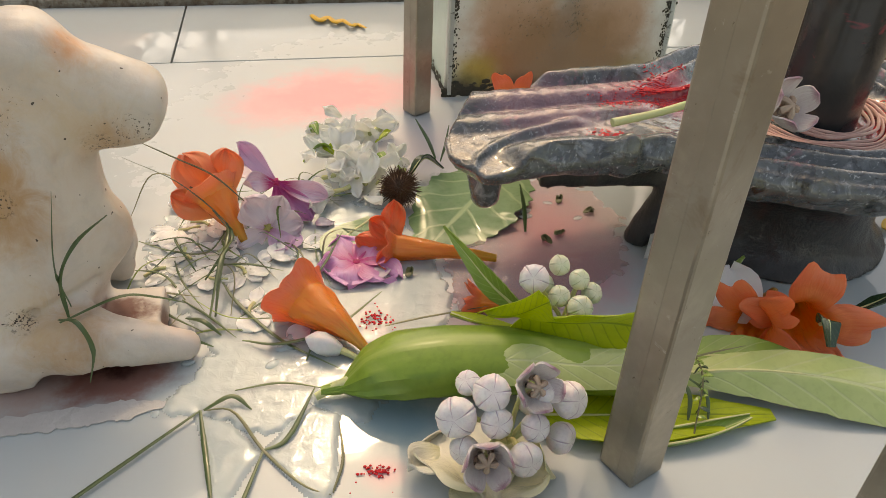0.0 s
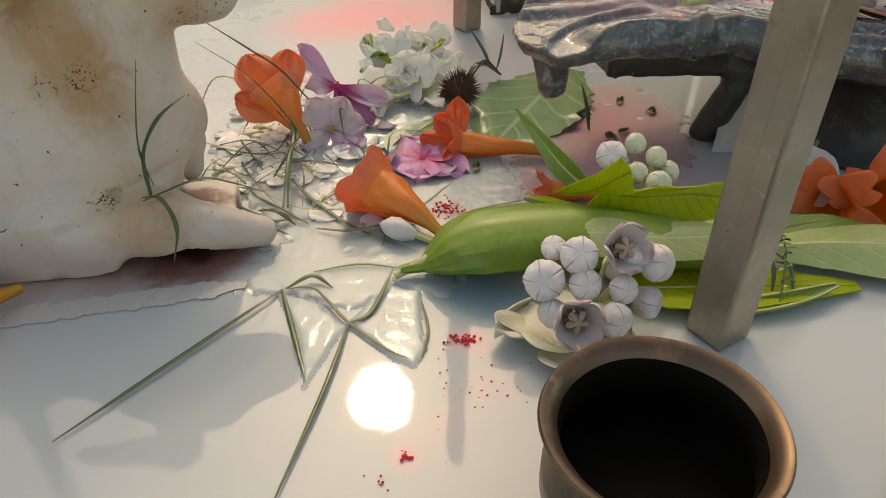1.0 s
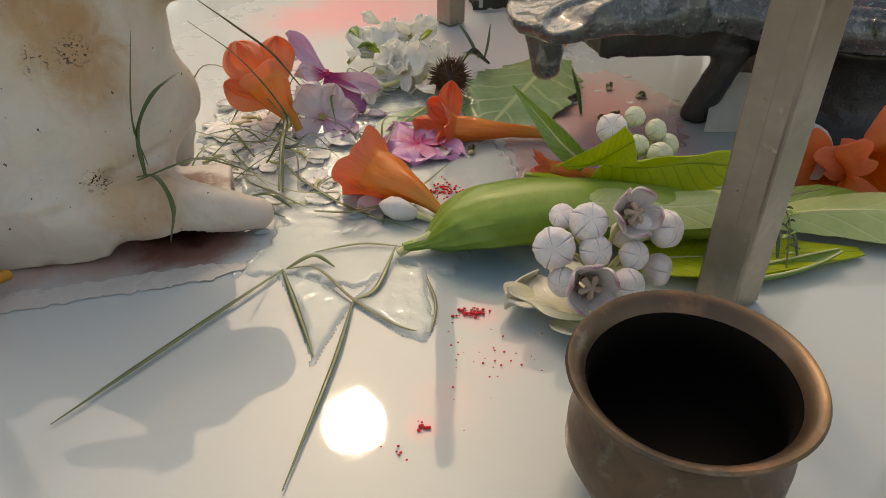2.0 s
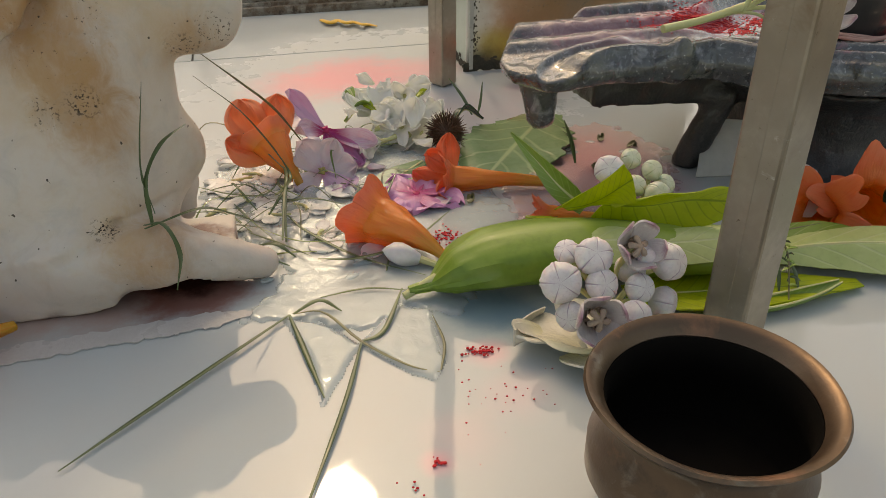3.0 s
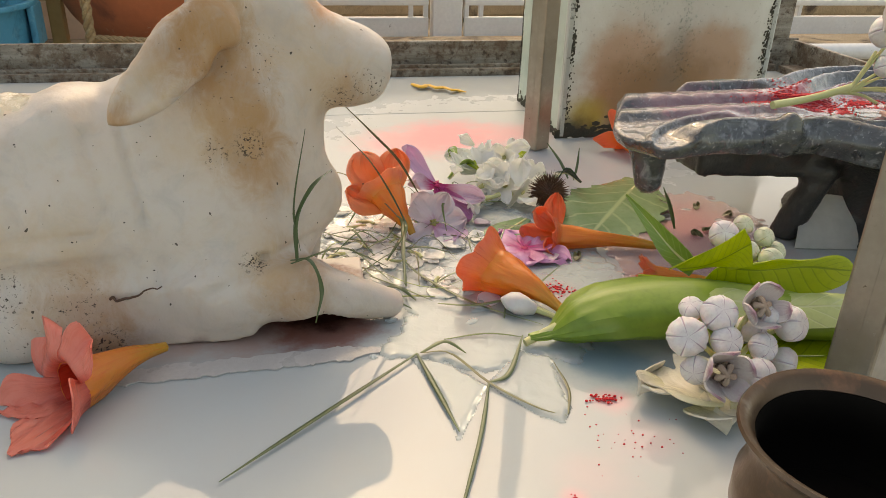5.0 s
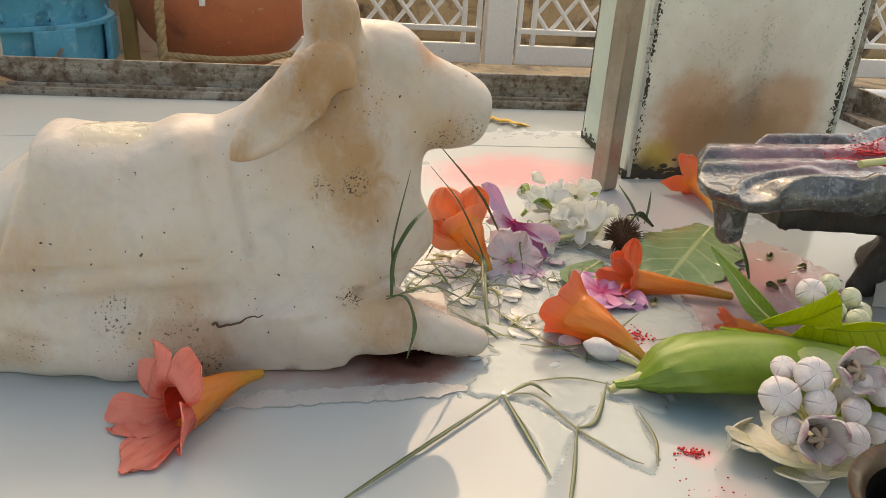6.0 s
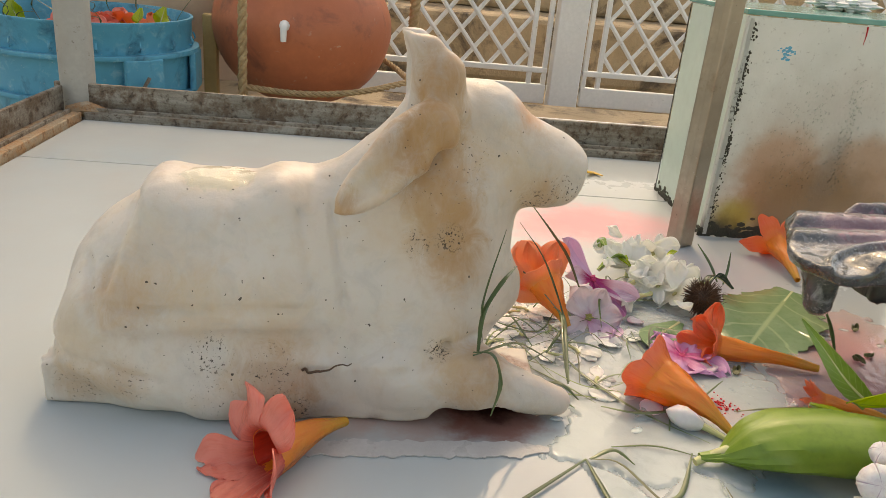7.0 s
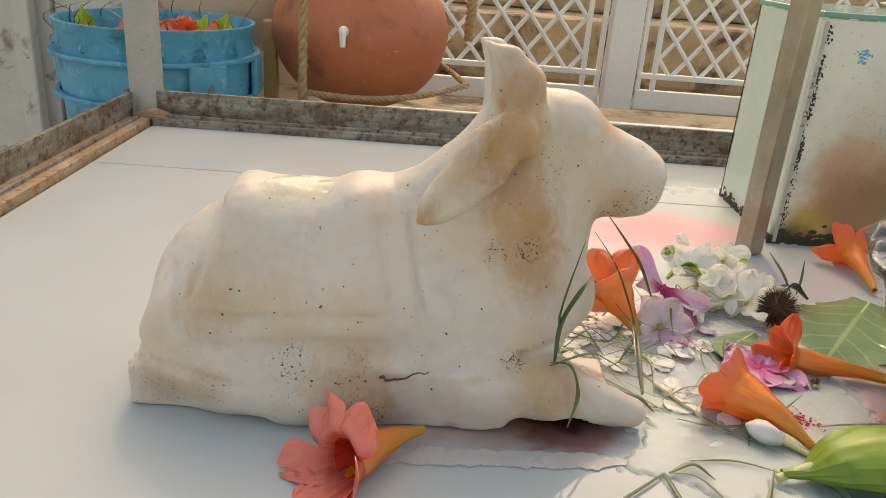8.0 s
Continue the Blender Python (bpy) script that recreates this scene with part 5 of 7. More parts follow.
def pointed_petal(centre, tip, half, cup, phase, twist=0.0):
    """A long petal from the flower's centre to its tip: widest past the middle, hollow along it, with a wavy rim."""
    a, b = np.array(centre, float), np.array(tip, float)
    d = (b - a) / np.linalg.norm(b - a)
    side = np.cross(d, (0.1, -0.72, 0.69))
    side /= np.linalg.norm(side)
    up = np.cross(side, d)
    side, up = side * math.cos(twist) + up * math.sin(twist), up * math.cos(twist) - side * math.sin(twist)

    def f(u, v):
        s = 2 * u - 1
        w = half * (0.20 + 0.80 * np.sin(np.pi * np.clip(v, 0, 1) ** 1.15 * 0.80)) * np.sqrt(np.clip(1.01 - np.clip((v - 0.70) / 0.30, 0, 1) ** 2, 0, 1))
        lift = cup * half * (s * s - 0.5) * v + 0.26 * half * np.sin(4 * s + 6 * v + phase) * v + 0.16 * half * np.sin(11 * s + phase * 2) * v * v - 0.10 * np.linalg.norm(b - a) * np.sin(np.pi * v)
        q = a + v[..., None] * (b - a) + side * (s * w)[..., None] + up * lift[..., None]
        return q[..., 0] - a[0], q[..., 1] - a[1], np.maximum(q[..., 2], 0.0012 + 0.0006 * np.sin(5 * s + phase)) - a[2]
    return f


def star_flower(centre, petals, eye, label, face):
    """A limp five-petalled flower whose petals each hang their own way: (tip, half width, cup, skin)."""
    fl = thing("periwinkle", pose(*centre), label, "flower", "periwinkle flowers")
    for k, (tip, half, cup, skin) in enumerate(petals):
        part("petal", sheet(pointed_petal(centre, tip, half, cup, 1.7 * k), 14, 16, 0.0005), skin, fl)
    m = aim((0, 0, 0), face)
    part("eye", lathe([(0.0004, 0.0004), (0.0026, 0.0008), (0.0028, 0.0020), (0.0012, 0.0028), (0.0004, 0.0024)], 12, wobble=lambda a, z: 1 + 0.35 * np.cos(5 * a)), eye, fl, "", m)
    part("tube", tube([(0, 0, 0.0004), (0.001, 0, -0.004), (0.002, 0, -0.008)], [0.0011, 0.0012, 0.0014], 6, 8), STEM, fl, "pale green flower tube", m)
    return fl


for flower, skin, lips in ((twisted, ORANGE, (((0.056, 0.414, 0.004), (0.057, 0.428, 0.034), 0.0085, -0.5), ((0.060, 0.410, 0.006), (0.030, 0.418, 0.013), 0.0080, -0.4), ((0.062, 0.412, 0.010), (0.040, 0.422, 0.024), 0.0075, 0.5), ((0.060, 0.404, 0.008), (0.042, 0.400, 0.004), 0.0070, 0.6))),
                           (pale, PEACH, (((-0.056, 0.451, 0.018), (-0.088, 0.456, 0.032), 0.0120, -0.35), ((-0.060, 0.457, 0.022), (-0.078, 0.466, 0.056), 0.0150, -0.35), ((-0.054, 0.459, 0.022), (-0.051, 0.472, 0.056), 0.0120, -0.3)))):
    for k, (a, b, half, cup) in enumerate(lips):
        part("petal", sheet(pointed_petal(a, b, half, cup, 2.1 * k), 16, 16, 0.0006), skin, flower, "", flower.matrix_basis.inverted() @ pose(*a))
star_flower((-0.020, 0.474, 0.026), (((-0.043, 0.482, 0.055), 0.0070, 0.9, LILACTIP), ((0.015, 0.466, 0.017), 0.0080, 0.9, STRIPED), ((0.003, 0.456, 0.005), 0.0090, 0.6, LILAC), ((-0.015, 0.452, 0.004), 0.0085, 0.6, LILAC), ((-0.040, 0.466, 0.033), 0.0075, 0.9, STRIPED)),
            PINKEYE, "lilac periwinkle flower with a crimson eye, raised on limp petals", (0.1, -0.6, 0.6))
star_flower((-0.027, 0.443, 0.0085), (((-0.040, 0.447, 0.031), 0.0125, 0.25, PALE), ((-0.004, 0.440, 0.013), 0.0105, 0.3, PALE), ((-0.047, 0.430, 0.004), 0.0085, 0.4, PALE), ((-0.014, 0.424, 0.003), 0.0090, 0.4, LILACTIP), ((-0.016, 0.452, 0.028), 0.0090, 0.4, PALE)),
            YEYE, "pale lilac periwinkle flower with an olive eye", (-0.1, -0.55, 0.8))
periwinkle((0.029, 0.402, 0.0050), (0.03, -0.06, 1.0), 10, 0.027, MAGENTA, "magenta periwinkle flower floating flat on the water", (0.1, 0, 0.05, 0.1, 0), PINKEYE, 0.1, 0.09)
for c, a, s, sk in (((-0.016, 0.425, 0.003), 60, 0.016, LILACTIP), ((-0.004, 0.343, 0.003), 200, 0.014, PALE), ((-0.030, 0.478, 0.030), 130, 0.020, PALE)):
    tagged(part("fallen_petal", sheet(turned(lobe(s, s * 0.5, 0.2, -0.3, 0.15, 0.3), radians(a), 0, 0), 8, 8, 0.0005), sk, m=pose(*c, 8, -6, 0)), "loose pale lilac petal lying on the wet pile", "petal", "loose petals")


def white_blossom(centre, face, roll, size, opening, label="white blossom with pointed waxy petals, wet", skin=IVORY):
    fl = thing("white_blossom", aim(centre, tuple(a + b for a, b in zip(centre, face)), roll), label, "flower", "white blossoms in the pile")
    for k in range(5):
        part("petal", sheet(turned(lobe(size, size * 0.33, (math.pi / 2 - opening) * 2, -0.6, 0.22, 0.35, 0, k), 2 * math.pi * k / 5 + 0.1 * math.sin(7 * k), 0.0015, 0), 8, 9, 0.0006), skin, fl)
    part("tube", tube([(0, 0, 0.001), (0.001, 0, -0.007), (0.002, 0.001, -0.013)], [0.0022, 0.0016, 0.0020], 6, 8), STEM, fl, "pale green flower tube")
    return fl


rng = random.Random(11)
for k in range(13):
    a, q = rng.uniform(0, 6.28), rng.random() ** 0.5
    x, y = 0.043 + 0.026 * q * math.cos(a) + 0.018 * q * math.sin(a), 0.528 + 0.068 * q * math.sin(a)
    white_blossom((x, y, 0.006 + 0.012 * (1 - q) + rng.uniform(0, 0.005)), (rng.uniform(-1, 1), rng.uniform(-1, 0.4), rng.uniform(0.0, 0.7)), rng.uniform(0, 360), rng.uniform(0.014, 0.022), rng.uniform(0.3, 1.3))

for k in range(22):
    a, q = rng.uniform(0, 6.28), rng.random() ** 0.5
    x, y = 0.040 + 0.036 * q * math.cos(a) + 0.010 * math.sin(a), 0.525 + 0.070 * q * math.sin(a)
    n, turn = rng.uniform(0.014, 0.026), rng.uniform(0, 6.28)
    z = rng.uniform(0.004, 0.024)
    tip = (x + n * math.cos(turn), y + 0.6 * n * math.sin(turn), z + rng.uniform(-0.3, 0.8) * n)
    tagged(part("fallen_petal", sheet(pointed_petal((x, y, z), tip, n * rng.uniform(0.22, 0.38), rng.uniform(0.3, 1.3), k, rng.uniform(-0.8, 0.8)), 12, 14, 0.0005), IVORY, m=pose(x, y, z)), "limp white waxy petal fallen from a blossom", "petal", "loose white petals")


def soaked_blossom(x, y, turn, size, seed):
    """A white blossom collapsed in the water: narrow limp petals that lie flat, folded and overlapping."""
    r = random.Random(seed)
    fl = thing("white_blossom", pose(x, y, 0), "soaked white blossom spread limp in the water", "flower", "white blossoms in the pile")
    for k in range(5):
        a = turn + 1.2566 * k + r.uniform(-0.45, 0.45)
        n, half, ph = size * r.uniform(0.75, 1.25), size * r.uniform(0.20, 0.32), r.uniform(0, 6)
        bow = r.uniform(-0.5, 0.5)

        def limp(u, v):
            s = 2 * u - 1
            w = half * (0.22 + 0.78 * np.sin(np.pi * v ** 0.9 * 0.84)) * np.sqrt(np.clip(1.01 - np.clip((v - 0.66) / 0.34, 0, 1) ** 2, 0, 1))
            g = a + bow * v
            z = 0.0008 + 0.00025 * k + 0.0010 * np.abs(np.sin(3 * s + ph)) * v + 0.0007 * np.sin(7 * v + ph) ** 2
            return n * v * np.cos(g) - s * w * np.sin(g), n * v * np.sin(g) + s * w * np.cos(g), z
        part("petal", sheet(limp, 10, 12, 0.0005), SOAKED, fl)
    part("tube", tube([(0, 0, 0.002), (0.006 * math.cos(turn), 0.006 * math.sin(turn), 0.0025), (0.014 * math.cos(turn + 0.3), 0.014 * math.sin(turn + 0.3), 0.0016)], [0.0014, 0.0011, 0.0012], 6, 8), STEM, fl, "pale green flower tube")


for k, (x, y, n) in enumerate(((-0.088, 0.458, 0.019), (-0.068, 0.462, 0.018), (-0.082, 0.436, 0.020), (-0.060, 0.428, 0.019), (-0.092, 0.415, 0.017), (-0.066, 0.402, 0.018), (-0.042, 0.402, 0.016), (-0.036, 0.372, 0.014))):
    soaked_blossom(x, y, 2.4 * k, n, k)
bud = thing("white_bud", aim((0.014, 0.319, 0.005), (-0.006, 0.328, 0.009)), "closed white flower bud lying beside the orange flower", "bud")
part("bud", lathe([(0.0006, 0.0), (0.0032, 0.002), (0.0058, 0.008), (0.0065, 0.013), (0.0052, 0.018), (0.0022, 0.0215), (0.0004, 0.023)], 24, wobble=lambda a, z: 1 + 0.06 * np.sin(5 * a + 160 * z) + 0.05 * np.sin(3 * a - 300 * z) + 0.03 * np.sin(11 * a + 420 * z)), CROWN, bud)
part("stem", tube([(0, 0, 0.001), (0.001, 0, -0.006), (0.003, 0, -0.014)], [0.0022, 0.0018, 0.0014], 6, 8), STEM, bud, "green bud stem")
tagged(part("fallen_petal", sheet(lambda u, v: (0.010 * (2 * u - 1) * np.sqrt(np.clip(1.01 - (2 * v - 1) ** 2, 0, 1)), 0.009 * (2 * v - 1), 0.0016 + 0.0012 * np.sin(4 * u + 3 * v) ** 2), 12, 12, 0.0005), SOAKED, m=pose(-0.036, 0.354, 0.0)), "round soaked white petal lying in the water", "petal", "loose petals")


def bud_skin(name, a, b, seam):
    """Waxy bud with five darker seams that run from tip to stalk."""
    m, t, p, out = shader(name)
    sep = add(t, "SeparateXYZ", {0: t.nodes.new("ShaderNodeTexCoord").outputs["UV"]})
    co = t.nodes.new("ShaderNodeTexCoord").outputs["Object"]
    off = math_of(t, "ABSOLUTE", math_of(t, "SUBTRACT", math_of(t, "FRACT", math_of(t, "MULTIPLY", sep.outputs[0], 5.0)), 0.5))
    n1, n2 = noise_of(t, 130, 5, 0.6, co), noise_of(t, 700, 3, 0.6, co)
    col = blend(t, steps(t, n1, 0.35, 0.7), a, b)
    col = blend(t, math_of(t, "MULTIPLY", steps(t, n2, 0.5, 0.8), 0.3), col, seam)
    line = math_of(t, "MULTIPLY", math_of(t, "SUBTRACT", 1.0, steps(t, math_of(t, "ADD", off, math_of(t, "MULTIPLY", n2, 0.015)), 0.015, 0.055)), steps(t, sep.outputs[1], 0.30, 0.6))
    col = blend(t, math_of(t, "MULTIPLY", line, 0.8), col, seam)
    t.links.new(col, p.inputs["Base Color"])
    p.inputs["Roughness"].default_value = 0.5
    p.inputs["Subsurface Weight"].default_value, p.inputs["Subsurface Scale"].default_value = 0.2, 0.004
    bumped(t, p, math_of(t, "ADD", n1, math_of(t, "MULTIPLY", n2, 0.4)), 0.4, 0.0006)
    return m


CROWNBUD = bud_skin("white_seamed_bud", (0.76, 0.72, 0.70), (0.64, 0.60, 0.60), (0.38, 0.27, 0.33))
GREENSEAM = bud_skin("green_seamed_bud", (0.56, 0.60, 0.40), (0.66, 0.67, 0.55), (0.26, 0.32, 0.16))


def crown_bud(c, r, face, skin, parent):
    """A rounded five-ribbed bud with seams that meet at its tip."""
    r = 0.93 * r
    th = np.linspace(0, np.pi, 15)
    prof = [(max(r * math.sin(a) ** 0.85, 1e-4), -r * 0.84 * math.cos(a) - 0.16 * r * max(0.0, -math.cos(a)) ** 10) for a in th]
    g = lathe(prof, 120, wobble=lambda a, z: 0.93 + 0.075 * np.abs(np.cos(2.5 * a)) ** 1.5 * np.clip(0.4 + z / r, 0, 1) + 0.012 * np.sin(3 * a + 700 * z) + 0.040 * np.exp(-((np.abs(np.mod(a * 5 / (2 * np.pi), 1) - 0.5) - 0.11) / 0.07) ** 2) + 0.10 * np.exp(-((np.mod(a * 5 / (2 * np.pi), 1) - 0.5) / 0.10) ** 2 - ((z - 0.18 * r) / (0.22 * r)) ** 2) - 0.085 * np.exp(-((np.mod(a * 5 / (2 * np.pi), 1) - 0.5) / 0.040) ** 2) * np.clip((z + 0.35 * r) / r, 0, 0.9))
    ob = part("bud", g, skin, parent)
    ob.matrix_basis = parent.matrix_basis.inverted() @ aim(c, tuple(a + b for a, b in zip(c, face)), (c[0] * 91000) % 72)
    return ob


CROWNPETAL = petal("purple_tipped_petal", (0.76, 0.72, 0.70), (0.34, 0.05, 0.15), (0.62, 0.50, 0.54), 0.5, 0.2, 0.1, (0.98, 1.25))


def crown_open(c, r, face, parent, roll=0):
    """An opened crown flower: five thick pointed petals round a ribbed corona."""
    m = parent.matrix_basis.inverted() @ aim(c, tuple(a + b for a, b in zip(c, face)), roll)
    for k in range(5):
        a = 2 * math.pi * k / 5
        cup = lambda u, v: (r * (0.25 + 0.85 * np.sin(v * 1.7)) + 0 * u, (u - 0.5) * 2 * r * 0.72 * np.sqrt(np.clip(1 - v ** 1.6, 0, 1)) * (0.55 + 0.9 * v), -r * 0.6 + r * 1.5 * v + r * 0.10 * (np.abs(u - 0.5) * 2) ** 2)
        part("open_petal", sheet(turned(cup, a, 0, 0), 8, 9, 0.0011), CROWNPETAL, parent, "thick white petal with a purple tip", m)
    core = Geo()
    for k in range(5):
        a = 2 * math.pi * (k + 0.5) / 5
        tube([(0.1 * r * math.cos(a), 0.1 * r * math.sin(a), 0.45 * r), (0.42 * r * math.cos(a), 0.42 * r * math.sin(a), 0.25 * r), (0.36 * r * math.cos(a), 0.36 * r * math.sin(a), -0.45 * r)], [r * 0.10, r * 0.17, r * 0.13], 6, 7, geo=core)
    ball((0, 0, 0.3 * r), r * 0.24, 10, core)
    part("corona", core, BEIGE, parent, "beige ribbed flower centre", m)


crown = thing("crown_flower_cluster", pose(0.088, 0.236, 0.004), "cluster of white crown flower buds, two of them opened", "flower cluster", "crown flower clusters")
for c, r, f in (((0.061, 0.236, 0.034), 0.0108, (-0.4, -0.8, 0.5)), ((0.078, 0.240, 0.043), 0.0100, (-0.1, -0.7, 0.8)), ((0.116, 0.237, 0.036), 0.0100, (0.5, -0.7, 0.5)), ((0.090, 0.217, 0.022), 0.0092, (0.3, -0.9, 0.2)),
                ((0.097, 0.228, 0.030), 0.0078, (0.2, -0.9, 0.5)), ((0.069, 0.250, 0.041), 0.0068, (-0.4, -0.3, 0.8)), ((0.112, 0.230, 0.018), 0.0088, (0.7, -0.7, 0.1)), ((0.079, 0.231, 0.033), 0.0085, (0, -0.9, 0.5)),
                ((0.064, 0.228, 0.020), 0.0080, (-0.6, -0.7, 0.1)), ((0.100, 0.244, 0.030), 0.0085, (0.3, 0.3, 0.8)), ((0.105, 0.240, 0.040), 0.0070, (0.3, -0.2, 0.9))):
    crown_bud(c, r, f, CROWNBUD, crown)
crown_open((0.071, 0.217, 0.025), 0.0100, (-0.05, -0.9, 0.35), crown, 18)
crown_open((0.099, 0.240, 0.0445), 0.0098, (0.1, -0.75, 0.6), crown, 50)
for c in ((0.061, 0.236, 0.034), (0.078, 0.240, 0.043), (0.116, 0.237, 0.036), (0.097, 0.240, 0.046), (0.072, 0.219, 0.026), (0.090, 0.217, 0.022), (0.112, 0.232, 0.018), (0.069, 0.25, 0.041)):
    a = np.array((0.088, 0.238, 0.010)) - (0.088, 0.236, 0.004)
    part("stalk", tube([a, (a + np.array(c) - (0.088, 0.236, 0.004)) / 2 + (0, 0.004, 0.002), np.array(c) - (0.088, 0.236, 0.004)], [0.0016, 0.0013, 0.0016], 8, 8), STEM, crown)
second = thing("crown_flower_cluster", pose(0.138, 0.306, 0.03), "small cluster of greenish white crown flower buds behind a lime leaf", "flower cluster", "crown flower clusters")
for c, r in (((0.119, 0.313, 0.050), 0.0092), ((0.136, 0.322, 0.051), 0.0066), ((0.145, 0.313, 0.047), 0.0066), ((0.153, 0.311, 0.038), 0.0068), ((0.132, 0.306, 0.042), 0.0068), ((0.141, 0.297, 0.040), 0.0080), ((0.127, 0.320, 0.040), 0.007)):
    crown_bud(c, r, (c[0] - 0.135, -0.03, 0.03), CROWNBUD if r > 0.009 else GREENSEAM, second)
for c in ((0.119, 0.313, 0.050), (0.145, 0.313, 0.047), (0.153, 0.311, 0.038), (0.141, 0.297, 0.040)):
    part("stalk", tube([(0, 0.004, -0.026), (0, 0.004, -0.010), tuple(np.array(c) - (0.138, 0.306, 0.03))], [0.0016, 0.0014, 0.0014], 8, 8), STEM, second)


def leaf(spine, widths, skin, label, fold=0.25, thick=0.0009, roll=0.0, name="leaf", wave=0.0, nv=26, group="green leaves in the pile", tilt=(0, 0, 1), parent=None, torn=0.015):
    """A leaf along a spine, with half-widths along it; fold lifts its two halves, roll tips it over."""
    c = spline(spine, nv)
    d = np.gradient(c, axis=0)
    d /= np.linalg.norm(d, axis=1, keepdims=True)
    side = np.cross(d, tilt)
    side /= np.linalg.norm(side, axis=1, keepdims=True) + 1e-9
    up = np.cross(side, d)
    a = np.radians(roll)
    side, up = side * np.cos(a) + up * np.sin(a), up * np.cos(a) - side * np.sin(a)
    w = np.maximum(spline([(x, 0, 0) for x in widths], nv)[:, 0], 0.0003)
    at = np.linspace(0, 1, nv + 1)
    w = w * (1 + torn * (np.sin(31 * at + 9 * c[0, 0]) + 0.8 * np.sin(53 * at + 2) + 0.6 * np.sin(90 * at)))
    o = c[0].copy()
    def f(u, v):
        i = np.rint(v * nv).astype(int)
        s = (u - 0.5) * 2
        p = c[i] + side[i] * (s * w[i] * np.cos(fold))[..., None] + up[i] * (np.abs(s) * w[i] * np.sin(fold) + wave * np.sin(9 * v + 3 * s) * w[i] * s * s)[..., None] - o
        return p[..., 0], p[..., 1], p[..., 2]
    g = sheet(f, 10, nv, thick)
    ob = thing(name, pose(*o), label, "leaf", group)
    face = part("blade", g, skin, ob)
    part("midrib", tube(c - o - up * w[:, None] * 0.02, [0.0014, 0.0011, 0.0007, 0.0004], nv, 6), STEM, face, "pale midrib")
    return ob


# the long green pod-like leaf, folded round itself, and the second one beyond the post
pod = thing("folded_leaf", pose(0.0, 0.289, 0.006), "long thick green leaf folded like a pod, stalk towards the bull", "leaf", "large folded leaves")
wid = np.array([0.0022, 0.0040, 0.0150, 0.0205, 0.0220, 0.0215, 0.020, 0.0185, 0.017])
c = spline([(0, 0, 0), (0.012, 0.0, 0.002), (0.024, 0.001, 0.008), (0.042, 0.001, 0.012), (0.068, 0.0, 0.0135), (0.098, -0.004, 0.0135), (0.125, -0.009, 0.012), (0.150, -0.014, 0.011), (0.172, -0.019, 0.010)], 40)
w = np.interp(np.linspace(0, 1, 41), np.linspace(0, 1, 9), wid)
def pod_wall(u, v):
    i = np.rint(v * 40).astype(int)
    a = np.pi * (-0.5 + 2.0 * u)
    ripple = 1 + (0.06 * np.sin(7 * a + 10 * v) + 0.045 * np.sin(13 * a - 16 * v) + 0.03 * np.sin(23 * a + 6 * v)) * np.clip(1.15 - 1.9 * v, 0, 1) + 0.02 * np.sin(5 * a + 9 * v) + 0.05 * np.exp(-((np.mod(a + 1.0, 2 * np.pi) - 2.1 - 0.8 * v) / 0.10) ** 2)
    return c[i][..., 0], c[i][..., 1] - w[i] * np.cos(a) * ripple, np.maximum(c[i][..., 2] + 0.66 * w[i] * np.sin(a) * ripple, -0.0048)
part("blade", sheet(pod_wall, 44, 40, 0.0010), PODSKIN, pod)
part("flap", sheet(lambda u, v: (0.088 + 0.088 * v, -0.006 - 0.016 * v - 0.0205 * (1 - 0.18 * v) * (u * 1.1 - 0.1), 0.027 - 0.010 * u * u - 0.0035 * v + 0.001 * np.sin(9 * v)), 10, 16, 0.0009), LEAFBACK, pod, "pale inner side of the leaf turned outward")
part("stalk", tube([(-0.003, -0.002, -0.002), (0.004, 0, 0), (0.016, 0.0005, 0.005)], [0.0022, 0.0024, 0.0034], 8, 10), STEM, pod, "pale green leaf stalk")
leaf([(0.192, 0.268, 0.012), (0.225, 0.262, 0.016), (0.262, 0.250, 0.018), (0.30, 0.236, 0.014), (0.335, 0.222, 0.008)], [0.006, 0.014, 0.0195, 0.019, 0.010], LEAFBACK, "broad pale green leaf lying face down beyond the post", -0.35, 0.001, -18, wave=0.03)
leaf([(0.180, 0.285, 0.004), (0.215, 0.285, 0.006), (0.245, 0.275, 0.010), (0.28, 0.262, 0.006)], [0.004, 0.013, 0.014, 0.004], LEAF, "dark green leaf under the pale one", 0.2, 0.0009, 0)
leaf([(0.108, 0.258, 0.004), (0.140, 0.252, 0.005), (0.175, 0.248, 0.004), (0.235, 0.240, 0.003)], [0.010, 0.020, 0.019, 0.004], LIME, "yellow-green leaf lying flat under the crown flowers", 0.06, 0.0008, 4)
LIMEPTS = ((0.088, 0.312, 0.030), (0.111, 0.282, 0.069), (0.123, 0.285, 0.045), (0.178, 0.275, 0.053), (0.167, 0.265, 0.032), (0.094, 0.305, 0.024))
folded = thing("folded_leaf", pose(0.10, 0.30, 0.02), "lime green leaf, dark veined, one half folded up", "leaf", "lime green leaves")
A, B, C, D, E, G = [np.array(q) - (0.10, 0.30, 0.02) for q in LIMEPTS]
mixed = lambda u, v, p, q, r, s: ((1 - u) * (1 - v))[..., None] * p + ((1 - u) * v)[..., None] * q + (u * (1 - v))[..., None] * r + (u * v)[..., None] * s
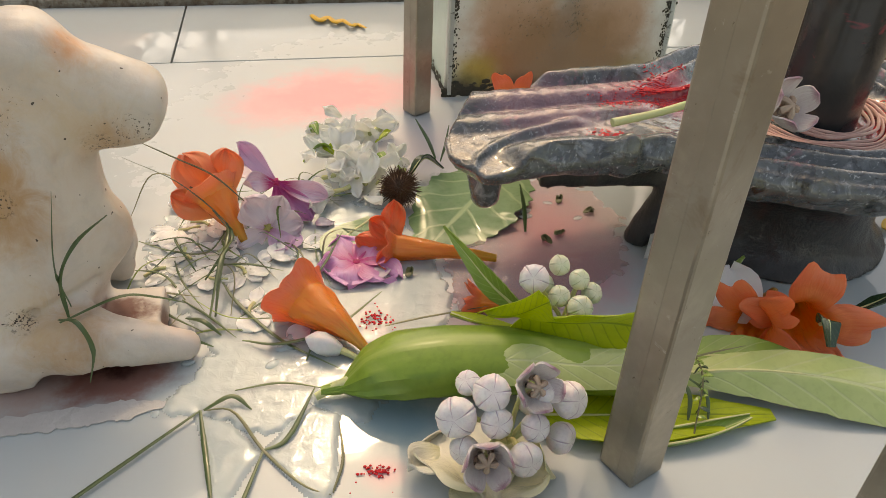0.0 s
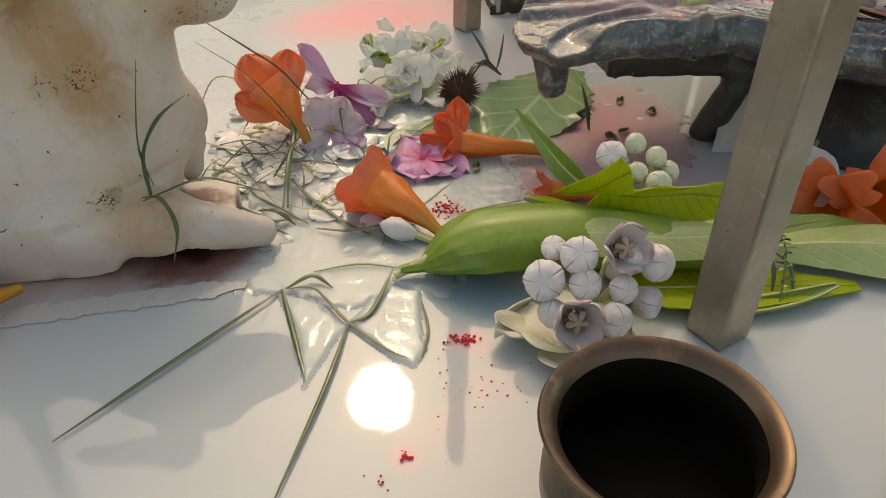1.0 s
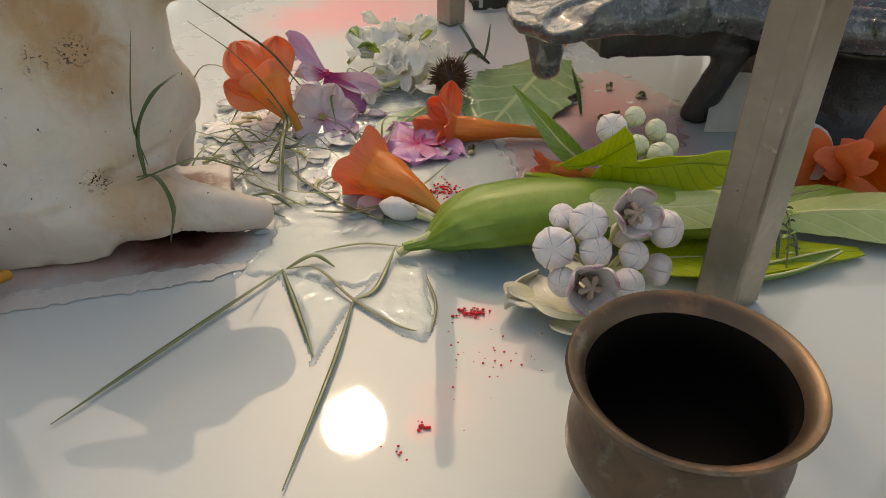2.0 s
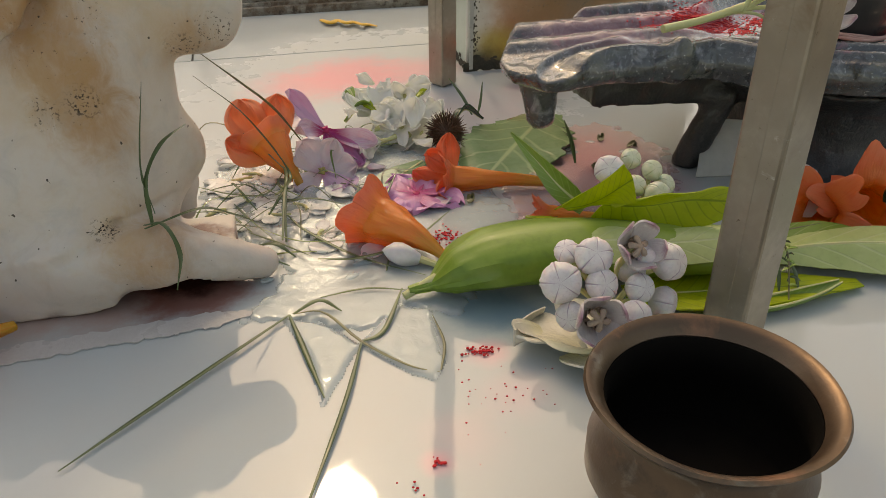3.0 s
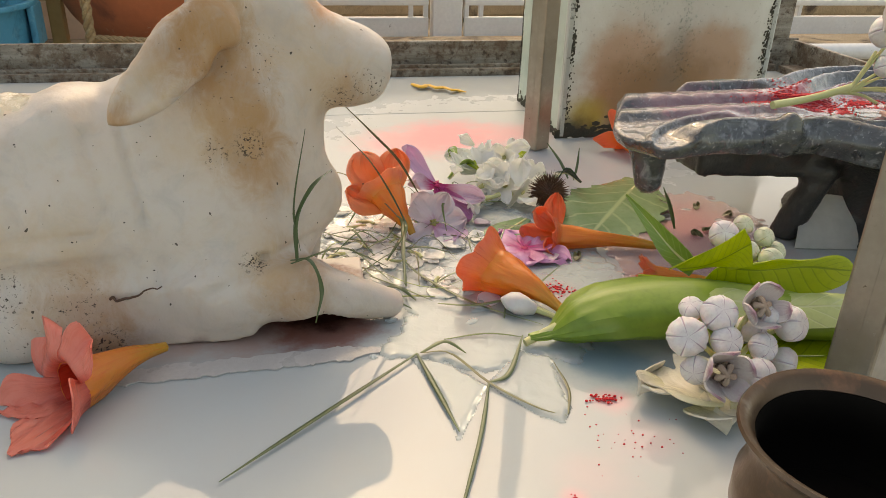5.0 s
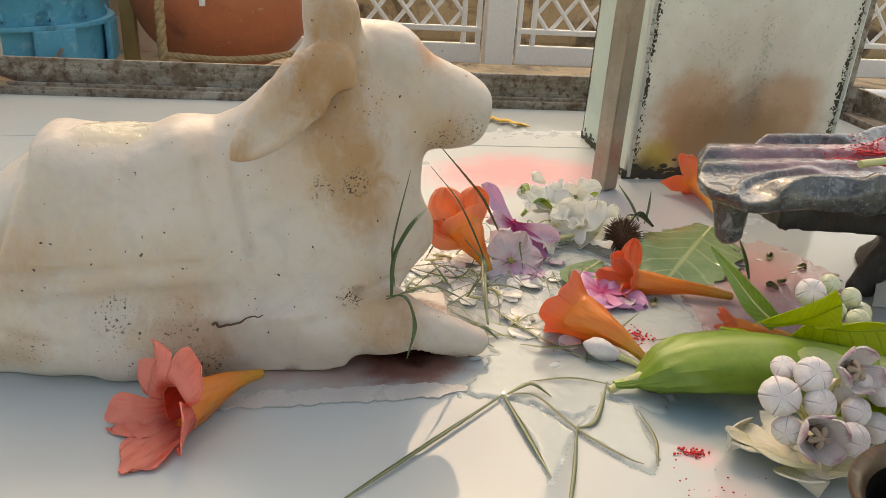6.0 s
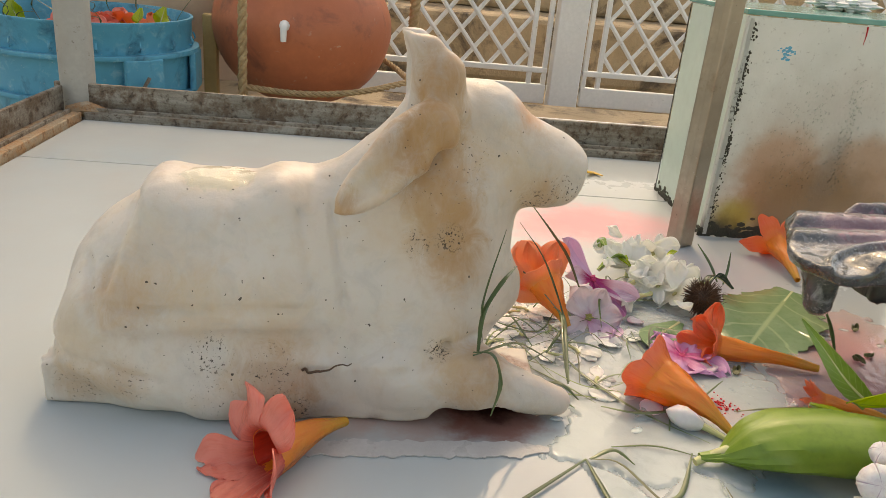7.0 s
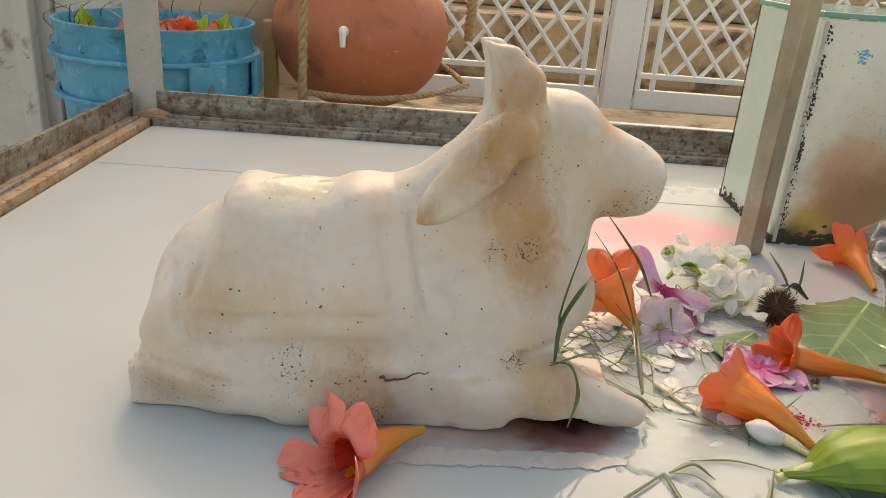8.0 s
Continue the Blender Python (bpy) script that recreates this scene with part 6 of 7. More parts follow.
def folded_half(u, v):
    q = mixed(u, v, A, B, A + 0.25 * (C - A), C) + np.array((0.0, -0.003, 0.0)) * np.sin(np.pi * v)[..., None] + np.array((0.0008, 0.0006, 0.001)) * np.sin(6 * u + 5 * v)[..., None]
    return q[..., 0], q[..., 1], q[..., 2]
def lying_half(u, v):
    w = np.sqrt(np.clip(1.02 - np.clip((v - 0.62) / 0.38, 0, 1) ** 2, 0.02, 1)) * np.clip(0.35 + 3 * v, 0, 1)
    q = mixed(0.5 + (u - 0.5) * w, v, C, D, G, E) + np.array((0, 0, 0.003)) * (np.sin(np.pi * u) * 1.2 + 0.35 * np.sin(9 * v + 4 * u))[..., None]
    return q[..., 0], q[..., 1], q[..., 2]
part("fold", sheet(folded_half, 12, 18, 0.0008), LIME, folded, "upturned lit half of the leaf")
part("blade", sheet(lying_half, 14, 30, 0.0008), LIME, folded)
leaf([(0.114, 0.328, 0.020), (0.102, 0.336, 0.030), (0.090, 0.345, 0.044), (0.076, 0.356, 0.060)], [0.005, 0.0072, 0.0045, 0.0006], LEAF, "narrow green leaf standing up from the pile", 0.25, 0.0009, 75)
leaf([(0.076, 0.325, 0.020), (0.09, 0.318, 0.018), (0.112, 0.312, 0.014)], [0.002, 0.007, 0.004], LIME, "small lime green leaf curl", 0.4, 0.0008, 20)
leaf([(0.168, 0.528, 0.002), (0.138, 0.490, 0.0035), (0.106, 0.450, 0.0030), (0.078, 0.415, 0.0016)], [0.012, 0.036, 0.036, 0.012], WETLEAF, "broad grey-green leaf lying wet under the altar spout", 0.02, 0.0009, 0, wave=0.09, nv=44, torn=0.05)
leaf([(0.045, 0.455, 0.003), (0.02, 0.425, 0.004), (0.03, 0.395, 0.003)], [0.004, 0.014, 0.003], WETLEAF, "thin green leaf under the flower pile", 0.1, 0.0008, 0)
leaf([(0.080, 0.505, 0.008), (0.092, 0.512, 0.018), (0.106, 0.508, 0.010)], [0.003, 0.008, 0.002], DARKLEAF, "dark green leaf beside the spiny seed head", 0.3, 0.0009, 30)
leaf([(0.000, 0.530, 0.010), (0.014, 0.534, 0.020), (0.026, 0.532, 0.014)], [0.003, 0.009, 0.003], LEAF, "small round green leaf among the white blossoms", 0.3, 0.0008, 30)
leaf([(0.285, 0.285, 0.022), (0.283, 0.278, 0.030), (0.281, 0.268, 0.020)], [0.003, 0.007, 0.003], DARKLEAF, "small dark toothed leaf on the orange flowers", 0.2, 0.0008, 20)
leaf([(0.318, 0.300, 0.014), (0.330, 0.298, 0.022), (0.342, 0.300, 0.026)], [0.003, 0.006, 0.002], DARKLEAF, "small dark leaf tip beside the orange flowers", 0.2, 0.0008, 20)
leaf([(0.258, 0.345, 0.006), (0.262, 0.343, 0.018), (0.266, 0.342, 0.030)], [0.004, 0.006, 0.002], LEAF, "small green leaf by the altar foot", 0.3, 0.0008, 20)
def crumpled(u, v):
    s, w = 2 * u - 1, np.sqrt(np.clip(1.02 - (2 * v - 1) ** 2, 0, 1))
    fold = np.sin(7 * u + 3 * v) + 0.7 * np.sin(13 * u - 5 * v + 1) + 0.5 * np.sin(4 * v + 17 * u)
    return 0.030 * s * w * (1 + 0.10 * np.sin(9 * v)) + 0.004 * np.sin(6 * v), 0.050 * (v - 0.5) + 0.004 * np.sin(8 * u), 0.0058 + 0.0032 * fold * np.abs(s) + 0.010 * np.clip(np.abs(s) - 0.5, 0, 1) * (s < 0) + 0.004 * np.clip(s, 0, 1)
for x, y, a, k, label in ((0.070, 0.232, 12, 0.85, "crumpled cream flower wrapping spread under the crown buds"), (0.088, 0.224, 70, 0.7, "crumpled cream flower wrapping under the open flower")):
    tagged(part("cream_wrapping", sheet(crumpled, 40, 30, 0.0008), CREAM, m=pose(x, y, 0.0, 0, 0, a) @ Matrix.Scale(k, 4)), label, "petal", "cream wrappings under the buds")
for c0, w0, a in (((0.058, 0.238, 0.004), 0.010, 200), ((0.062, 0.222, 0.003), 0.012, -70)):
    tagged(part("cream_petal", sheet(turned(lobe(0.022, w0, 0.7, -0.5, 0.5, 0.5, 0, c0[0] * 90), radians(a), 0, 0), 12, 12, 0.0009), CREAM, m=pose(*c0, 0, 6, 0)), "cream petal curling out under the crown flower buds", "petal", "cream petals under the buds")
tagged(part("white_petal", sheet(turned(lobe(0.035, 0.019, 1.6, -0.3, 0.2, 0.5), radians(75), 0, 0), 10, 10, 0.0008), IVORY, m=pose(0.248, 0.312, 0.004)), "white petal leaning behind the steel post", "petal")
tagged(part("white_card", sheet(lambda u, v: (0.048 * u + 0.006 * v + 0.002 * np.sin(3 * v), 0.030 * v + 0.003 * u, 0.028 * v + 0.002 * np.sin(4 * u) * v), 8, 8, 0.001), CARD, m=pose(0.223, 0.386, 0.001, 0, 0, -14)), "wet white card leaning against the altar foot", "card")
stalk = thing("green_stalk", pose(0.166, 0.232, 0.0045), "cut green stalk with a pale edge lying behind the steel post", "stalk")
part("husk", sheet(lambda u, v: (0.052 * v, 0.004 * v * v - 0.0050 * np.cos(np.pi * u) * (1 - 0.75 * v ** 3), 0.002 + 0.003 * v * v - 0.0048 * np.sin(np.pi * u) * (1 - 0.8 * v ** 3)), 14, 20, 0.0009), LEAF, stalk)
for side in (-1, 1):
    part("edge", tube([(0.052 * q, 0.004 * q * q + side * 0.0050 * (1 - 0.75 * q ** 3), 0.0022 + 0.003 * q * q) for q in (0, 0.25, 0.5, 0.75, 1.0)], [0.0007, 0.0006, 0.0004], 16, 6), STEM, stalk, "pale cut edge")


sprig = thing("leaf_sprig", pose(0.198, 0.262, 0.014), "small dark green feathery leaf sprig behind the steel post", "sprig")
way = spline([(0.004, 0.010, 0.006), (0.001, -0.006, 0.003), (-0.014, -0.032, -0.009)], 12)
part("stalk", tube(way, [0.0006, 0.0006, 0.0004], 12, 6), DARKSTEM, sprig)
for k in range(1, 11):
    for side in (-1, 1):
        o, e = way[k], np.array((0.0048 * side * (0.7 + 0.3 * math.sin(5 * k + side)), -0.0022 - 0.0012 * math.sin(3 * k), 0.0020 * math.sin(4 * k + side)))
        part("leaflet", sheet(lambda u, v: (o[0] + e[0] * v - 0.3 * e[1] * (2 * u - 1) * np.sin(np.pi * np.clip(v * 0.94 + 0.03, 0, 1)), o[1] + e[1] * v + 0.24 * abs(e[0]) * (2 * u - 1) * np.sin(np.pi * np.clip(v * 0.94 + 0.03, 0, 1)), o[2] + e[2] * v + 0.001 * np.sin(3 * v)), 4, 5, 0.0003), LEAF if k % 3 else DARKLEAF, sprig)


# the stalk with crown flowers on the altar
spray = thing("flower_spray", pose(0.182, 0.386, 0.101), "branched pale stalk with crown flowers lying on the altar", "flower spray")
part("stalk", tube([(0, 0, 0.004), (0.030, 0.004, 0.007), (0.062, 0.008, 0.013)], [0.0026, 0.0023, 0.0026], 12, 12), STEM, spray)
for tip in ((0.070, 0.006, 0.036), (0.076, 0.006, 0.040), (0.082, 0.006, 0.026), (0.092, 0.004, 0.024), (0.090, -0.004, 0.010), (0.096, -0.002, 0.012), (0.074, -0.002, 0.004)):
    part("branchlet", tube([(0.045 + 0.012 * (tip[2] > 0.015), 0.006, 0.010), ((0.058 + tip[0]) / 2, 0.006, (0.012 + tip[2]) / 2), tip], [0.0014, 0.0010, 0.0011], 8, 8), STEM, spray)
for c, r in (((0.250, 0.386, 0.150), 0.011), ((0.258, 0.388, 0.128), 0.008), ((0.270, 0.384, 0.124), 0.010), ((0.268, 0.376, 0.108), 0.009)):
    crown_bud(c, r, (0.1, -0.7, 0.4), CROWNBUD, spray)
crown_open((0.252, 0.380, 0.158), 0.013, (0.0, -0.9, 0.4), spray, 30)
crown_open((0.292, 0.384, 0.110), 0.014, (0.2, -0.7, 0.6), spray, 10)


# ---- the spiny seed head ----
seed = thing("spiny_seed_head", pose(0.067, 0.473, 0.0165), "round dark brown seed head covered in spines", "seed head")
part("core", ball((0, 0, 0), 0.0100, 16), SPINE, seed)
g = Geo()
for k in range(420):
    z = 1 - 2 * (k + 0.5) / 420
    a = k * 2.39996
    d = np.array((math.sqrt(1 - z * z) * math.cos(a), math.sqrt(1 - z * z) * math.sin(a), z))
    e = d + np.array([rng.uniform(-0.25, 0.25) for _ in range(3)])
    tube([d * 0.0095, d * 0.0095 + e * rng.uniform(0.0045, 0.0075)], [0.0005, 0.0001], 1, 4, geo=g)
tagged(part("bristle_coat", g, SPINE, seed, "brown pointed spines"), kind="stuff")


# ---- grass blades, stems ----
def blade(points, width, skin=GRASS, label="long thin wet grass blade lying on the marble", n=18):
    p = np.asarray(points, float)
    o = p[0].copy()
    tagged(part("grass_blade", tube(p - o, [width * 0.5, width, width * 0.9, width * 0.25], n, 6, 0.35), skin, m=pose(*o)), label, "grass", "loose grass blades")


blade([(-0.062, 0.288, 0.002), (-0.115, 0.241, 0.0025), (-0.157, 0.205, 0.0015)], 0.0013)
blade([(-0.062, 0.288, 0.002), (-0.057, 0.255, 0.002), (-0.052, 0.222, 0.0015)], 0.0014)
blade([(-0.060, 0.287, 0.003), (-0.045, 0.283, 0.004), (-0.030, 0.257, 0.002), (-0.012, 0.234, 0.002), (0.001, 0.227, 0.001)], 0.0009, DRYGRASS)
blade([(-0.030, 0.257, 0.002), (-0.044, 0.215, 0.0025), (-0.069, 0.154, 0.0015)], 0.0011)
blade([(-0.030, 0.257, 0.002), (-0.018, 0.263, 0.0025), (-0.003, 0.292, 0.006)], 0.0015)
blade([(0.002, 0.228, 0.001), (0.008, 0.246, 0.002), (0.008, 0.270, 0.002)], 0.0008, DRYGRASS)
blade([(-0.060, 0.287, 0.003), (-0.046, 0.293, 0.005), (-0.036, 0.285, 0.002)], 0.0016)
blade([(-0.045, 0.300, 0.002), (-0.020, 0.301, 0.003), (0.004, 0.294, 0.002)], 0.0009)
blade([(-0.120, 0.322, 0.050), (-0.122, 0.322, 0.075), (-0.114, 0.324, 0.116)], 0.0012, label="grass blade leaning against the bull's chest")
blade([(-0.122, 0.320, 0.045), (-0.121, 0.322, 0.068), (-0.112, 0.330, 0.083), (-0.101, 0.352, 0.084)], 0.0016, label="bent grass blade leaning against the bull's chest")
blade([(-0.125, 0.315, 0.048), (-0.115, 0.309, 0.050), (-0.110, 0.305, 0.035), (-0.114, 0.300, 0.018)], 0.0014, label="grass blade hanging over the bull's fore leg")
blade([(-0.125, 0.315, 0.046), (-0.10, 0.335, 0.044), (-0.085, 0.345, 0.034), (-0.07, 0.352, 0.022)], 0.0014)
blade([(-0.060, 0.352, 0.010), (-0.055, 0.395, 0.020), (-0.050, 0.430, 0.018), (-0.072, 0.412, 0.064), (-0.096, 0.387, 0.098)], 0.0012)
blade([(-0.040, 0.436, 0.036), (-0.055, 0.422, 0.064), (-0.072, 0.404, 0.087), (-0.092, 0.385, 0.112)], 0.0017, DRYGRASS, "long olive grass blade leaning from the pile to the bull's muzzle")
blade([(-0.05, 0.43, 0.016), (-0.075, 0.46, 0.034), (-0.10, 0.47, 0.040), (-0.115, 0.45, 0.02)], 0.0009, DRYGRASS)
blade([(-0.109, 0.433, 0.012), (-0.088, 0.425, 0.008), (-0.066, 0.424, 0.006), (-0.052, 0.445, 0.012)], 0.0010)
blade([(-0.058, 0.360, 0.004), (-0.056, 0.390, 0.012), (-0.052, 0.43, 0.018), (-0.058, 0.455, 0.012)], 0.0012)
blade([(-0.055, 0.39, 0.006), (-0.045, 0.37, 0.004), (-0.02, 0.335, 0.003), (0.013, 0.306, 0.003)], 0.0012)
blade([(-0.042, 0.338, 0.003), (-0.02, 0.330, 0.005), (0.010, 0.338, 0.006), (0.041, 0.363, 0.010)], 0.0014)
blade([(0.040, 0.338, 0.004), (0.062, 0.340, 0.006), (0.104, 0.343, 0.008)], 0.0009, DRYGRASS)
blade([(-0.082, 0.345, 0.004), (-0.072, 0.338, 0.009), (-0.058, 0.336, 0.002)], 0.0018)
blade([(-0.075, 0.362, 0.003), (-0.064, 0.352, 0.008), (-0.054, 0.345, 0.002)], 0.0018)
blade([(-0.010, 0.385, 0.004), (0.005, 0.395, 0.006), (0.022, 0.425, 0.014)], 0.0010)
blade([(-0.060, 0.408, 0.006), (-0.04, 0.402, 0.010), (-0.018, 0.400, 0.004)], 0.0012)
blade([(-0.066, 0.395, 0.005), (-0.055, 0.41, 0.013), (-0.050, 0.428, 0.006)], 0.0012)
blade([(0.105, 0.535, 0.004), (0.100, 0.545, 0.016), (0.092, 0.56, 0.028)], 0.0018)
blade([(0.108, 0.530, 0.004), (0.113, 0.538, 0.014), (0.118, 0.55, 0.026)], 0.0011)
blade([(0.150, 0.425, 0.003), (0.152, 0.44, 0.014), (0.152, 0.455, 0.024)], 0.0016)
blade([(0.02, 0.445, 0.004), (0.04, 0.43, 0.008), (0.052, 0.425, 0.004)], 0.0012)
blade([(0.178, 0.262, 0.022), (0.200, 0.268, 0.024), (0.232, 0.274, 0.022)], 0.0008, DRYGRASS)
blade([(0.184, 0.264, 0.020), (0.190, 0.252, 0.014), (0.186, 0.240, 0.003)], 0.0014)
blade([(0.190, 0.262, 0.018), (0.200, 0.252, 0.012), (0.197, 0.238, 0.002)], 0.0012)


r3 = random.Random(31)
for k in range(46):
    x, y, a = r3.uniform(-0.100, 0.040), r3.uniform(0.385, 0.500), r3.uniform(0, 6.28)
    if 22 < k < 34:
        x, y = r3.uniform(-0.09, 0.0), r3.uniform(0.335, 0.40)
    n, bow = r3.uniform(0.012, 0.034), r3.uniform(-0.012, 0.012)
    c, s = math.cos(a), math.sin(a)
    top = r3.uniform(0.003, 0.022) if k <= 22 or k >= 34 else r3.uniform(0.002, 0.006)
    blade([(x - c * n, y - s * n, 0.002), (x - s * bow, y + c * bow, top), (x + c * n, y + s * n, r3.uniform(0.002, 0.008))], r3.uniform(0.0004, 0.0010), (GRASS, GRASS, DRYGRASS, LIMEGRASS)[k % 4], "thin wet grass blade tangled in the flower pile", 12)
for k in range(15):
    x, y = r3.uniform(-0.100, 0.06), r3.uniform(0.38, 0.50)
    s = r3.uniform(0.010, 0.020)
    skin = (SOAKED, SOAKED, PALE, SOAKED, LILACTIP)[k % 5]
    tagged(part("fallen_petal", sheet(turned(ragged(lobe(s, s * 0.42, 0.4, -0.7, 0.3, 0.3, 0.4, k), s * 0.06, k), r3.uniform(0, 6.28), 0, 0), 10, 10, 0.0005), skin, m=pose(x, y, r3.uniform(0.0018, 0.0035), r3.uniform(-7, 7), r3.uniform(-7, 7), 0)),
           "loose wet pale petal in the flower pile" if skin != LILACTIP else "loose lilac petal in the flower pile", "petal", "loose petals")
for k in range(9):
    x, y = r3.uniform(0.005, 0.075), r3.uniform(0.490, 0.575)
    leaf([(x, y, 0.010 + 0.01 * r3.random()), (x + r3.uniform(-0.006, 0.006), y + r3.uniform(-0.005, 0.003), 0.022), (x + r3.uniform(-0.010, 0.010), y - 0.008, 0.018)], [0.0015, 0.0040, 0.0008], LIME if k % 2 else LEAF, "small fresh green sepal among the white blossoms", 0.4, 0.0006, r3.uniform(-40, 40), "sepal", nv=10, group="green sepals in the pile")


# ---- red powder, yellow peel, small scraps ----
def stone_top(x, y):
    """The height of the altar's stone under a point."""
    z = np.arange(0.112, 0.070, -0.0008)
    p = np.stack([np.full_like(z, x), np.full_like(z, y), z], -1)
    hit = np.nonzero(altar_slab(p) < 0)[0]
    return z[hit[0]] if len(hit) else None


def powder(centre, spread, count, size, label, seed=1, squash=1.0, on_stone=False, floor_z=0.0006):
    r = random.Random(seed)
    g = Geo()
    for _ in range(count):
        x, y, h = r.gauss(0, spread), r.gauss(0, spread * squash), floor_z
        if on_stone:
            h = stone_top(centre[0] + x, centre[1] + y)
            if h is None:
                continue
        ball((x, y, h + size * 0.3), size * r.uniform(0.5, 1.4), 6, g, (1.2, 1, 0.7))
    return tagged(part("red_powder", g, RED, m=pose(*centre[:2], 0)), label, "powder", "dabs of red powder", "stuff")


powder((0.024, 0.237), 0.0034, 60, 0.0006, "dab of red powder grains on wet marble", seed=2, squash=0.5)
powder((0.035, 0.347), 0.0050, 70, 0.0006, "red powder grains floating on shallow water", seed=3, squash=0.9, floor_z=0.0019)
powder((-0.013, 0.174), 0.0016, 16, 0.0006, "tiny dab of red powder grains", seed=4)
powder((0.018, 0.206), 0.012, 36, 0.0004, "faint red powder specks on the marble", seed=5)
powder((-0.024, 0.166), 0.004, 6, 0.0005, "few dark red specks on the marble", seed=6)
for x, y, s, n, k in ((0.252, 0.456, 0.008, 600, 7), (0.236, 0.450, 0.007, 360, 8), (0.205, 0.440, 0.008, 120, 9), (0.390, 0.395, 0.009, 600, 10), (0.378, 0.378, 0.008, 480, 11), (0.272, 0.448, 0.009, 600, 12), (0.395, 0.425, 0.009, 500, 13), (0.262, 0.484, 0.006, 160, 14), (0.186, 0.402, 0.006, 120, 15), (0.310, 0.462, 0.008, 400, 16)):
    powder((x, y), s, int(n * 2.2), 0.0006, "bright red powder heaped on the stone altar", k, 0.7, True)
tagged(part("yellow_peel", tube([(0.022, 0.895, 0.002), (0.030, 0.872, 0.004), (0.040, 0.884, 0.003), (0.047, 0.862, 0.005), (0.056, 0.872, 0.003), (0.064, 0.850, 0.005), (0.072, 0.860, 0.002), (0.080, 0.846, 0.003)], [0.003, 0.0045, 0.0030, 0.0042, 0.0026, 0.0036, 0.0015], 60, 8, 0.45), YELLOW), "curly strip of yellow peel on the marble", "peel")
tagged(part("yellow_scrap", sheet(turned(lobe(0.022, 0.008, 0.3, -0.4, 0.3), 0.3, 0, 0), 8, 8, 0.0008), YELLOW, m=pose(0.415, 0.395, 0.003)), "yellow petal scrap by the altar foot", "petal")
for x, y, a in ((0.170, 0.420, 20), (0.165, 0.410, 130), (0.06, 0.385, 60), (0.20, 0.445, 10), (0.185, 0.46, 60)):
    tagged(part("scrap", sheet(turned(ragged(lobe(0.008, 0.0026, 0.9, -0.9, 0.5), 0.0012, a), radians(a), 0, 0), 8, 8, 0.0005), DRYGRASS if a < 100 else DARKSTEM, m=pose(x, y, 0.0022)), "small withered plant scrap in the water", "scrap", "plant scraps")


# ---- bucket, clay pots, rope beyond the platform ----
def bucket():
    b = thing("bucket", pose(-0.660, 1.215, -0.262), "blue plastic bucket filled with faded flowers", "bucket")
    out = [(0.001, 0.0), (0.128, 0.0), (0.134, 0.006), (0.146, 0.24), (0.149, 0.3), (0.150, 0.360), (0.1525, 0.363), (0.1525, 0.367), (0.148, 0.367), (0.1465, 0.360), (0.146, 0.24), (0.130, 0.010), (0.001, 0.008)]
    part("body", lathe(out, 72), BLUE, b)
    for z, r in ((0.318, 0.1605), (0.256, 0.1575)):
        part("collar", lathe([(0.150, z - 0.003), (r, z - 0.003), (r + 0.001, z), (r, z + 0.004), (0.150, z + 0.004), (0.150, z - 0.003)], 72), BLUE, b)
    for k in range(16):
        a = 2 * math.pi * k / 16
        x, y = math.cos(a), math.sin(a)
        part("rib", tube([(0.146 * x, 0.146 * y, 0.328), (0.156 * x, 0.156 * y, 0.328), (0.153 * x, 0.153 * y, 0.34)], [0.0016] * 3, 3, 6), BLUE, b)
    for a in (-44, 5, 112, 176):
        x, y = math.cos(radians(a)), math.sin(radians(a))
        ear = part("lug", block(-0.030, 0.030, -0.004, 0.006, -0.030, 0.030, 0.003), BLUE, b, "", pose(0.157 * x, 0.157 * y, 0.287, 0, 0, a + 90))
    g = tube([(0.172 * math.cos(radians(-44)), 0.172 * math.sin(radians(-44)), 0.293), (0.112, -0.128, 0.27), (0.095, -0.135, 0.24), (0.06, -0.16, 0.16)], [0.0028] * 4, 16, 8)
    part("handle", g, RUSTY, b, "thin wire handle hanging down")
    return b


bucket()
r2 = random.Random(21)
for k in range(26):
    a, r = r2.uniform(0, 6.28), r2.uniform(0, 0.12)
    x, y = -0.65 + r * math.cos(a), 1.215 + 0.8 * r * math.sin(a)
    fl = thing("faded_flower", pose(x, y, 0.078 + r2.uniform(-0.008, 0.010), r2.uniform(-60, 60), r2.uniform(-60, 60), r2.uniform(0, 360)), "faded red-orange flower heaped in the bucket", "flower", "flowers in the bucket")
    for j in range(4):
        part("petal", sheet(turned(lobe(0.026, 0.013, 0.6, -0.8, 0.3, 0.4, 0, k + j), 1.57 * j, 0.001, 0), 6, 6, 0.0008), CORAL if k % 3 else ORANGE, fl)
for k in range(16):
    a = r2.uniform(0, 6.28)
    x, y = -0.67 + 0.13 * math.cos(a), 1.215 + 0.12 * math.sin(a)
    blade([(x, y, 0.07), (x + r2.uniform(-0.03, 0.03), y, 0.105), (x + r2.uniform(-0.06, 0.06), y + r2.uniform(-0.02, 0.02), 0.11 + r2.uniform(0, 0.05))], 0.0016, GRASS if k % 2 else DRYGRASS, "grass stem sticking out of the bucket", 10)
tagged(part("flower_heap", lathe([(0.001, 0.055), (0.142, 0.055), (0.142, 0.062), (0.1, 0.072), (0.05, 0.076), (0.001, 0.076)], 40, centre=(-0.660, 1.215)), DRYGRASS), "matted stems and petals filling the bucket", "heap", kind="stuff")
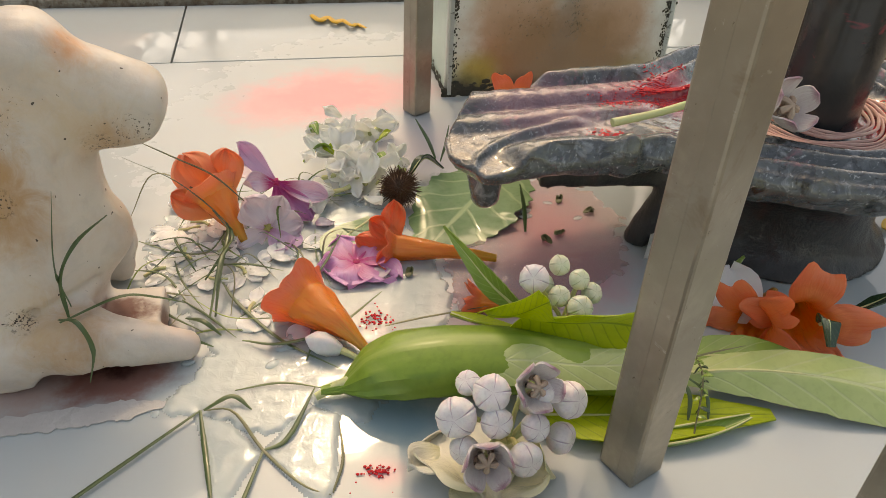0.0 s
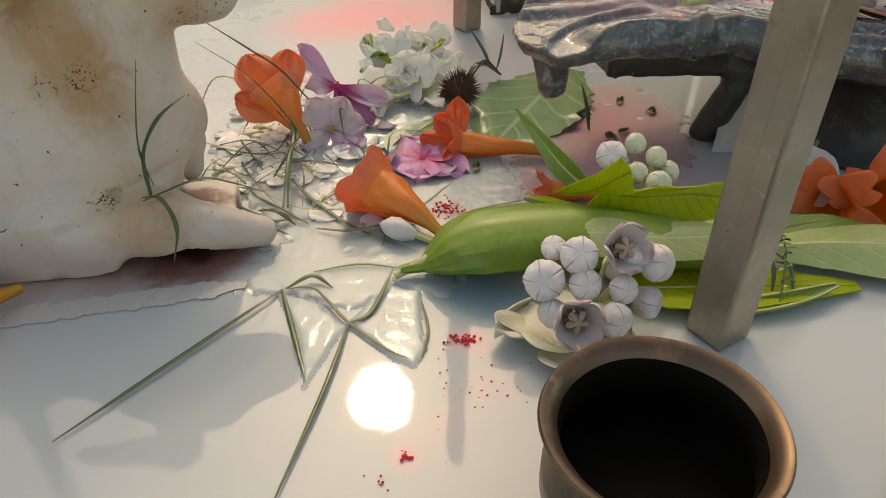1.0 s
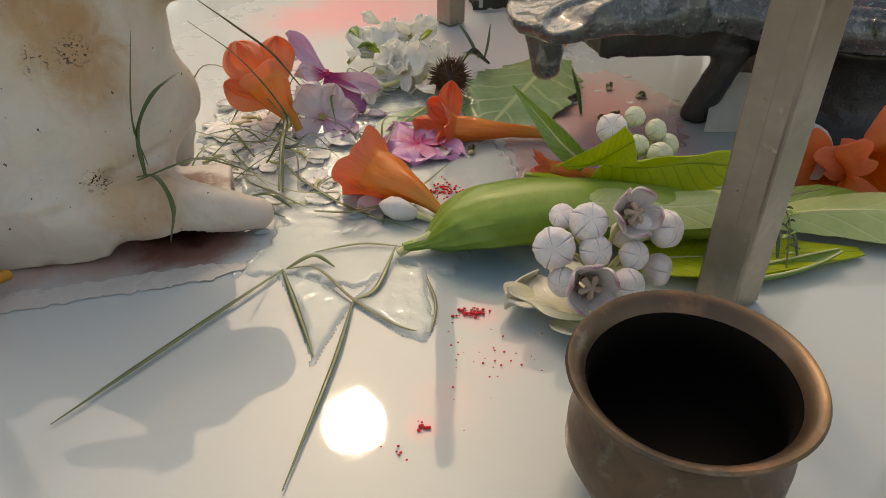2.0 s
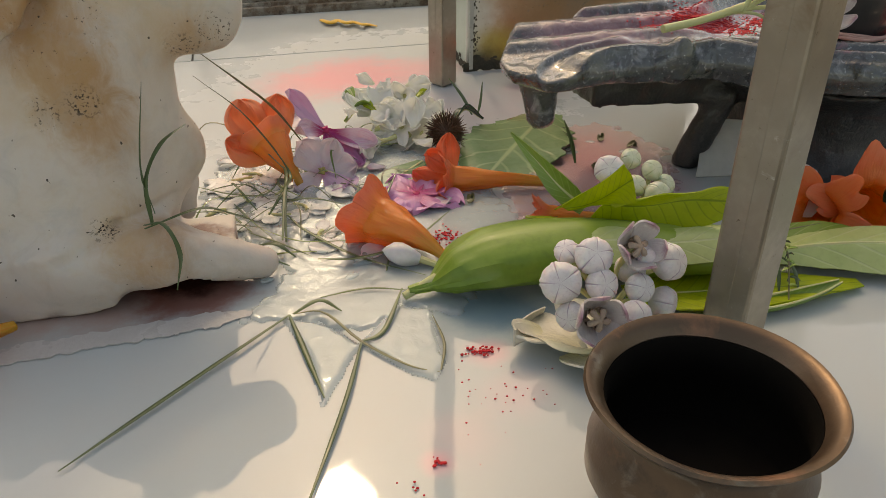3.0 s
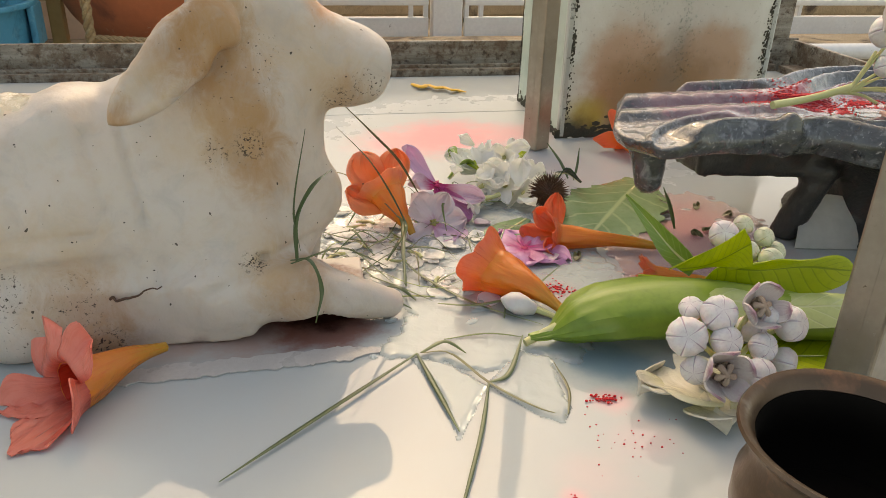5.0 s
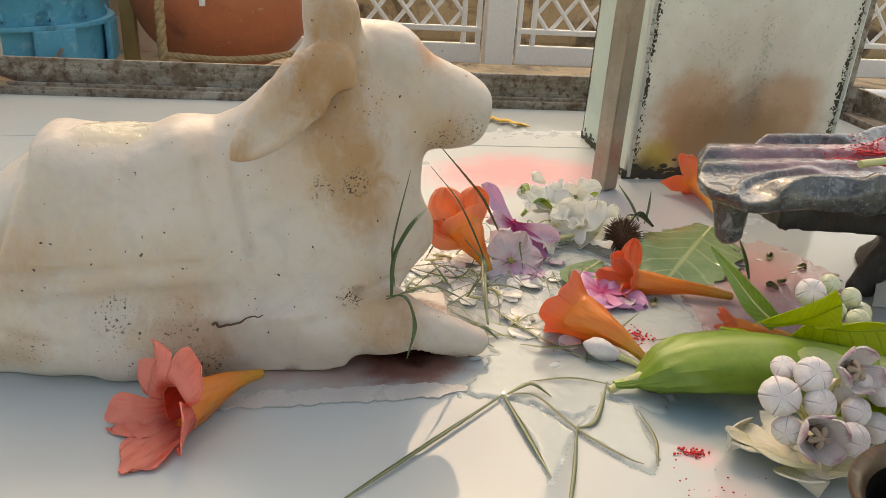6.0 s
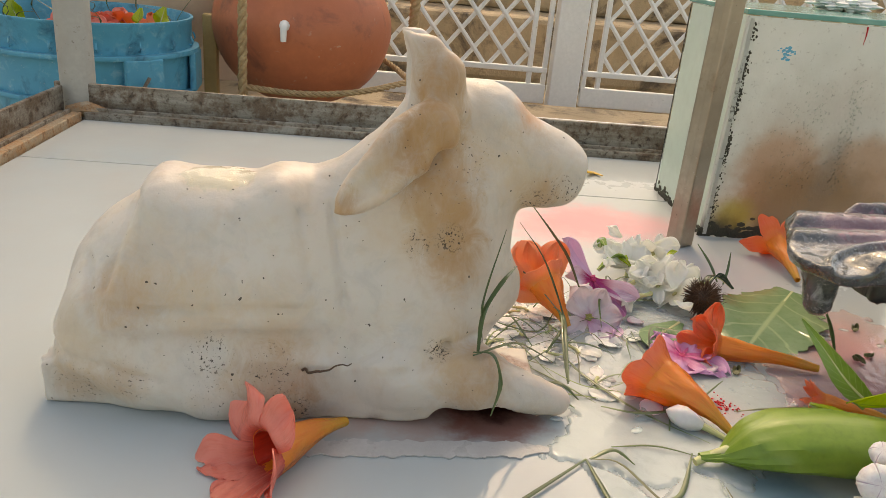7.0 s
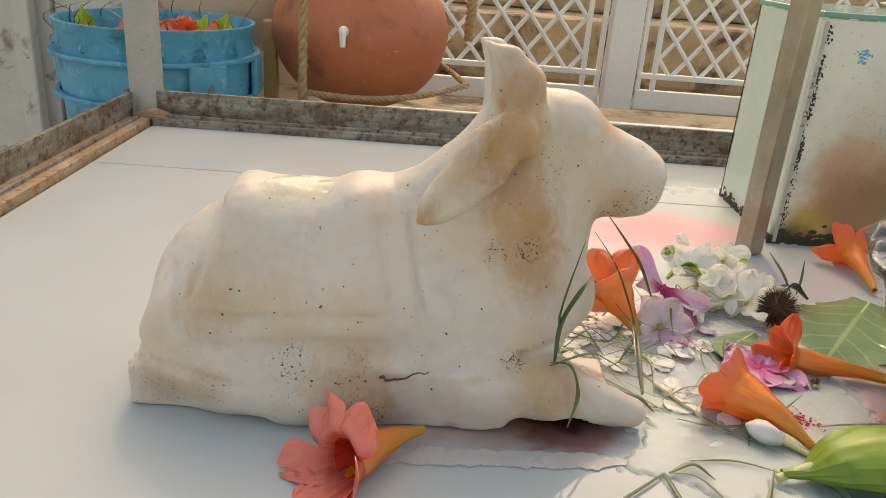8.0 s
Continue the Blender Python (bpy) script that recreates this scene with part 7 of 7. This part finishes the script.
for x, y, a in ((-0.755, 1.20, 60), (-0.575, 1.16, 20), (-0.56, 1.2, 120)):
    leaf([(x, y, 0.07), (x + 0.015 * math.cos(a), y, 0.10), (x + 0.02 * math.cos(a), y + 0.01, 0.12)], [0.004, 0.014, 0.003], LIME, "yellow-green leaf sticking out of the bucket", 0.3, 0.0009, a, group="leaves in the bucket")


def clay_pot(x, y, z, r, skin, label):
    p = thing("clay_pot", pose(x, y, z), label, "pot", "clay water pots")
    prof = [(0.001, -0.80 * r), (0.30 * r, -0.78 * r), (0.62 * r, -0.64 * r), (0.88 * r, -0.36 * r), (1.0 * r, 0.0), (0.95 * r, 0.32 * r), (0.76 * r, 0.58 * r), (0.48 * r, 0.72 * r), (0.44 * r, 0.80 * r), (0.52 * r, 0.90 * r), (0.54 * r, 0.93 * r), (0.47 * r, 0.93 * r), (0.38 * r, 0.80 * r), (0.42 * r, 0.70 * r), (0.001, 0.60 * r)]
    q = spline([(a, 0, b) for a, b in prof], 70)
    part("body", lathe([(max(a, 1e-3), b) for a, _, b in q], 64), skin, p)
    return p


pot1 = clay_pot(-0.352, 1.38, 0.082, 0.157, CLAY, "round terracotta water pot with a small tap, hung in ropes")
part("tap", tube([(-0.010, -0.150, 0.022), (-0.010, -0.166, 0.024), (-0.010, -0.168, 0.0)], [0.010, 0.006, 0.0045], 10, 10), WHITE, pot1, "white tap smeared with cement")
clay_pot(-0.62, 1.62, 0.16, 0.19, PALE_CLAY, "pale clay pot standing behind the bucket")


def rope(points, r, label):
    p = np.asarray(points, float)
    o = p[0].copy()
    c = spline(p - o, 60)
    d = np.gradient(c, axis=0)
    d /= np.linalg.norm(d, axis=1, keepdims=True)
    s = np.cross(d, (0.3, 1, 0.2))
    s /= np.linalg.norm(s, axis=1, keepdims=True)
    b = np.cross(d, s)
    total = np.linalg.norm(np.diff(c, axis=0), axis=1).sum()
    ro = thing("rope", pose(*o), label, "rope", "ropes round the clay pot")
    for k in range(3):
        a = np.linspace(0, total / (r * 7) * 2 * np.pi, 61) + 2 * np.pi * k / 3
        part("strand", tube(c + r * 0.55 * (np.cos(a)[:, None] * s + np.sin(a)[:, None] * b), [r * 0.62] * 2, 120, 6), ROPE, ro)


rope([(-0.425, 1.20, -0.30), (-0.424, 1.20, 0.05), (-0.42, 1.20, 0.5)], 0.0072, "thick jute rope hanging beside the clay pot")
tagged(part("wooden_stake", block(-0.523, -0.499, 1.35, 1.37, -0.75, 0.10, 0.003), surface("yellow_wood", (0.52, 0.34, 0.14), (0.40, 0.25, 0.10), 30, (0.5, 0.7), bump=0.4)), "yellowish wooden stake behind the bucket", "stake")
rope([(-0.155, 1.45, 0.08), (-0.152, 1.45, 0.25), (-0.15, 1.45, 0.6)], 0.009, "jute rope hanging beside the clay pot")
rope([(-0.42, 1.20, 0.008), (-0.33, 1.20, 0.004), (-0.24, 1.21, 0.012), (-0.155, 1.30, 0.020)], 0.0048, "jute rope tied level before the clay pot")
rope([(-0.155, 1.30, 0.020), (-0.19, 1.40, 0.030), (-0.24, 1.46, 0.045)], 0.0048, "jute rope tied round the clay pot")
for x0, x1, y0, sk in ((-1.9, -1.13, 1.50, PANEL), (-1.125, -0.97, 1.49, PANEL), (-0.965, -0.80, 1.50, PANEL), (-1.02, -0.985, 1.44, PANEL), (-1.24, -1.20, 1.44, RUSTY)):
    tagged(part("metal_panel", block(x0, x1, y0, y0 + 0.03, -0.75, 1.2, 0.004), sk), "white painted sheet metal panel with rust spots", "panel", "metal panels beside the bucket")
tagged(part("side_wall", block(-1.5, -0.45, 1.95, 2.05, -0.75, 1.0, 0.01), surface("tan_plaster", (0.66, 0.50, 0.39), (0.56, 0.40, 0.30), 5, (0.7, 0.9), bump=0.4, depth=0.004)), "tan plastered wall behind the bucket", "wall", kind="structure")


# ---- water standing on the marble ----
def pool(label, rag, ring, step=0.0011, deep=0.0013, soft=0.0034, skin=None):
    """Water lying inside a ring of floor points, with a rounded edge that wanders by rag."""
    q = np.array(ring)
    lo, hi = q.min(0) - rag - 0.003, q.max(0) + rag + 0.003
    x, y = np.meshgrid(np.arange(lo[0], hi[0], step), np.arange(lo[1], hi[1], step), indexing="ij")
    near, inside = np.full(x.shape, 9.0), np.zeros(x.shape, bool)
    for (ax, ay), (bx, by) in zip(q, np.roll(q, -1, 0)):
        t = np.clip(((x - ax) * (bx - ax) + (y - ay) * (by - ay)) / ((bx - ax) ** 2 + (by - ay) ** 2), 0, 1)
        near = np.minimum(near, np.hypot(x - ax - t * (bx - ax), y - ay - t * (by - ay)))
        inside ^= ((ay > y) != (by > y)) & (x < (bx - ax) * (y - ay) / (by - ay + 1e-12) + ax)
    wander = np.sin(210 * x + 3 * np.sin(130 * y)) * np.sin(170 * y + 2 * np.sin(190 * x)) + 0.5 * np.sin(430 * x + 260 * y) * np.sin(390 * y - 310 * x)
    d = np.where(inside, near, -near) + rag * wander * 0.8
    z = 0.0003 + np.where(d > 0, deep * np.sqrt(np.clip(1 - (1 - np.clip(d / soft, 0, 1)) ** 2, 0, 1)) * (1 + 0.10 * wander), 0)
    keep = d > 0
    cells = keep[:-1, :-1] | keep[1:, :-1] | keep[1:, 1:] | keep[:-1, 1:]
    used = np.zeros(x.shape, bool)
    nx, ny = cells.shape
    for a, b in ((0, 0), (1, 0), (1, 1), (0, 1)):
        used[a:a + nx, b:b + ny] |= cells
    index = -np.ones(x.shape, int)
    index[used] = np.arange(used.sum())
    at = np.argwhere(cells)
    faces = np.stack([index[at[:, 0] + a, at[:, 1] + b] for a, b in ((0, 0), (1, 0), (1, 1), (0, 1))], -1).tolist()
    ob = tagged(part("puddle", Geo().put(np.stack([x[used], y[used], z[used]], -1), faces), skin or WATER, sharp=0), label, "water", "puddles", "stuff")
    ob.visible_shadow = False
    return ob


WATER = bpy.data.materials.new("milky_water")
WATER.use_nodes = True
for key, value in (("Base Color", (0.74, 0.82, 0.84, 1)), ("Roughness", 0.01), ("Transmission Weight", 0.70), ("IOR", 1.33)):
    WATER.node_tree.nodes["Principled BSDF"].inputs[key].default_value = value
wt = WATER.node_tree
ripples = noise_of(wt, 140, 3, 0.5, wt.nodes.new("ShaderNodeTexCoord").outputs["Object"], 0.6)
bumped(wt, wt.nodes["Principled BSDF"], ripples, 0.30, 0.0012)
PINKWATER = WATER.copy()
PINKWATER.name = "milky_water_dyed_pink"
PINKWATER.node_tree.nodes["Principled BSDF"].inputs["Base Color"].default_value = (0.78, 0.60, 0.61, 1)
pool("shallow water standing round the flowers and grass", 0.0045, ((-0.085, 0.289), (-0.067, 0.317), (-0.060, 0.336), (-0.072, 0.362), (-0.098, 0.395), (-0.106, 0.440), (-0.100, 0.480), (-0.050, 0.500), (0.010, 0.490), (0.060, 0.470), (0.080, 0.420), (0.085, 0.350), (0.050, 0.310), (0.022, 0.270),
      (0.009, 0.279), (-0.005, 0.289), (-0.013, 0.275), (-0.030, 0.268), (-0.047, 0.280), (-0.066, 0.289)))
pool("shallow pinkish water below the altar spout", 0.0060, skin=PINKWATER, ring= ((0.090, 0.345), (0.088, 0.410), (0.110, 0.450), (0.150, 0.500), (0.205, 0.500), (0.225, 0.440), (0.205, 0.380), (0.160, 0.345)))
pool("water film stretched between grass blades", 0.0008, ((-0.066, 0.288), (-0.056, 0.259), (-0.053, 0.218), (-0.042, 0.238), (-0.031, 0.256), (-0.047, 0.278)))
pool("water film held by a bent grass stem", 0.0008, ((-0.030, 0.257), (-0.007, 0.287), (0.000, 0.280), (0.008, 0.277), (0.0045, 0.232), (-0.002, 0.223), (-0.010, 0.228), (-0.022, 0.246)))
r4 = random.Random(77)
for k in range(16):
    x, y = (r4.uniform(0.150, 0.205), r4.uniform(0.425, 0.47)) if k < 5 else (r4.uniform(-0.10, 0.05), r4.uniform(0.31, 0.50))
    s = r4.uniform(0.0022, 0.0048)
    drop = tagged(part("water_drop", ball((0, 0, 0), s, 14, squash=(1.5, 0.9, 0.32)), WATER, m=pose(x, y, 0.0008 + 0.2 * s, 0, 0, r4.uniform(-40, 40))), "clear bead of water standing on wet marble", "water", "beads of water")
    drop.visible_shadow = False
fibre = spline([(-0.216, 0.3105, 0.034), (-0.208, 0.309, 0.0345), (-0.200, 0.309, 0.037), (-0.190, 0.310, 0.040)], 12) + np.random.RandomState(3).uniform(-0.0008, 0.0008, (13, 3))
tagged(part("dry_fibre", tube(fibre, [0.0008, 0.0006, 0.0003], 36, 6), SPINE), "dark dry root fibre stuck to the bull's flank", "fibre")


def saddle_film():
    """A clear film of water lying in the hollow of the saddle, on the stone's own curve."""
    x, y = np.meshgrid(np.arange(-0.290, -0.243, 0.0011), np.arange(-0.034, 0.006, 0.0011), indexing="ij")
    z = np.arange(0.100, 0.135, 0.0004)
    solid = bull_form(np.stack(np.broadcast_arrays((x + 0.22)[..., None], y[..., None], z), -1)) < 0
    top = z[np.where(solid.any(-1), solid.shape[-1] - 1 - np.argmax(solid[..., ::-1], -1), 0)]
    rim = 1 - ((x + 0.267) / 0.0200) ** 2 - ((y + 0.015) / 0.0125) ** 2 + 0.22 * np.sin(420 * x) * np.sin(510 * y + 1) + 0.10 * np.sin(900 * x + 400 * y)
    keep = (rim > 0) & solid.any(-1)
    cells = keep[:-1, :-1] & keep[1:, :-1] & keep[1:, 1:] & keep[:-1, 1:]
    index = np.arange(x.size).reshape(x.shape)
    at = np.argwhere(cells)
    faces = np.stack([index[at[:, 0] + a, at[:, 1] + b] for a, b in ((0, 0), (1, 0), (1, 1), (0, 1))], -1)
    used, faces = np.unique(faces, return_inverse=True)
    lift = 0.0005 + 0.0011 * np.sqrt(np.clip(rim * 2.2, 0, 1))
    verts = np.stack([x + 0.0, y + 0.37, top + lift], -1).reshape(-1, 3)[used]
    ob = tagged(part("puddle", Geo().put(verts, faces.reshape(-1, 4).tolist()), CLEAR, sharp=0), "clear film of water lying on the bull's saddle", "water", "puddles", "stuff")
    ob.visible_shadow = False


saddle_film()
